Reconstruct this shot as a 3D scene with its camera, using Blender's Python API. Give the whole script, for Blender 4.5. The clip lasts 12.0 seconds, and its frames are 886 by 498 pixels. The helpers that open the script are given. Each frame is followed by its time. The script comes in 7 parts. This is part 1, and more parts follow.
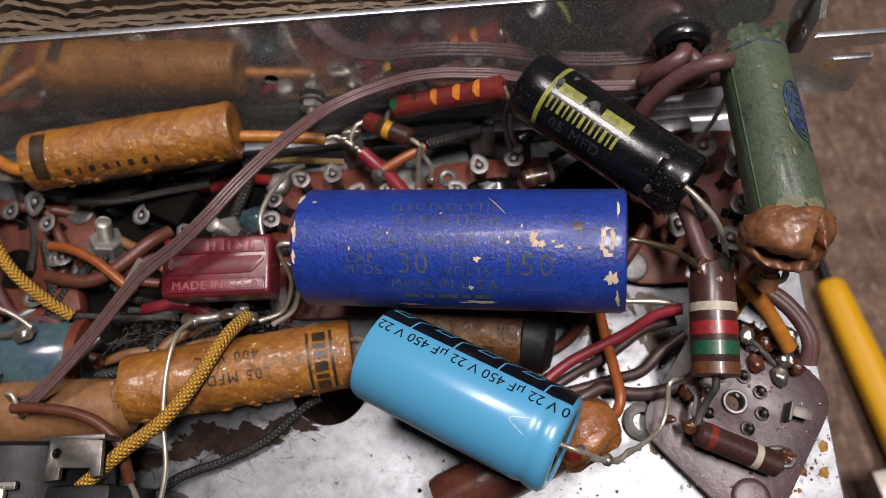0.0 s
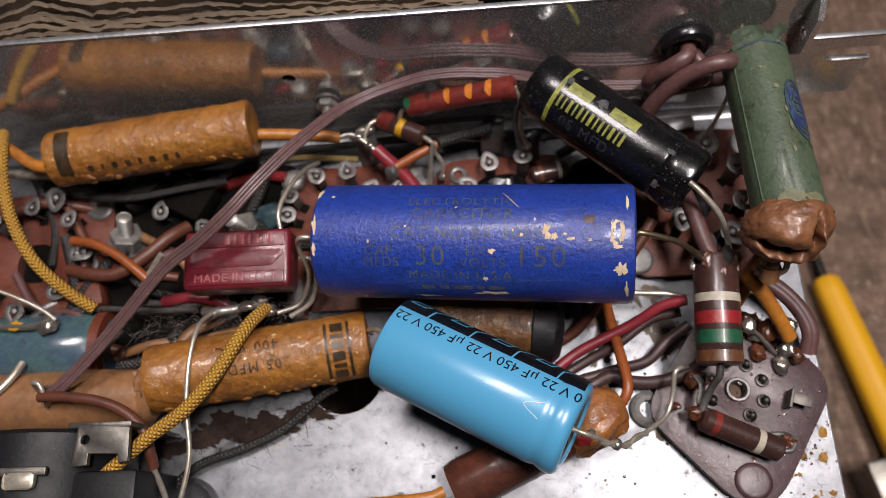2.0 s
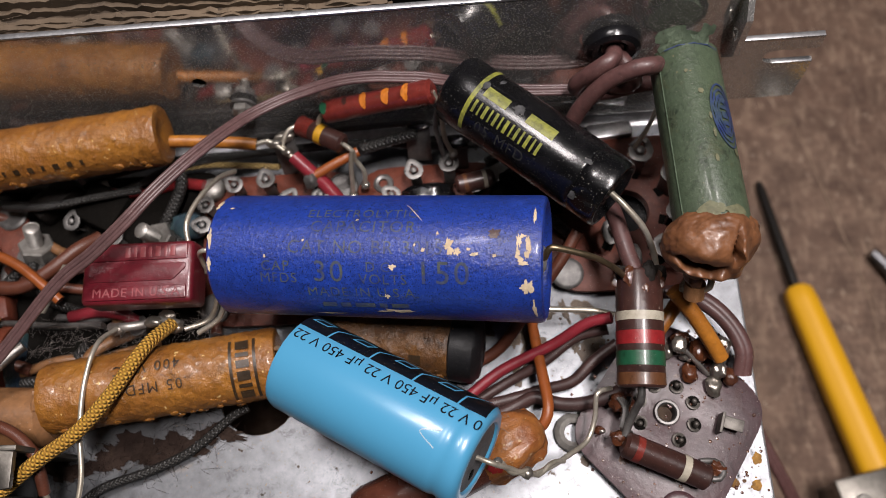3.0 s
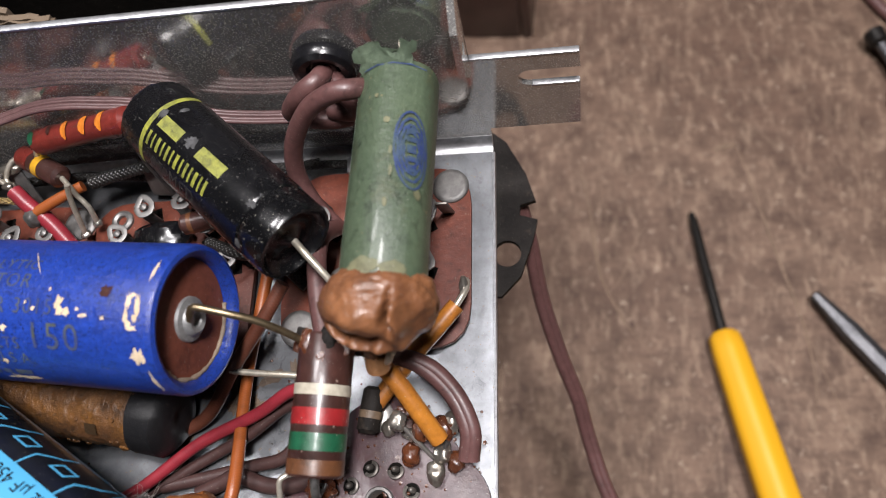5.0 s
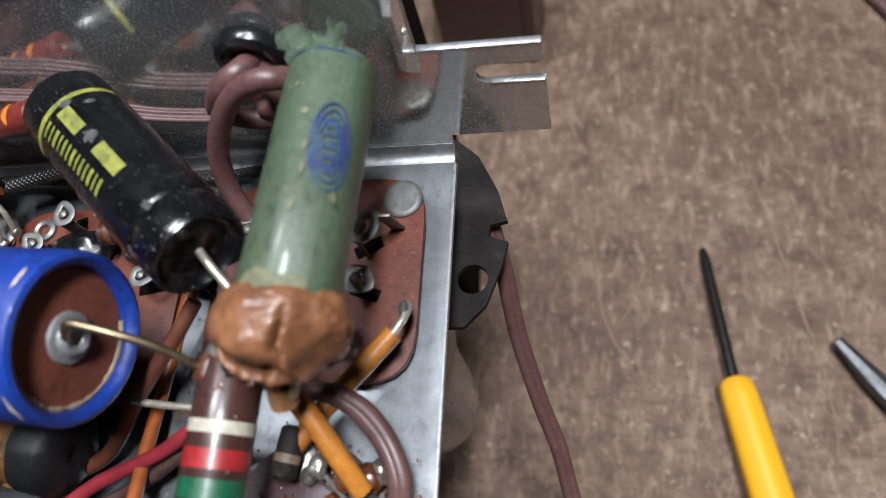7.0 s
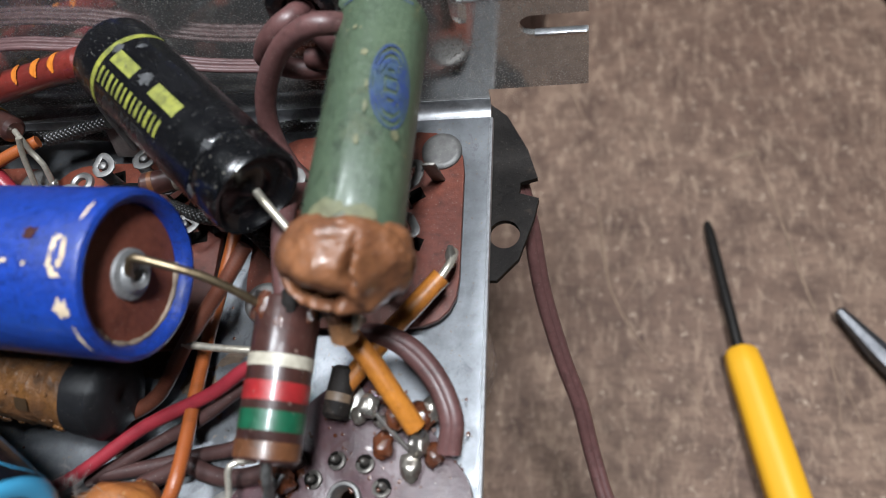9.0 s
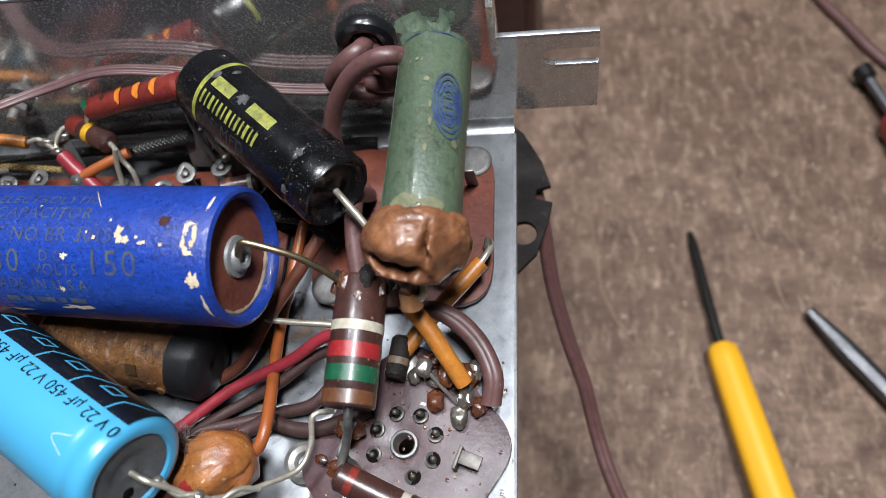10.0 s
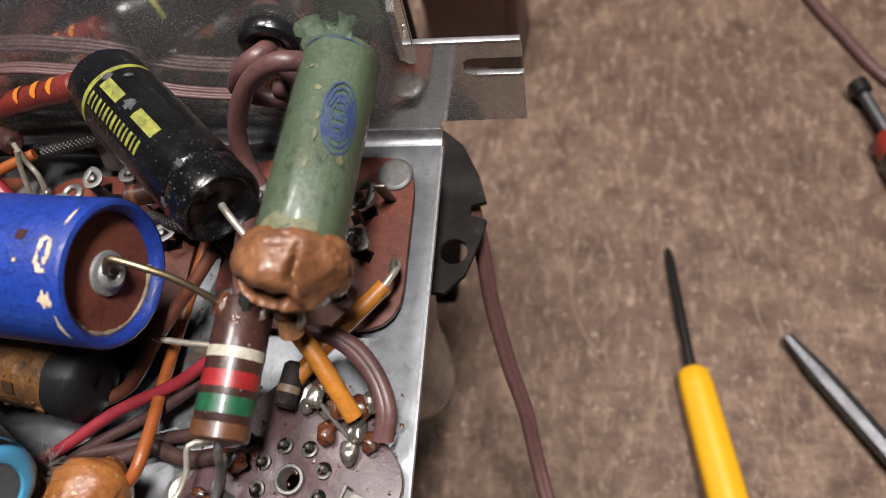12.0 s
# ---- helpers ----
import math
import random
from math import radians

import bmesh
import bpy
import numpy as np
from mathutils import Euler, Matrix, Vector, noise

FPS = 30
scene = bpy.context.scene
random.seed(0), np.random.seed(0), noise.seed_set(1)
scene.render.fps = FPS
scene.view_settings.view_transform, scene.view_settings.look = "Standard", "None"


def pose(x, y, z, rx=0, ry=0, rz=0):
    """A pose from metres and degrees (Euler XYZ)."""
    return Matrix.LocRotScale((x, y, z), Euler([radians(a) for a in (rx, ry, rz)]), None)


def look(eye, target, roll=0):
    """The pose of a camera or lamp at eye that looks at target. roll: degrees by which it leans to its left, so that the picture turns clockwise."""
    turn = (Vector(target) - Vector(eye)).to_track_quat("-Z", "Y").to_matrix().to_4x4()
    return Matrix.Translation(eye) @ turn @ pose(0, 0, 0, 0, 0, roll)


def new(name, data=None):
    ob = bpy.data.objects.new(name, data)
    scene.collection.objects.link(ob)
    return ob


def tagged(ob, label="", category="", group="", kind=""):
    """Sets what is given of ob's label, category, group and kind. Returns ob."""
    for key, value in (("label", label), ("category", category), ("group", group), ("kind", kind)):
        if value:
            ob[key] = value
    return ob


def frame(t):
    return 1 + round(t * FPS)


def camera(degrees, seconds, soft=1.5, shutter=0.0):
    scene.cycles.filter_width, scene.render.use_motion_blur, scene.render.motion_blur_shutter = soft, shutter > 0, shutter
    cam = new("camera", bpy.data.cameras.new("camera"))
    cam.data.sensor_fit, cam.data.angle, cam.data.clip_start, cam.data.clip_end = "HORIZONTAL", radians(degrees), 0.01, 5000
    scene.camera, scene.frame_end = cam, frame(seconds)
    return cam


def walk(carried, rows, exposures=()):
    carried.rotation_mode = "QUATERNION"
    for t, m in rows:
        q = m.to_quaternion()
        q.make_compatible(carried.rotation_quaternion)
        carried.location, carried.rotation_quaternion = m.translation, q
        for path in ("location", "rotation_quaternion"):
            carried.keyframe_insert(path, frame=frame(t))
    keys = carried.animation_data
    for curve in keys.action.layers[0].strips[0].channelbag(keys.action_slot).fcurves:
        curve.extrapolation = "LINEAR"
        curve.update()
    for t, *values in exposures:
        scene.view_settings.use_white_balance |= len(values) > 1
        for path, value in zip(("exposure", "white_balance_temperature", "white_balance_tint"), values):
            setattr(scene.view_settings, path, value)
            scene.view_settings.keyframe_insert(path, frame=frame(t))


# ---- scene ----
cam = camera(60.22, 12.0, soft=0.62)
PATH = [
    (0, (-0.05538, -0.07442, 0.13856), (-0.06346, -0.03352, 0.02604), -13.77),
    (0.5, (-0.05808, -0.07536, 0.13749), (-0.06565, -0.03471, 0.02484), -13.22),
    (1, (-0.05676, -0.07696, 0.14201), (-0.06381, -0.03614, 0.02939), -12.57),
    (1.5, (-0.05806, -0.07849, 0.14409), (-0.0651, -0.03724, 0.03162), -12.46),
    (2, (-0.05854, -0.0773, 0.14263), (-0.06567, -0.0361, 0.03015), -12.54),
    (2.5, (-0.05862, -0.0769, 0.13922), (-0.06584, -0.03558, 0.02679), -12.52),
    (3, (-0.04282, -0.07325, 0.13533), (-0.05117, -0.03191, 0.02298), -13.93),
    (3.5, (-0.02735, -0.06517, 0.12985), (-0.0383, -0.02427, 0.01757), -17.26),
    (3.7, (-0.02342, -0.06345, 0.12657), (-0.03488, -0.02278, 0.01426), -17.96),
    (5.3, (0.01651, -0.0619, 0.10825), (-0.00476, -0.01738, -0.00114), -26.04),
    (5.5, (0.01801, -0.06197, 0.10497), (-0.00443, -0.01708, -0.00403), -26.86),
    (6, (0.01848, -0.05863, 0.10107), (-0.00507, -0.01137, -0.00669), -25.79),
    (6.5, (0.02349, -0.05852, 0.09639), (-0.0001, -0.00965, -0.01064), -24.83),
    (7, (0.02018, -0.05828, 0.09554), (-0.00338, -0.00887, -0.01124), -24.53),
    (7.2, (0.02022, -0.05814, 0.09558), (-0.00261, -0.00859, -0.0113), -23.72),
    (8.8, (0.0165, -0.05924, 0.09387), (-0.00478, -0.01139, -0.01411), -22.87),
    (9, (0.0124, -0.06503, 0.09663), (-0.00836, -0.01661, -0.01119), -22.28),
    (9.5, (0.00626, -0.07745, 0.11098), (-0.01227, -0.02777, 0.00334), -19.71),
    (10, (0.00656, -0.07844, 0.11468), (-0.01076, -0.02653, 0.00788), -18.12),
    (10.5, (0.00712, -0.0771, 0.11324), (-0.01049, -0.02457, 0.00679), -18.04),
    (11, (0.00974, -0.07481, 0.1115), (-0.00823, -0.02214, 0.00518), -18.31),
    (11.5, (0.01341, -0.07116, 0.111), (-0.00505, -0.01866, 0.00469), -18.74),
    (12, (0.02228, -0.07078, 0.10628), (0.00175, -0.01925, -0.00013), -19.13),
]
walk(cam, [(t, look(eye, target, roll)) for t, eye, target, roll in PATH],
     [(0.0, -0.12, 6600, 16), (2.7, -0.1, 6600, 15), (3.7, 0.22, 6450, 13), (5.3, 0.6, 6250, 11), (6.0, 0.65, 6050, 6), (7.0, 0.7, 5800, 5), (9.5, 0.65, 5750, 4), (11.0, 0.65, 6350, 11), (12.0, 0.65, 6500, 10)])
cam.data.dof.use_dof, cam.data.dof.focus_distance, cam.data.dof.aperture_fstop = True, 0.116, 20.0

# ---- world and light ----
world = bpy.data.worlds.new("room_air")
world.use_nodes = True
world.node_tree.nodes["Background"].inputs[0].default_value = (0.9, 0.93, 1.0, 1)
world.node_tree.nodes["Background"].inputs[1].default_value = 0.13
scene.world = world


def area_lamp(name, at, target, sx, sy, watts, colour):
    data = bpy.data.lights.new(name, "AREA")
    data.shape, data.size, data.size_y, data.energy, data.color = "RECTANGLE", sx, sy, watts, colour
    ob = new(name, data)
    ob.matrix_world = look(at, target)
    return ob


area_lamp("key_and_fill_lamp", (0.095, -0.06, 0.62), (-0.04, -0.03, 0.0), 0.17, 0.07, 4.7, (1.0, 0.955, 0.93))
# Added fill from the rear left, with no known source, to brighten the apron.
area_lamp("key_and_fill_lamp", (-0.17, 0.12, 0.70), (-0.04, -0.03, 0.0), 0.20, 0.10, 2.7, (1.0, 0.955, 0.93))


# ---- materials ----
def node_mat(name):
    m = bpy.data.materials.new(name)
    m.use_nodes = True
    nt = m.node_tree
    return m, nt, nt.nodes["Principled BSDF"]


def link(nt, a, b):
    nt.links.new(a, b)


def noise_node(nt, scale, detail=4.0, rough=0.6, coord=None, distortion=0.0):
    n = nt.nodes.new("ShaderNodeTexNoise")
    n.inputs["Scale"].default_value, n.inputs["Detail"].default_value, n.inputs["Roughness"].default_value = scale, detail, rough
    n.inputs["Distortion"].default_value = distortion
    link(nt, coord, n.inputs["Vector"])
    return n


def ramp(nt, src, lo, hi, a=(0, 0, 0, 1), b=(1, 1, 1, 1)):
    r = nt.nodes.new("ShaderNodeValToRGB")
    r.color_ramp.elements[0].position, r.color_ramp.elements[1].position = lo, hi
    r.color_ramp.elements[0].color, r.color_ramp.elements[1].color = a, b
    link(nt, src, r.inputs[0])
    return r.outputs[0]


def mix(nt, fac, a, b):
    n = nt.nodes.new("ShaderNodeMix")
    n.data_type = "RGBA"
    if isinstance(fac, float):
        n.inputs[0].default_value = fac
    else:
        link(nt, fac, n.inputs[0])
    for s, v in ((n.inputs[6], a), (n.inputs[7], b)):
        if isinstance(v, tuple):
            s.default_value = (*v[:3], 1)
        else:
            link(nt, v, s)
    return n.outputs[2]


def surface(name, colour, second=None, rough=0.5, metal=0.0, grain=900.0, blotch=120.0, dirt=(0.05, 0.035, 0.02), dirt_amount=0.35,
            bump=0.15, spots=None, spot_scale=700.0, spot_cut=0.68, rough_var=0.15, coat=0.0, sheen=0.0, spec=0.5, grain_stretch=None, dust=0.6, grime=0.7, grain_mix=0.65):
    """A worn surface: two colours blended by blotches, fine grain in the relief, dirt in patches and small specks."""
    m, nt, b = node_mat(name)
    tc = nt.nodes.new("ShaderNodeTexCoord")
    co = tc.outputs["Object"]
    fine_co = co
    if grain_stretch:
        mp = nt.nodes.new("ShaderNodeMapping")
        mp.inputs["Scale"].default_value = grain_stretch
        link(nt, co, mp.inputs["Vector"])
        fine_co = mp.outputs[0]
    big = noise_node(nt, blotch, 3.0, 0.6, co)
    fine = noise_node(nt, grain, 5.0, 0.65, fine_co)
    second = second or tuple(c * 0.7 for c in colour)
    col = mix(nt, ramp(nt, big.outputs[0], 0.35, 0.65), colour, second)
    col = mix(nt, ramp(nt, fine.outputs[0], 0.3, 0.75, (0, 0, 0, 1), (grain_mix, grain_mix, grain_mix, 1)), col, tuple(c * 0.5 for c in second))
    if dirt_amount > 0:
        d = noise_node(nt, blotch * 2.3, 6.0, 0.7, co, 0.6)
        col = mix(nt, ramp(nt, d.outputs[0], 0.72 - 0.35 * dirt_amount, 0.80), col, dirt)
    if spots:
        v = noise_node(nt, spot_scale, 2.0, 0.5, co)
        col = mix(nt, ramp(nt, v.outputs[0], spot_cut, spot_cut + 0.03), col, spots)
    if grime:
        g = noise_node(nt, 520.0, 6.0, 0.75, co, 0.8)
        gb = noise_node(nt, 75.0, 2.0, 0.5, co)
        k = nt.nodes.new("ShaderNodeMath")
        k.operation = "MULTIPLY"
        link(nt, ramp(nt, g.outputs[0], 0.52, 0.68, (0, 0, 0, 1), (grime, grime, grime, 1)), k.inputs[0])
        link(nt, ramp(nt, gb.outputs[0], 0.38, 0.62), k.inputs[1])
        col = mix(nt, k.outputs[0], col, tuple(0.2 * c for c in second))
    if dust:
        sp = noise_node(nt, 5200.0, 2.0, 0.5, co)
        col = mix(nt, ramp(nt, sp.outputs[0], 0.70, 0.74, (0, 0, 0, 1), (dust, dust, dust, 1)), col, (0.40, 0.36, 0.31))
    link(nt, col, b.inputs["Base Color"])
    b.inputs["Metallic"].default_value = metal
    b.inputs["Coat Weight"].default_value = coat
    b.inputs["Coat Roughness"].default_value = 0.12
    b.inputs["Specular IOR Level"].default_value = spec
    rr = nt.nodes.new("ShaderNodeMapRange")
    rr.inputs[3].default_value, rr.inputs[4].default_value = max(0.03, rough - rough_var), min(1.0, rough + rough_var)
    link(nt, big.outputs[0] if grain_stretch is None else fine.outputs[0], rr.inputs[0])
    link(nt, rr.outputs[0], b.inputs["Roughness"])
    if bump:
        bp = nt.nodes.new("ShaderNodeBump")
        bp.inputs["Strength"].default_value, bp.inputs["Distance"].default_value = bump, 0.0004
        link(nt, fine.outputs[0], bp.inputs["Height"])
        link(nt, bp.outputs[0], b.inputs["Normal"])
    return m


def braid(name, colour, dark, pitch=2.6, around=3.0, rough=0.75, fade=None, relief=1.0):
    """Woven cloth sleeve: crossing diagonals from the tube's own length and turn."""
    m, nt, b = node_mat(name)
    uv = nt.nodes.new("ShaderNodeUVMap")
    sep = nt.nodes.new("ShaderNodeSeparateXYZ")
    link(nt, uv.outputs[0], sep.inputs[0])

    def math_node(op, x, y):
        n = nt.nodes.new("ShaderNodeMath")
        n.operation = op
        for s, v in zip(n.inputs, (x, y)):
            if isinstance(v, (int, float)):
                s.default_value = v
            else:
                link(nt, v, s)
        return n.outputs[0]

    u = math_node("DIVIDE", sep.outputs[0], pitch)
    v = math_node("MULTIPLY", sep.outputs[1], around)
    s1 = math_node("SINE", math_node("MULTIPLY", math_node("ADD", u, v), 6.2832), 0)
    s2 = math_node("SINE", math_node("MULTIPLY", math_node("SUBTRACT", u, v), 6.2832), 0)
    h = math_node("ABSOLUTE", math_node("MULTIPLY", s1, s2), 0)
    tc = nt.nodes.new("ShaderNodeTexCoord")
    n = noise_node(nt, 260.0, 4.0, 0.6, tc.outputs["Object"])
    col = mix(nt, ramp(nt, h, 0.0, 0.75), dark, colour)
    col = mix(nt, ramp(nt, n.outputs[0], 0.5, 0.75), col, fade or tuple(c * 0.55 for c in colour))
    link(nt, col, b.inputs["Base Color"])
    b.inputs["Roughness"].default_value = rough
    bp = nt.nodes.new("ShaderNodeBump")
    bp.inputs["Strength"].default_value, bp.inputs["Distance"].default_value = relief, 0.0005
    link(nt, h, bp.inputs["Height"])
    link(nt, bp.outputs[0], b.inputs["Normal"])
    return m


STEEL = surface("plated_steel", (0.25, 0.26, 0.275), (0.185, 0.19, 0.20), rough=0.42, metal=0.93, grain=420, blotch=45, dirt=(0.22, 0.18, 0.14),
                dirt_amount=0.22, bump=0.06, spots=(0.05, 0.04, 0.03), spot_scale=520, spot_cut=0.71, rough_var=0.14)
APRON = surface("dusty_plated_steel", (0.86, 0.85, 0.83), (0.72, 0.71, 0.69), rough=0.09, metal=0.92, grain=900, blotch=35, dirt=(0.16, 0.145, 0.12),
                dirt_amount=0.20, bump=0.03, spots=(0.46, 0.44, 0.40), spot_scale=2600, spot_cut=0.66, rough_var=0.05, dust=0.5, grime=0.4)


def settle_dust(m, scale, lo, hi, colour, film=0.0):
    """Dry specks lying on a bright metal: they are dull and not metallic. film is an even pale haze over all of it."""
    nt = m.node_tree
    b = nt.nodes["Principled BSDF"]
    co = nt.nodes.new("ShaderNodeTexCoord").outputs["Object"]
    fine, patch = noise_node(nt, scale, 2.0, 0.6, co), noise_node(nt, 90.0, 3.0, 0.6, co)
    k = nt.nodes.new("ShaderNodeMath")
    k.operation = "MULTIPLY"
    link(nt, ramp(nt, fine.outputs[0], lo, hi), k.inputs[0])
    link(nt, ramp(nt, patch.outputs[0], 0.30, 0.60, (0.35, 0.35, 0.35, 1), (1, 1, 1, 1)), k.inputs[1])
    veil = nt.nodes.new("ShaderNodeMath")
    veil.operation = "MAXIMUM"
    veil.inputs[1].default_value = film
    link(nt, k.outputs[0], veil.inputs[0])
    old = b.inputs["Base Color"].links[0].from_socket
    link(nt, mix(nt, veil.outputs[0], old, colour), b.inputs["Base Color"])
    metal, rough = b.inputs["Metallic"].default_value, b.inputs["Roughness"].links[0].from_socket
    mr = nt.nodes.new("ShaderNodeMapRange")
    mr.inputs[3].default_value, mr.inputs[4].default_value = metal, 0.0
    link(nt, veil.outputs[0], mr.inputs[0])
    link(nt, mr.outputs[0], b.inputs["Metallic"])
    add = nt.nodes.new("ShaderNodeMath")
    add.operation, add.use_clamp = "ADD", True
    link(nt, rough, add.inputs[0])
    link(nt, k.outputs[0], add.inputs[1])
    link(nt, add.outputs[0], b.inputs["Roughness"])


# Besides dust, the apron's even film paints in haze for weak reflected light.
settle_dust(APRON, 4200.0, 0.59, 0.70, (0.46, 0.43, 0.38), 0.15)
settle_dust(STEEL, 1500.0, 0.66, 0.70, (0.22, 0.17, 0.12))
EDGE = surface("bright_cut_edge", (0.66, 0.67, 0.69), (0.45, 0.45, 0.46), rough=0.42, metal=0.9, dirt_amount=0.1, bump=0.05)


def bench_wood(name):
    """Scuffed brown board: broad stains, fine mottle, short pale fibres and specks."""
    m, nt, b = node_mat(name)
    co = nt.nodes.new("ShaderNodeTexCoord").outputs["Object"]
    mp = nt.nodes.new("ShaderNodeMapping")
    mp.inputs["Scale"].default_value, mp.inputs["Rotation"].default_value = (1.0, 0.35, 1.0), (0, 0, 0.3)
    link(nt, co, mp.inputs["Vector"])
    broad = noise_node(nt, 16.0, 3.0, 0.6, co)
    mottle = noise_node(nt, 90.0, 4.0, 0.65, co, 0.4)
    fibre = noise_node(nt, 330.0, 5.0, 0.7, mp.outputs[0])
    mp2 = nt.nodes.new("ShaderNodeMapping")
    mp2.inputs["Scale"].default_value, mp2.inputs["Rotation"].default_value = (0.22, 1.0, 1.0), (0, 0, -0.06)
    link(nt, co, mp2.inputs["Vector"])
    grain = noise_node(nt, 520.0, 5.0, 0.7, mp2.outputs[0])
    speck = noise_node(nt, 300.0, 4.0, 0.7, co)
    pits = noise_node(nt, 420.0, 4.0, 0.7, co, 0.5)
    col = mix(nt, ramp(nt, broad.outputs[0], 0.35, 0.68), (0.120, 0.072, 0.050), (0.200, 0.132, 0.092))
    col = mix(nt, ramp(nt, mottle.outputs[0], 0.34, 0.60), (0.078, 0.046, 0.032), col)
    col = mix(nt, ramp(nt, grain.outputs[0], 0.48, 0.66, (0, 0, 0, 1), (0.62, 0.62, 0.62, 1)), col, (0.066, 0.038, 0.027))
    col = mix(nt, ramp(nt, fibre.outputs[0], 0.50, 0.70, (0, 0, 0, 1), (0.60, 0.60, 0.60, 1)), col, (0.33, 0.235, 0.165))
    col = mix(nt, ramp(nt, pits.outputs[0], 0.58, 0.70, (0, 0, 0, 1), (0.7, 0.7, 0.7, 1)), col, (0.055, 0.032, 0.024))
    col = mix(nt, ramp(nt, speck.outputs[0], 0.60, 0.72, (0, 0, 0, 1), (0.65, 0.65, 0.65, 1)), col, (0.46, 0.36, 0.27))
    link(nt, col, b.inputs["Base Color"])
    b.inputs["Roughness"].default_value, b.inputs["Specular IOR Level"].default_value = 0.7, 0.3
    bp = nt.nodes.new("ShaderNodeBump")
    bp.inputs["Strength"].default_value, bp.inputs["Distance"].default_value = 0.3, 0.0006
    link(nt, mottle.outputs[0], bp.inputs["Height"])
    link(nt, bp.outputs[0], b.inputs["Normal"])
    return m


TABLE = bench_wood("worn_brown_bench")
BLUE = surface("blue_paper_sleeve", (0.016, 0.052, 0.34), (0.011, 0.038, 0.26), rough=0.36, grain=1300, blotch=170, dirt=(0.005, 0.012, 0.09),
               dirt_amount=0.35, bump=0.45, spots=(0.006, 0.010, 0.045), spot_scale=4600, spot_cut=0.60, coat=0.15, dust=0.2)
CREAM = surface("bare_paper", (0.72, 0.58, 0.40), (0.55, 0.42, 0.27), rough=0.85, dirt_amount=0.2, bump=0.3)
OLD_GLUE = surface("old_grey_glue", (0.40, 0.33, 0.25), (0.24, 0.18, 0.13), rough=0.7, dirt=(0.10, 0.05, 0.03), dirt_amount=0.5, bump=0.4)
CYAN = surface("light_blue_plastic_sleeve", (0.068, 0.300, 0.500), (0.066, 0.294, 0.492), rough=0.30, grain=800, blotch=60, dirt_amount=0.0, bump=0.012,
               spots=(0.02, 0.03, 0.04), spot_scale=330, spot_cut=0.80, rough_var=0.02, coat=0.3, dust=0.06, grime=0.0, grain_mix=0.03)
# White for a highlight painted on the light-blue sleeve.
GLINT_WHITE = surface("white_glint", (0.62, 0.72, 0.76), rough=0.35, dirt_amount=0.0, bump=0.0, dust=0.0, grime=0.0)
BLACK_INK = surface("black_ink", (0.006, 0.007, 0.009), rough=0.3, dirt_amount=0.05, bump=0.03, coat=0.3)
GREY_RUBBER = surface("grey_rubber", (0.105, 0.106, 0.110), rough=0.6, dirt_amount=0.15, bump=0.15)
BLACK_GLOSS = surface("black_moulded_wax", (0.003, 0.003, 0.0035), (0.005, 0.005, 0.006), rough=0.24, grain=800, blotch=140, dirt=(0.05, 0.05, 0.048),
                      dirt_amount=0.10, bump=0.12, spots=(0.13, 0.125, 0.115), spot_scale=3600, spot_cut=0.69, coat=0.3, spec=0.45, dust=0.25)
YELLOW_INK = surface("yellow_print", (0.33, 0.33, 0.050), (0.20, 0.21, 0.04), rough=0.45, dirt=(0.012, 0.012, 0.01), dirt_amount=0.75, blotch=420, bump=0.1)
FADED_INK = surface("faded_gold_print", (0.095, 0.108, 0.085), (0.038, 0.052, 0.14), rough=0.4, dirt=(0.016, 0.030, 0.24), dirt_amount=0.58, blotch=330, bump=0.1)
GREEN = surface("green_waxed_paper", (0.086, 0.116, 0.070), (0.058, 0.084, 0.050), rough=0.44, grain=1400, blotch=95, dirt=(0.062, 0.062, 0.026),
                dirt_amount=0.5, bump=0.35, spots=(0.17, 0.15, 0.08), spot_scale=900, spot_cut=0.72, coat=0.12, dust=0.45, grime=0.9)
GREEN_TORN = surface("torn_green_paper", (0.24, 0.31, 0.21), (0.14, 0.20, 0.13), rough=0.75, dirt_amount=0.25, bump=0.5)
STAMP = surface("blue_stamp_ink", (0.022, 0.035, 0.16), (0.05, 0.08, 0.11), rough=0.4, dirt=(0.080, 0.110, 0.075), dirt_amount=0.35, blotch=350)
WAX_BROWN = surface("brown_wax", (0.235, 0.098, 0.040), (0.145, 0.056, 0.024), rough=0.48, grain=420, blotch=150, dirt=(0.07, 0.026, 0.012), dirt_amount=0.4,
                    bump=0.35, coat=0.15)
AMBER = surface("amber_waxed_paper", (0.37, 0.155, 0.026), (0.25, 0.095, 0.018), rough=0.34, grain=800, blotch=170, dirt=(0.14, 0.058, 0.016),
                dirt_amount=0.35, bump=1.0, spots=(0.62, 0.42, 0.18), spot_scale=900, spot_cut=0.70, coat=0.25)
# Dirtier amber, also darkened for the shade cast by the blue capacitor.
SHADED_AMBER = surface("dirty_shaded_amber_wax", (0.20, 0.085, 0.018), (0.085, 0.036, 0.012), rough=0.45, grain=700, blotch=150, dirt=(0.03, 0.016, 0.008), dirt_amount=0.75, bump=0.9, spots=(0.30, 0.20, 0.10), spot_scale=800,
                     spot_cut=0.72, coat=0.1, grime=1.0)
ORANGE_WAX = surface("orange_brown_wax", (0.36, 0.140, 0.034), (0.22, 0.070, 0.020), rough=0.40, grain=380, blotch=210, dirt=(0.10, 0.030, 0.014), dirt_amount=0.45,
                     bump=0.9, spots=(0.45, 0.30, 0.16), spot_scale=800, spot_cut=0.66, coat=0.1)
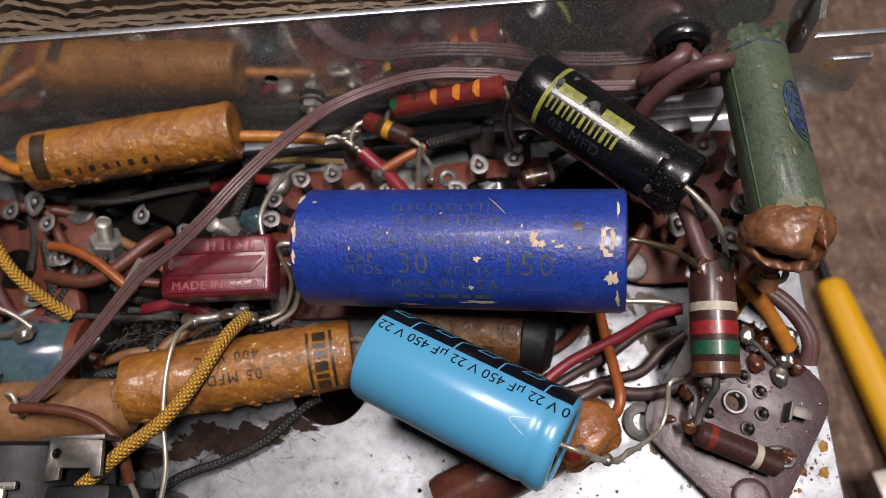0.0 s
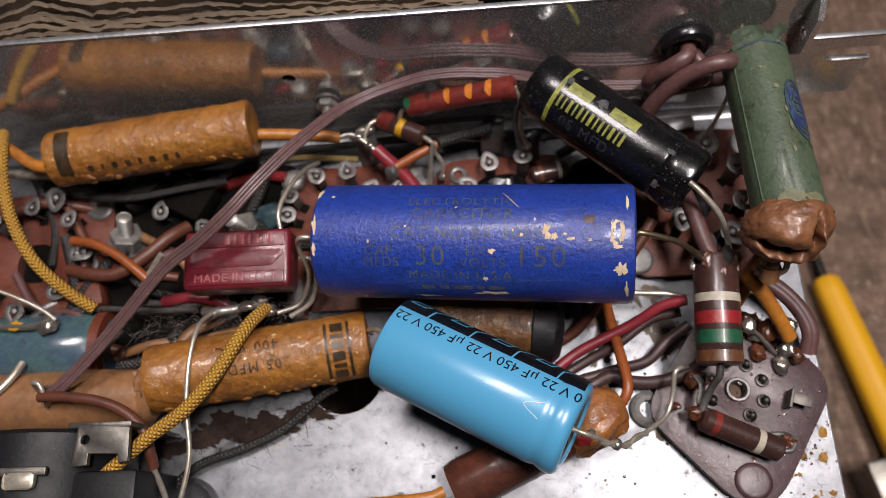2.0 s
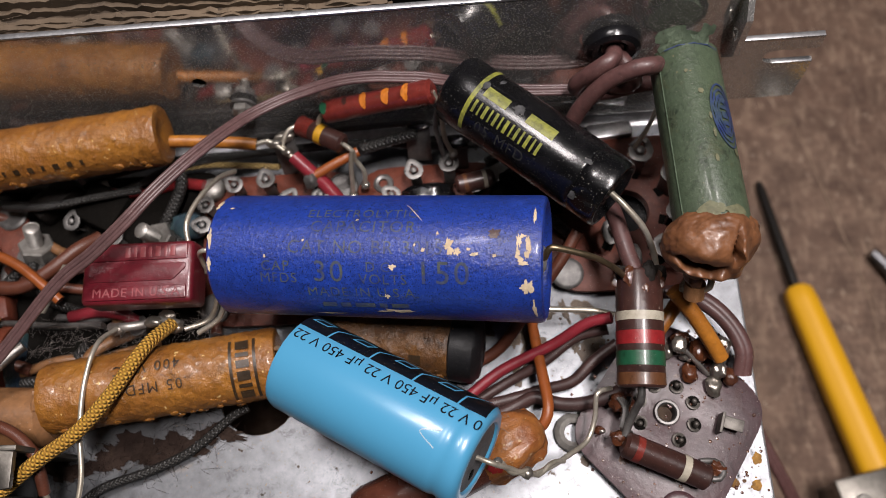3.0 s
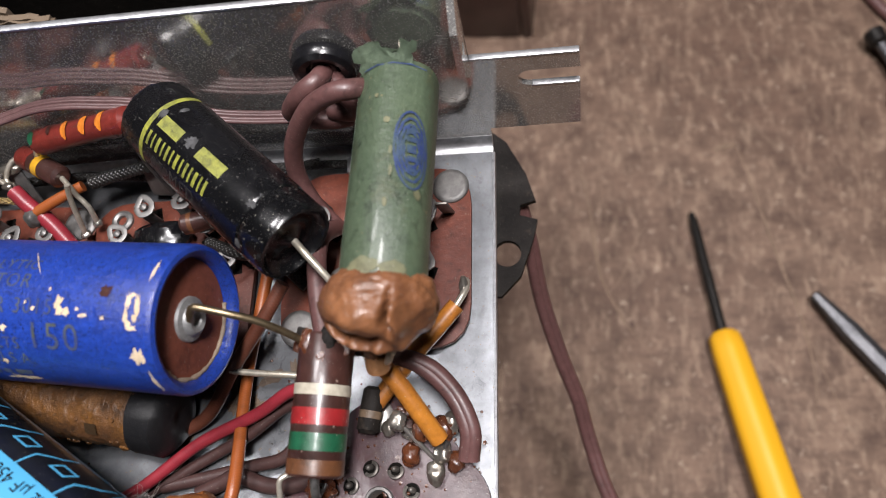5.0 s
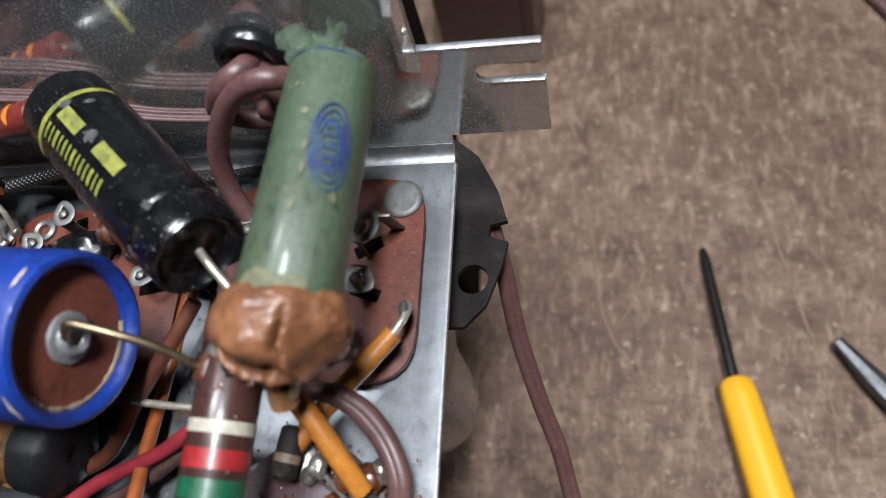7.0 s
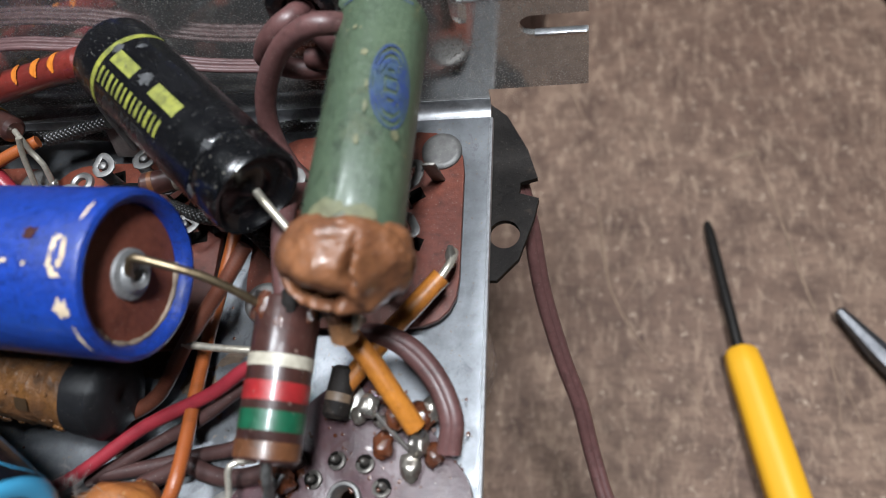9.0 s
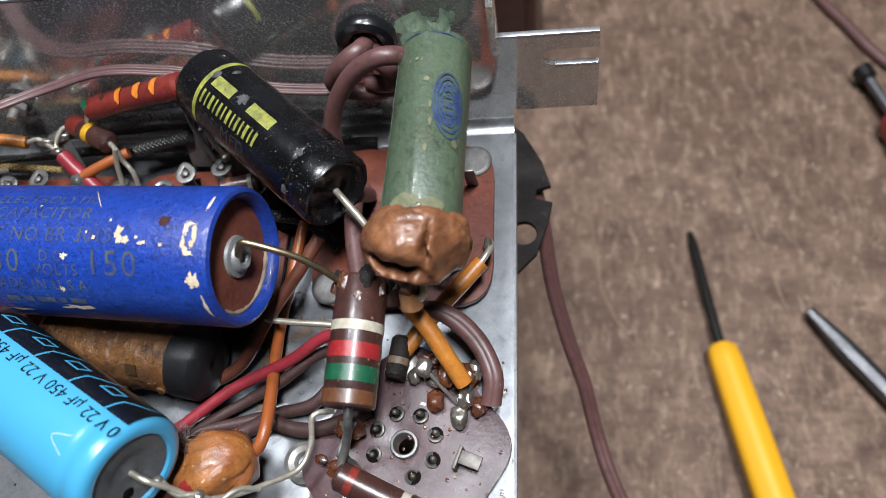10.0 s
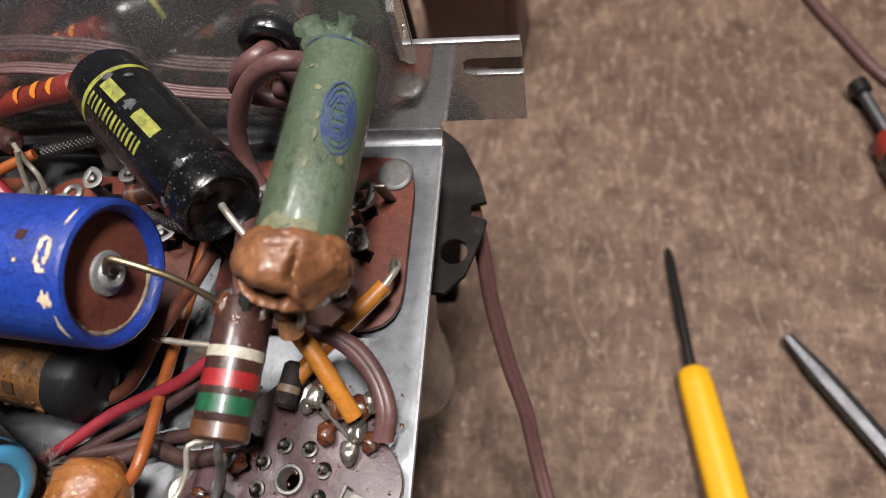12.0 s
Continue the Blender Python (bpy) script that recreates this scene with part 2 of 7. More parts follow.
DARK_WAX = surface("dark_red_brown_wax", (0.105, 0.034, 0.020), (0.066, 0.021, 0.014), rough=0.26, grain=420, blotch=120, dirt=(0.24, 0.10, 0.04), dirt_amount=0.15, bump=0.35, coat=0.4)
DARK_PRINT = surface("dark_print", (0.022, 0.014, 0.008), (0.05, 0.028, 0.012), rough=0.4, dirt=(0.30, 0.13, 0.03), dirt_amount=0.2, blotch=400)
RESISTOR_BROWN = surface("dark_brown_moulding", (0.060, 0.024, 0.019), (0.040, 0.017, 0.014), rough=0.33, dirt_amount=0.2, bump=0.12, coat=0.2,
                         spots=(0.18, 0.12, 0.10), spot_scale=900, spot_cut=0.74)
BAND_WHITE = surface("aged_silver_band", (0.50, 0.46, 0.37), (0.40, 0.36, 0.28), rough=0.45, dirt_amount=0.2)
BAND_RED = surface("red_band", (0.36, 0.022, 0.024), (0.25, 0.016, 0.018), rough=0.35, dirt_amount=0.3, coat=0.2)
BAND_GREEN = surface("green_band", (0.014, 0.105, 0.048), (0.012, 0.085, 0.04), rough=0.35, dirt_amount=0.15, coat=0.2)
BAND_TAN = surface("tan_brown_band", (0.150, 0.060, 0.024), (0.11, 0.045, 0.02), rough=0.35, dirt_amount=0.2, coat=0.2)
BAND_YELLOW = surface("yellow_band", (0.62, 0.33, 0.015), (0.5, 0.26, 0.015), rough=0.4, dirt_amount=0.1)
BAND_ORANGE = surface("orange_band", (0.60, 0.19, 0.02), (0.5, 0.15, 0.02), rough=0.4, dirt_amount=0.2, blotch=300)
RED_BODY = surface("red_brown_lacquer", (0.20, 0.030, 0.022), (0.14, 0.020, 0.015), rough=0.3, dirt_amount=0.25, bump=0.12, coat=0.4)
MICA_RED = surface("dark_red_bakelite", (0.165, 0.012, 0.022), (0.10, 0.008, 0.014), rough=0.38, dirt=(0.24, 0.07, 0.07), dirt_amount=0.15, bump=0.25, coat=0.25)
WAFER = surface("red_brown_phenolic", (0.150, 0.038, 0.020), (0.105, 0.027, 0.016), rough=0.5, dirt=(0.035, 0.014, 0.010), dirt_amount=0.35, bump=0.25, spec=0.28)
WAFER_PURPLE = surface("purple_brown_phenolic", (0.080, 0.039, 0.044), (0.050, 0.022, 0.026), rough=0.40, dirt=(0.045, 0.016, 0.012), dirt_amount=0.5,
                       bump=0.2, spots=(0.05, 0.02, 0.016), spot_scale=620, spot_cut=0.69)
TIN = surface("tinned_metal", (0.50, 0.48, 0.45), (0.33, 0.31, 0.28), rough=0.44, metal=0.7, dirt=(0.10, 0.07, 0.04), dirt_amount=0.25, bump=0.1)
RIVET_GREY = surface("grey_aluminium_rivet", (0.40, 0.40, 0.40), (0.30, 0.30, 0.30), rough=0.5, metal=0.5, dirt_amount=0.2, bump=0.1)
DULL_TIN = surface("dull_grey_lug", (0.24, 0.23, 0.22), (0.14, 0.135, 0.13), rough=0.48, metal=0.65, dirt=(0.06, 0.045, 0.03), dirt_amount=0.35, bump=0.1)
SOLDER = surface("solder", (0.48, 0.46, 0.42), (0.34, 0.30, 0.25), rough=0.3, metal=0.85, dirt=(0.16, 0.07, 0.02), dirt_amount=0.25, bump=0.15)
ROSIN = surface("burnt_rosin", (0.105, 0.032, 0.012), (0.06, 0.02, 0.01), rough=0.25, bump=0.5, dirt_amount=0.3, coat=0.4)
CORD = surface("brown_plastic_cord", (0.125, 0.058, 0.054), (0.098, 0.045, 0.042), rough=0.44, dirt=(0.26, 0.18, 0.16), dirt_amount=0.14, bump=0.08, coat=0.05)
DARK_CORD = surface("dark_brown_plastic_wire", (0.062, 0.030, 0.027), (0.045, 0.022, 0.020), rough=0.46, dirt=(0.16, 0.11, 0.09), dirt_amount=0.2, bump=0.08)
RIBBON = surface("mauve_brown_ribbon_insulation", (0.138, 0.076, 0.074), (0.100, 0.054, 0.053), rough=0.40, dirt=(0.30, 0.23, 0.22), dirt_amount=0.14, bump=0.06)
YELLOW_CLOTH = braid("yellow_cloth_braid", (0.60, 0.34, 0.045), (0.38, 0.18, 0.022), 1.7, 3.0, fade=(0.42, 0.21, 0.03))
PALE_CLOTH = braid("pale_yellow_cloth_braid", (0.50, 0.36, 0.13), (0.26, 0.17, 0.06), fade=(0.42, 0.30, 0.16))
BLACK_CLOTH = braid("black_cloth_braid", (0.007, 0.007, 0.007), (0.030, 0.028, 0.025), pitch=1.6, rough=0.42, relief=0.5)
BROWN_CLOTH = braid("brown_cloth_braid", (0.105, 0.034, 0.019), (0.088, 0.028, 0.016), pitch=1.0, rough=0.42, relief=0.1)
RED_CLOTH = braid("red_cloth_braid", (0.22, 0.020, 0.030), (0.19, 0.017, 0.025), pitch=0.8, rough=0.36, relief=0.08)
ORANGE_CLOTH = braid("rust_orange_cloth_braid", (0.26, 0.070, 0.016), (0.22, 0.057, 0.014), pitch=0.8, rough=0.36, relief=0.08)
ORANGE_SLEEVE = surface("orange_sleeving", (0.46, 0.175, 0.022), (0.36, 0.125, 0.018), rough=0.42, dirt=(0.12, 0.045, 0.012), dirt_amount=0.25, bump=0.08)
RED_WIRE = surface("red_insulation", (0.24, 0.020, 0.022), (0.17, 0.016, 0.018), rough=0.35, dirt_amount=0.2, bump=0.06)
BARE = surface("bare_tinned_wire", (0.66, 0.62, 0.54), (0.48, 0.43, 0.34), rough=0.36, metal=0.65, dirt=(0.2, 0.12, 0.05), dirt_amount=0.2, bump=0.05)
TARNISH = surface("tarnished_wire", (0.34, 0.27, 0.17), (0.20, 0.15, 0.09), rough=0.4, metal=0.9, dirt_amount=0.3, bump=0.15)
RUBBER = surface("black_rubber", (0.010, 0.010, 0.012), rough=0.25, dirt=(0.13, 0.13, 0.13), dirt_amount=0.15, bump=0.08, coat=0.2)
# Blacker than real fibre, so that gaps and hollows look deeply shaded.
SHADED_BLACK_FIBRE = surface("dusty_shaded_black_fibre", (0.004, 0.0035, 0.003), (0.006, 0.005, 0.004), rough=0.8, dirt=(0.02, 0.014, 0.010), dirt_amount=0.2, bump=0.5, spec=0.06, dust=0.08)
YELLOW_PLASTIC = surface("yellow_plastic_handle", (0.72, 0.37, 0.008), (0.70, 0.355, 0.008), rough=0.55, grain=60, blotch=40, dirt=(0.55, 0.27, 0.02), dirt_amount=0.1, bump=0.0, dust=0.0, grime=0.0, grain_mix=0.05)
RED_PLASTIC = surface("red_plastic_handle", (0.35, 0.03, 0.02), rough=0.35, dirt_amount=0.2)
DUSTY_FIBRE = surface("dusty_brown_black_fibre", (0.014, 0.011, 0.009), (0.009, 0.007, 0.006), rough=0.7, dirt=(0.045, 0.033, 0.025), dirt_amount=0.35, bump=0.6, spec=0.2, dust=0.3)
BLACK_CASE = surface("scuffed_black_case", (0.010, 0.010, 0.012), (0.006, 0.006, 0.007), rough=0.5, dirt_amount=0.15, bump=0.2, spec=0.3, dust=0.3)
BLACK_STEEL = surface("blackened_steel", (0.030, 0.027, 0.025), rough=0.4, metal=0.6, dirt_amount=0.2)
GREY_STEEL = surface("grey_tool_steel", (0.22, 0.22, 0.23), (0.16, 0.16, 0.17), rough=0.5, metal=1.0, dirt_amount=0.2, bump=0.08)
TAN_WAX = surface("tan_waxed_card", (0.30, 0.145, 0.062), (0.21, 0.10, 0.043), rough=0.45, dirt_amount=0.3, bump=0.2)
CARDBOARD = surface("old_grey_brown_paper", (0.165, 0.118, 0.075), (0.085, 0.06, 0.04), rough=0.9, grain=260, blotch=60, dirt_amount=0.4, bump=0.6,
                    grain_stretch=(0.12, 1.0, 1.0))
SEA_GLASS = surface("blue_green_waxed_coil", (0.060, 0.125, 0.118), (0.055, 0.085, 0.13), rough=0.2, dirt=(0.10, 0.06, 0.035), dirt_amount=0.25, bump=0.1, coat=0.5)
GREY_GLASS = surface("silvered_tube_glass", (0.23, 0.22, 0.225), (0.17, 0.165, 0.165), rough=0.28, metal=0.2, dirt_amount=0.25, bump=0.05, coat=0.6)
RUST = surface("rust", (0.42, 0.21, 0.03), (0.10, 0.045, 0.015), rough=0.8, dirt_amount=0.45, bump=0.5, blotch=300)
TAN_SCRATCH = surface("tan_scratched_wood", (0.28, 0.19, 0.13), (0.19, 0.13, 0.088), rough=0.8, dirt_amount=0.3)
END_FIBRE = surface("red_brown_fibre", (0.20, 0.062, 0.038), (0.155, 0.046, 0.028), rough=0.6, dirt_amount=0.2, bump=0.2, spec=0.3)
# Kept dark to hold down the light bounced by the added room.
ROOM_SHELL = surface("dark_room_shell", (0.055, 0.053, 0.05), (0.045, 0.043, 0.042), rough=0.9, grain=60, blotch=3, dirt_amount=0.1, bump=0.1)
LABEL_CARD = surface("pink_printed_card", (0.48, 0.30, 0.27), (0.55, 0.45, 0.38), rough=0.6, dirt_amount=0.2)
POT_STEEL = surface("dull_pot_cover", (0.23, 0.215, 0.19), (0.14, 0.13, 0.115), rough=0.42, metal=0.85, dirt=(0.10, 0.08, 0.06), dirt_amount=0.35, bump=0.15)
DRY_WAX = surface("dry_wax_on_green", (0.185, 0.175, 0.095), (0.13, 0.135, 0.075), rough=0.6, dirt_amount=0.3)
DUST = surface("grey_lint", (0.32, 0.28, 0.26), rough=0.95, dirt_amount=0.2)

# ---- mesh helpers (shapes are written in millimetres) ----
DARK_PIN = surface("dark_tarnished_pin", (0.20, 0.185, 0.165), (0.10, 0.09, 0.08), rough=0.5, metal=0.6, dirt_amount=0.35, bump=0.2)
PALE_FLAKE = surface("pale_dry_flake", (0.20, 0.185, 0.155), (0.12, 0.11, 0.09), rough=0.8, dirt_amount=0.3)
WORN_PRINT = surface("worn_grey_print", (0.045, 0.045, 0.04), (0.012, 0.012, 0.011), rough=0.5, dirt=(0.004, 0.004, 0.004), dirt_amount=0.7, blotch=420)
SCUFF = surface("grey_scuff", (0.09, 0.09, 0.094), (0.02, 0.02, 0.02), rough=0.7, dirt=(0.006, 0.006, 0.006), dirt_amount=0.75, blotch=450)
# Dark enough to paint a contact shadow along with the fluff.
LINT_AND_SHADE = surface("brown_fluff_and_shade", (0.040, 0.026, 0.020), (0.018, 0.011, 0.009), rough=0.95, dirt_amount=0.3, bump=0.6, dust=0.08, spec=0.1)
GRIME = surface("brown_grime_film", (0.17, 0.115, 0.07), (0.09, 0.06, 0.04), rough=0.55, dirt_amount=0.4, bump=0.4)

MM = 0.001


def thing(name, label, category, m=None, group="", kind=""):
    """An Empty at a thing's base; m is a pose in millimetres."""
    ob = new(name)
    m = (m or Matrix()).copy()
    m.translation = m.translation * MM
    ob.matrix_world = m
    ob.empty_display_size = 0.004
    return tagged(ob, label, category, group, kind)


def mesh_of(name, bm, mat, smooth=True):
    me = bpy.data.meshes.new(name)
    bm.normal_update()
    bm.to_mesh(me)
    bm.free()
    me.transform(Matrix.Scale(MM, 4))
    mats = mat if isinstance(mat, (list, tuple)) else [mat]
    for x in mats:
        me.materials.append(x)
    if smooth:
        me.polygons.foreach_set("use_smooth", [True] * len(me.polygons))
        me.set_sharp_from_angle(angle=radians(40))
    me.update()
    return me


def part(name, bm, mat, parent=None, label="", smooth=True):
    """Links a bmesh as one mesh object under a thing or a part."""
    ob = new(name, mesh_of(name, bm, mat, smooth))
    ob.parent = parent
    if label:
        tagged(ob, label)
    return ob


def solo(name, bm, mat, label, category, group="", kind="", smooth=True):
    return tagged(part(name, bm, mat, None, "", smooth), label, category, group, kind)


def axis_pose(a, b, up=(0, 0, 1)):
    """Local x runs from a to b, local z is near up; the origin is at a."""
    a, b = Vector(a), Vector(b)
    x = (b - a).normalized()
    y = Vector(up).cross(x).normalized()
    z = x.cross(y)
    m = Matrix((x, y, z)).transposed().to_4x4()
    m.translation = a
    return m


def uv_layer(bm):
    return bm.loops.layers.uv.get("UVMap") or bm.loops.layers.uv.new("UVMap")


def lathe(profile, seg=40, warp=None, bm=None, cap=True):
    """Turns (x, r) pairs about local x. warp(x, angle, r) may give another radius."""
    bm = bm or bmesh.new()
    uv = uv_layer(bm)
    rings = []
    for x, r in profile:
        ring = []
        for i in range(seg):
            a = 2 * math.pi * i / seg
            rr = warp(x, a, r) if warp else r
            ring.append(bm.verts.new((x, rr * math.sin(a), rr * math.cos(a))))
        rings.append(ring)
    for k in range(len(rings) - 1):
        for i in range(seg):
            j = (i + 1) % seg
            f = bm.faces.new((rings[k][i], rings[k + 1][i], rings[k + 1][j], rings[k][j]))
            for lp, (p, q) in zip(f.loops, ((k, i), (k + 1, i), (k + 1, i + 1), (k, i + 1))):
                lp[uv].uv = (profile[p][0], q / seg)
    if cap:
        for ring in (rings[0], rings[-1]):
            bm.faces.new(ring)
    bmesh.ops.recalc_face_normals(bm, faces=bm.faces[:])
    return bm


def smooth_path(pts, step=0.8):
    """Points along a Catmull-Rom curve through pts."""
    p = [Vector(q) for q in pts]
    p = [p[0] * 2 - p[1]] + p + [p[-1] * 2 - p[-2]]
    out = []
    for i in range(1, len(p) - 2):
        n = max(2, int((p[i + 1] - p[i]).length / step))
        for k in range(n):
            t = k / n
            a, b, c, d = p[i - 1], p[i], p[i + 1], p[i + 2]
            out.append(0.5 * (2 * b + (c - a) * t + (2 * a - 5 * b + 4 * c - d) * t * t + (3 * b - a - 3 * c + d) * t ** 3))
    out.append(p[-2])
    return out


def sweep(pts, radius, seg=10, bm=None, flat=1.0, step=0.8, uneven=0.0, offset=(0.0, 0.0)):
    """A tube along pts; radius is a number or a function of the way 0..1; flat squashes it along its binormal; offset shifts it sideways."""
    bm = bm or bmesh.new()
    uv = uv_layer(bm)
    path = smooth_path(pts, step)
    t0 = (path[1] - path[0]).normalized()
    n = t0.orthogonal().normalized() if abs(t0.z) > 0.95 else (Vector((0, 0, 1)) - t0 * t0.z).normalized()
    rings, length = [], 0.0
    for i, q in enumerate(path):
        t = (path[min(i + 1, len(path) - 1)] - path[max(i - 1, 0)]).normalized()
        n = (n - t * n.dot(t)).normalized()
        b = t.cross(n)
        if i:
            length += (q - path[i - 1]).length
        r = radius(i / (len(path) - 1)) if callable(radius) else radius
        if uneven:
            r *= 1 + uneven * noise.noise(q * 0.9)
        c = q + n * offset[0] + b * offset[1]
        ring = [bm.verts.new(c + (n * math.cos(2 * math.pi * k / seg) * r) + (b * math.sin(2 * math.pi * k / seg) * r * flat)) for k in range(seg)]
        rings.append((ring, length))
    for (r1, l1), (r2, l2) in zip(rings, rings[1:]):
        for i in range(seg):
            j = (i + 1) % seg
            f = bm.faces.new((r1[i], r1[j], r2[j], r2[i]))
            for lp, w in zip(f.loops, ((l1, i / seg), (l1, (i + 1) / seg), (l2, (i + 1) / seg), (l2, i / seg))):
                lp[uv].uv = w
    bm.faces.new(rings[0][0][::-1])
    bm.faces.new(rings[-1][0])
    return bm


def slab(outline, z0, z1, holes=(), bevel=0.0):
    """A plate from an outline and holes, lists of (x, y)."""
    bm = bmesh.new()
    edges = []
    for loop in (outline, *holes):
        vs = [bm.verts.new((x, y, z1)) for x, y in loop]
        edges += [bm.edges.new((vs[i], vs[(i + 1) % len(vs)])) for i in range(len(vs))]
    bmesh.ops.triangle_fill(bm, use_beauty=True, use_dissolve=False, edges=edges, normal=(0, 0, 1))
    top = bm.faces[:]
    res = bmesh.ops.extrude_face_region(bm, geom=top)
    bmesh.ops.translate(bm, vec=(0, 0, z0 - z1), verts=[g for g in res["geom"] if isinstance(g, bmesh.types.BMVert)])
    bmesh.ops.recalc_face_normals(bm, faces=bm.faces[:])
    if bevel:
        rim = [e for e in bm.edges if len(e.link_faces) == 2 and e.calc_face_angle(0) > 1.0]
        bmesh.ops.bevel(bm, geom=rim, offset=bevel, segments=2, affect="EDGES", profile=0.5, clamp_overlap=True)
    return bm


def circle(cx, cy, r, n=24, a0=0.0, a1=2 * math.pi):
    full = abs(a1 - a0) > 6.28
    return [(cx + r * math.cos(a0 + (a1 - a0) * i / (n if full else n - 1)), cy + r * math.sin(a0 + (a1 - a0) * i / (n if full else n - 1))) for i in range(n)]


def rounded(points, r, n=5):
    """A convex outline with its corners rounded."""
    out = []
    for i, p in enumerate(points):
        p = Vector(p)
        a = (Vector(points[i - 1]) - p).normalized() * r
        b = (Vector(points[(i + 1) % len(points)]) - p).normalized() * r
        for k in range(n + 1):
            t = k / n
            q = (p + a) * (1 - t) ** 2 + p * 2 * t * (1 - t) + (p + b) * t * t
            out.append((q.x, q.y))
    return out


def box(sx, sy, sz, bevel=0.3, centre=(0, 0, 0), seg=2):
    bm = bmesh.new()
    bmesh.ops.create_cube(bm, size=1.0, matrix=Matrix.Translation(centre) @ Matrix.Diagonal((sx, sy, sz, 1)))
    if bevel:
        bmesh.ops.bevel(bm, geom=bm.edges[:], offset=bevel, segments=seg, affect="EDGES", profile=0.5)
    return bm


def blob(radius, centre=(0, 0, 0), squash=(1, 1, 1), rough=0.15, freq=0.6, sub=3, seed=0.0, bm=None):
    bm = bm or bmesh.new()
    made = bmesh.ops.create_icosphere(bm, subdivisions=sub, radius=1.0)["verts"]
    for v in made:
        d = v.co.copy()
        k = 1 + rough * noise.fractal(d * freq * radius + Vector((seed, seed * 1.7, 0)), 1.0, 2.0, 3)
        v.co = Vector((d.x * squash[0], d.y * squash[1], d.z * squash[2])) * radius * k + Vector(centre)
    return bm


def text_bm(body, height, spacing=1.0):
    """Letters as flat faces, centred on the origin, in the xy plane."""
    cu = bpy.data.curves.new("letters", "FONT")
    cu.body, cu.size, cu.align_x, cu.align_y, cu.space_character, cu.resolution_u = body, height * 1.4, "CENTER", "CENTER", spacing, 3
    ob = new("letters", cu)
    dg = bpy.context.evaluated_depsgraph_get()
    ev = ob.evaluated_get(dg)
    me = ev.to_mesh()
    bm = bmesh.new()
    bm.from_mesh(me)
    ev.to_mesh_clear()
    bpy.data.objects.remove(ob)
    bpy.data.curves.remove(cu)
    for _ in range(3):
        long_edges = [e for e in bm.edges if e.calc_length() > 0.8]
        if not long_edges:
            break
        bmesh.ops.subdivide_edges(bm, edges=long_edges, cuts=1)
        bmesh.ops.triangulate(bm, faces=bm.faces[:])
    return bm


def bars_bm(widths, height, gap):
    """Plain bars in a row, centred, in the xy plane, for writing that is not spelled out."""
    bm = bmesh.new()
    x = -(sum(widths) + gap * (len(widths) - 1)) / 2
    for w in widths:
        bmesh.ops.create_grid(bm, x_segments=2, y_segments=4, size=0.5, matrix=Matrix.Translation((x + w / 2, 0, 0)) @ Matrix.Diagonal((w, height, 1, 1)))
        x += w + gap
    return bm


def patch_bm(w, h, seed, n=14, fill=0.35):
    """A ragged flat patch with an uneven outline."""
    bm = bmesh.new()
    n = max(n, 26)
    c = bm.verts.new((0, 0, 0))
    ring, inner = [], []
    for i in range(n):
        a = 2 * math.pi * i / n
        q = Vector((math.cos(a), math.sin(a), 0.37 * seed))
        k = 1 - fill * (0.55 + 1.1 * noise.noise(q * 1.3) + 0.75 * noise.noise(q * 4.1 + Vector((7, 3, 0))))
        ring.append(bm.verts.new((w / 2 * k * math.cos(a), h / 2 * k * math.sin(a), 0)))
        inner.append(bm.verts.new((w / 4 * k * math.cos(a), h / 4 * k * math.sin(a), 0)))
    for i in range(n):
        j = (i + 1) % n
        bm.faces.new((c, inner[i], inner[j]))
        bm.faces.new((inner[i], ring[i], ring[j], inner[j]))
    return bm


def wrap(bm, x, deg, radius, turn=0.0, lift=0.06, thick=0.05):
    """Lays flat faces round a cylinder about local x: at x along it, deg degrees from the top towards +y."""
    bmesh.ops.rotate(bm, verts=bm.verts[:], cent=(0, 0, 0), matrix=Matrix.Rotation(radians(turn), 3, "Z"))
    for v in bm.verts:
        a = radians(deg) + v.co.y / radius
        v.co = Vector((x + v.co.x, (radius + lift) * math.sin(a), (radius + lift) * math.cos(a)))
    return bm


def put(bm, m):
    bm.transform(m)
    return bm


def join(*bms):
    """One bmesh out of several."""
    out = bms[0]
    for b in bms[1:]:
        me = bpy.data.meshes.new("joint")
        b.to_mesh(me)
        b.free()
        out.from_mesh(me)
        bpy.data.meshes.remove(me)
    return out


def printed(name, bm, mat, parent, label, x, deg, radius, turn=0.0, lift=0.06):
    """Lays print on a cylinder, each letter or bar a mesh of its own."""
    wrap(bm, x, deg, radius, turn, lift)
    bm.verts.index_update()
    left, k = set(bm.verts), 0
    while left:
        todo, isle = [left.pop()], []
        while todo:
            v = todo.pop()
            isle.append(v)
            for e in v.link_edges:
                o = e.other_vert(v)
                if o in left:
                    left.remove(o)
                    todo.append(o)
        faces = {f for v in isle for f in v.link_faces}
        one, made = bmesh.new(), {}
        for v in isle:
            made[v] = one.verts.new(v.co)
        for f in faces:
            one.faces.new([made[v] for v in f.verts])
        part(name, one, mat, parent, label if k == 0 else "")
        k += 1
    bm.free()


def wire(name, pts, radius, mat, label, category="wire", seg=10, uneven=0.02, group="", flat=1.0):
    base = Vector(pts[0])
    ob = thing(name, label, category, Matrix.Translation(base), group)
    part("insulation" if mat not in (BARE, TIN, TARNISH, DULL_TIN) else "strand", sweep([Vector(p) - base for p in pts], radius, seg, uneven=uneven, flat=flat), mat, ob)
    return ob, base


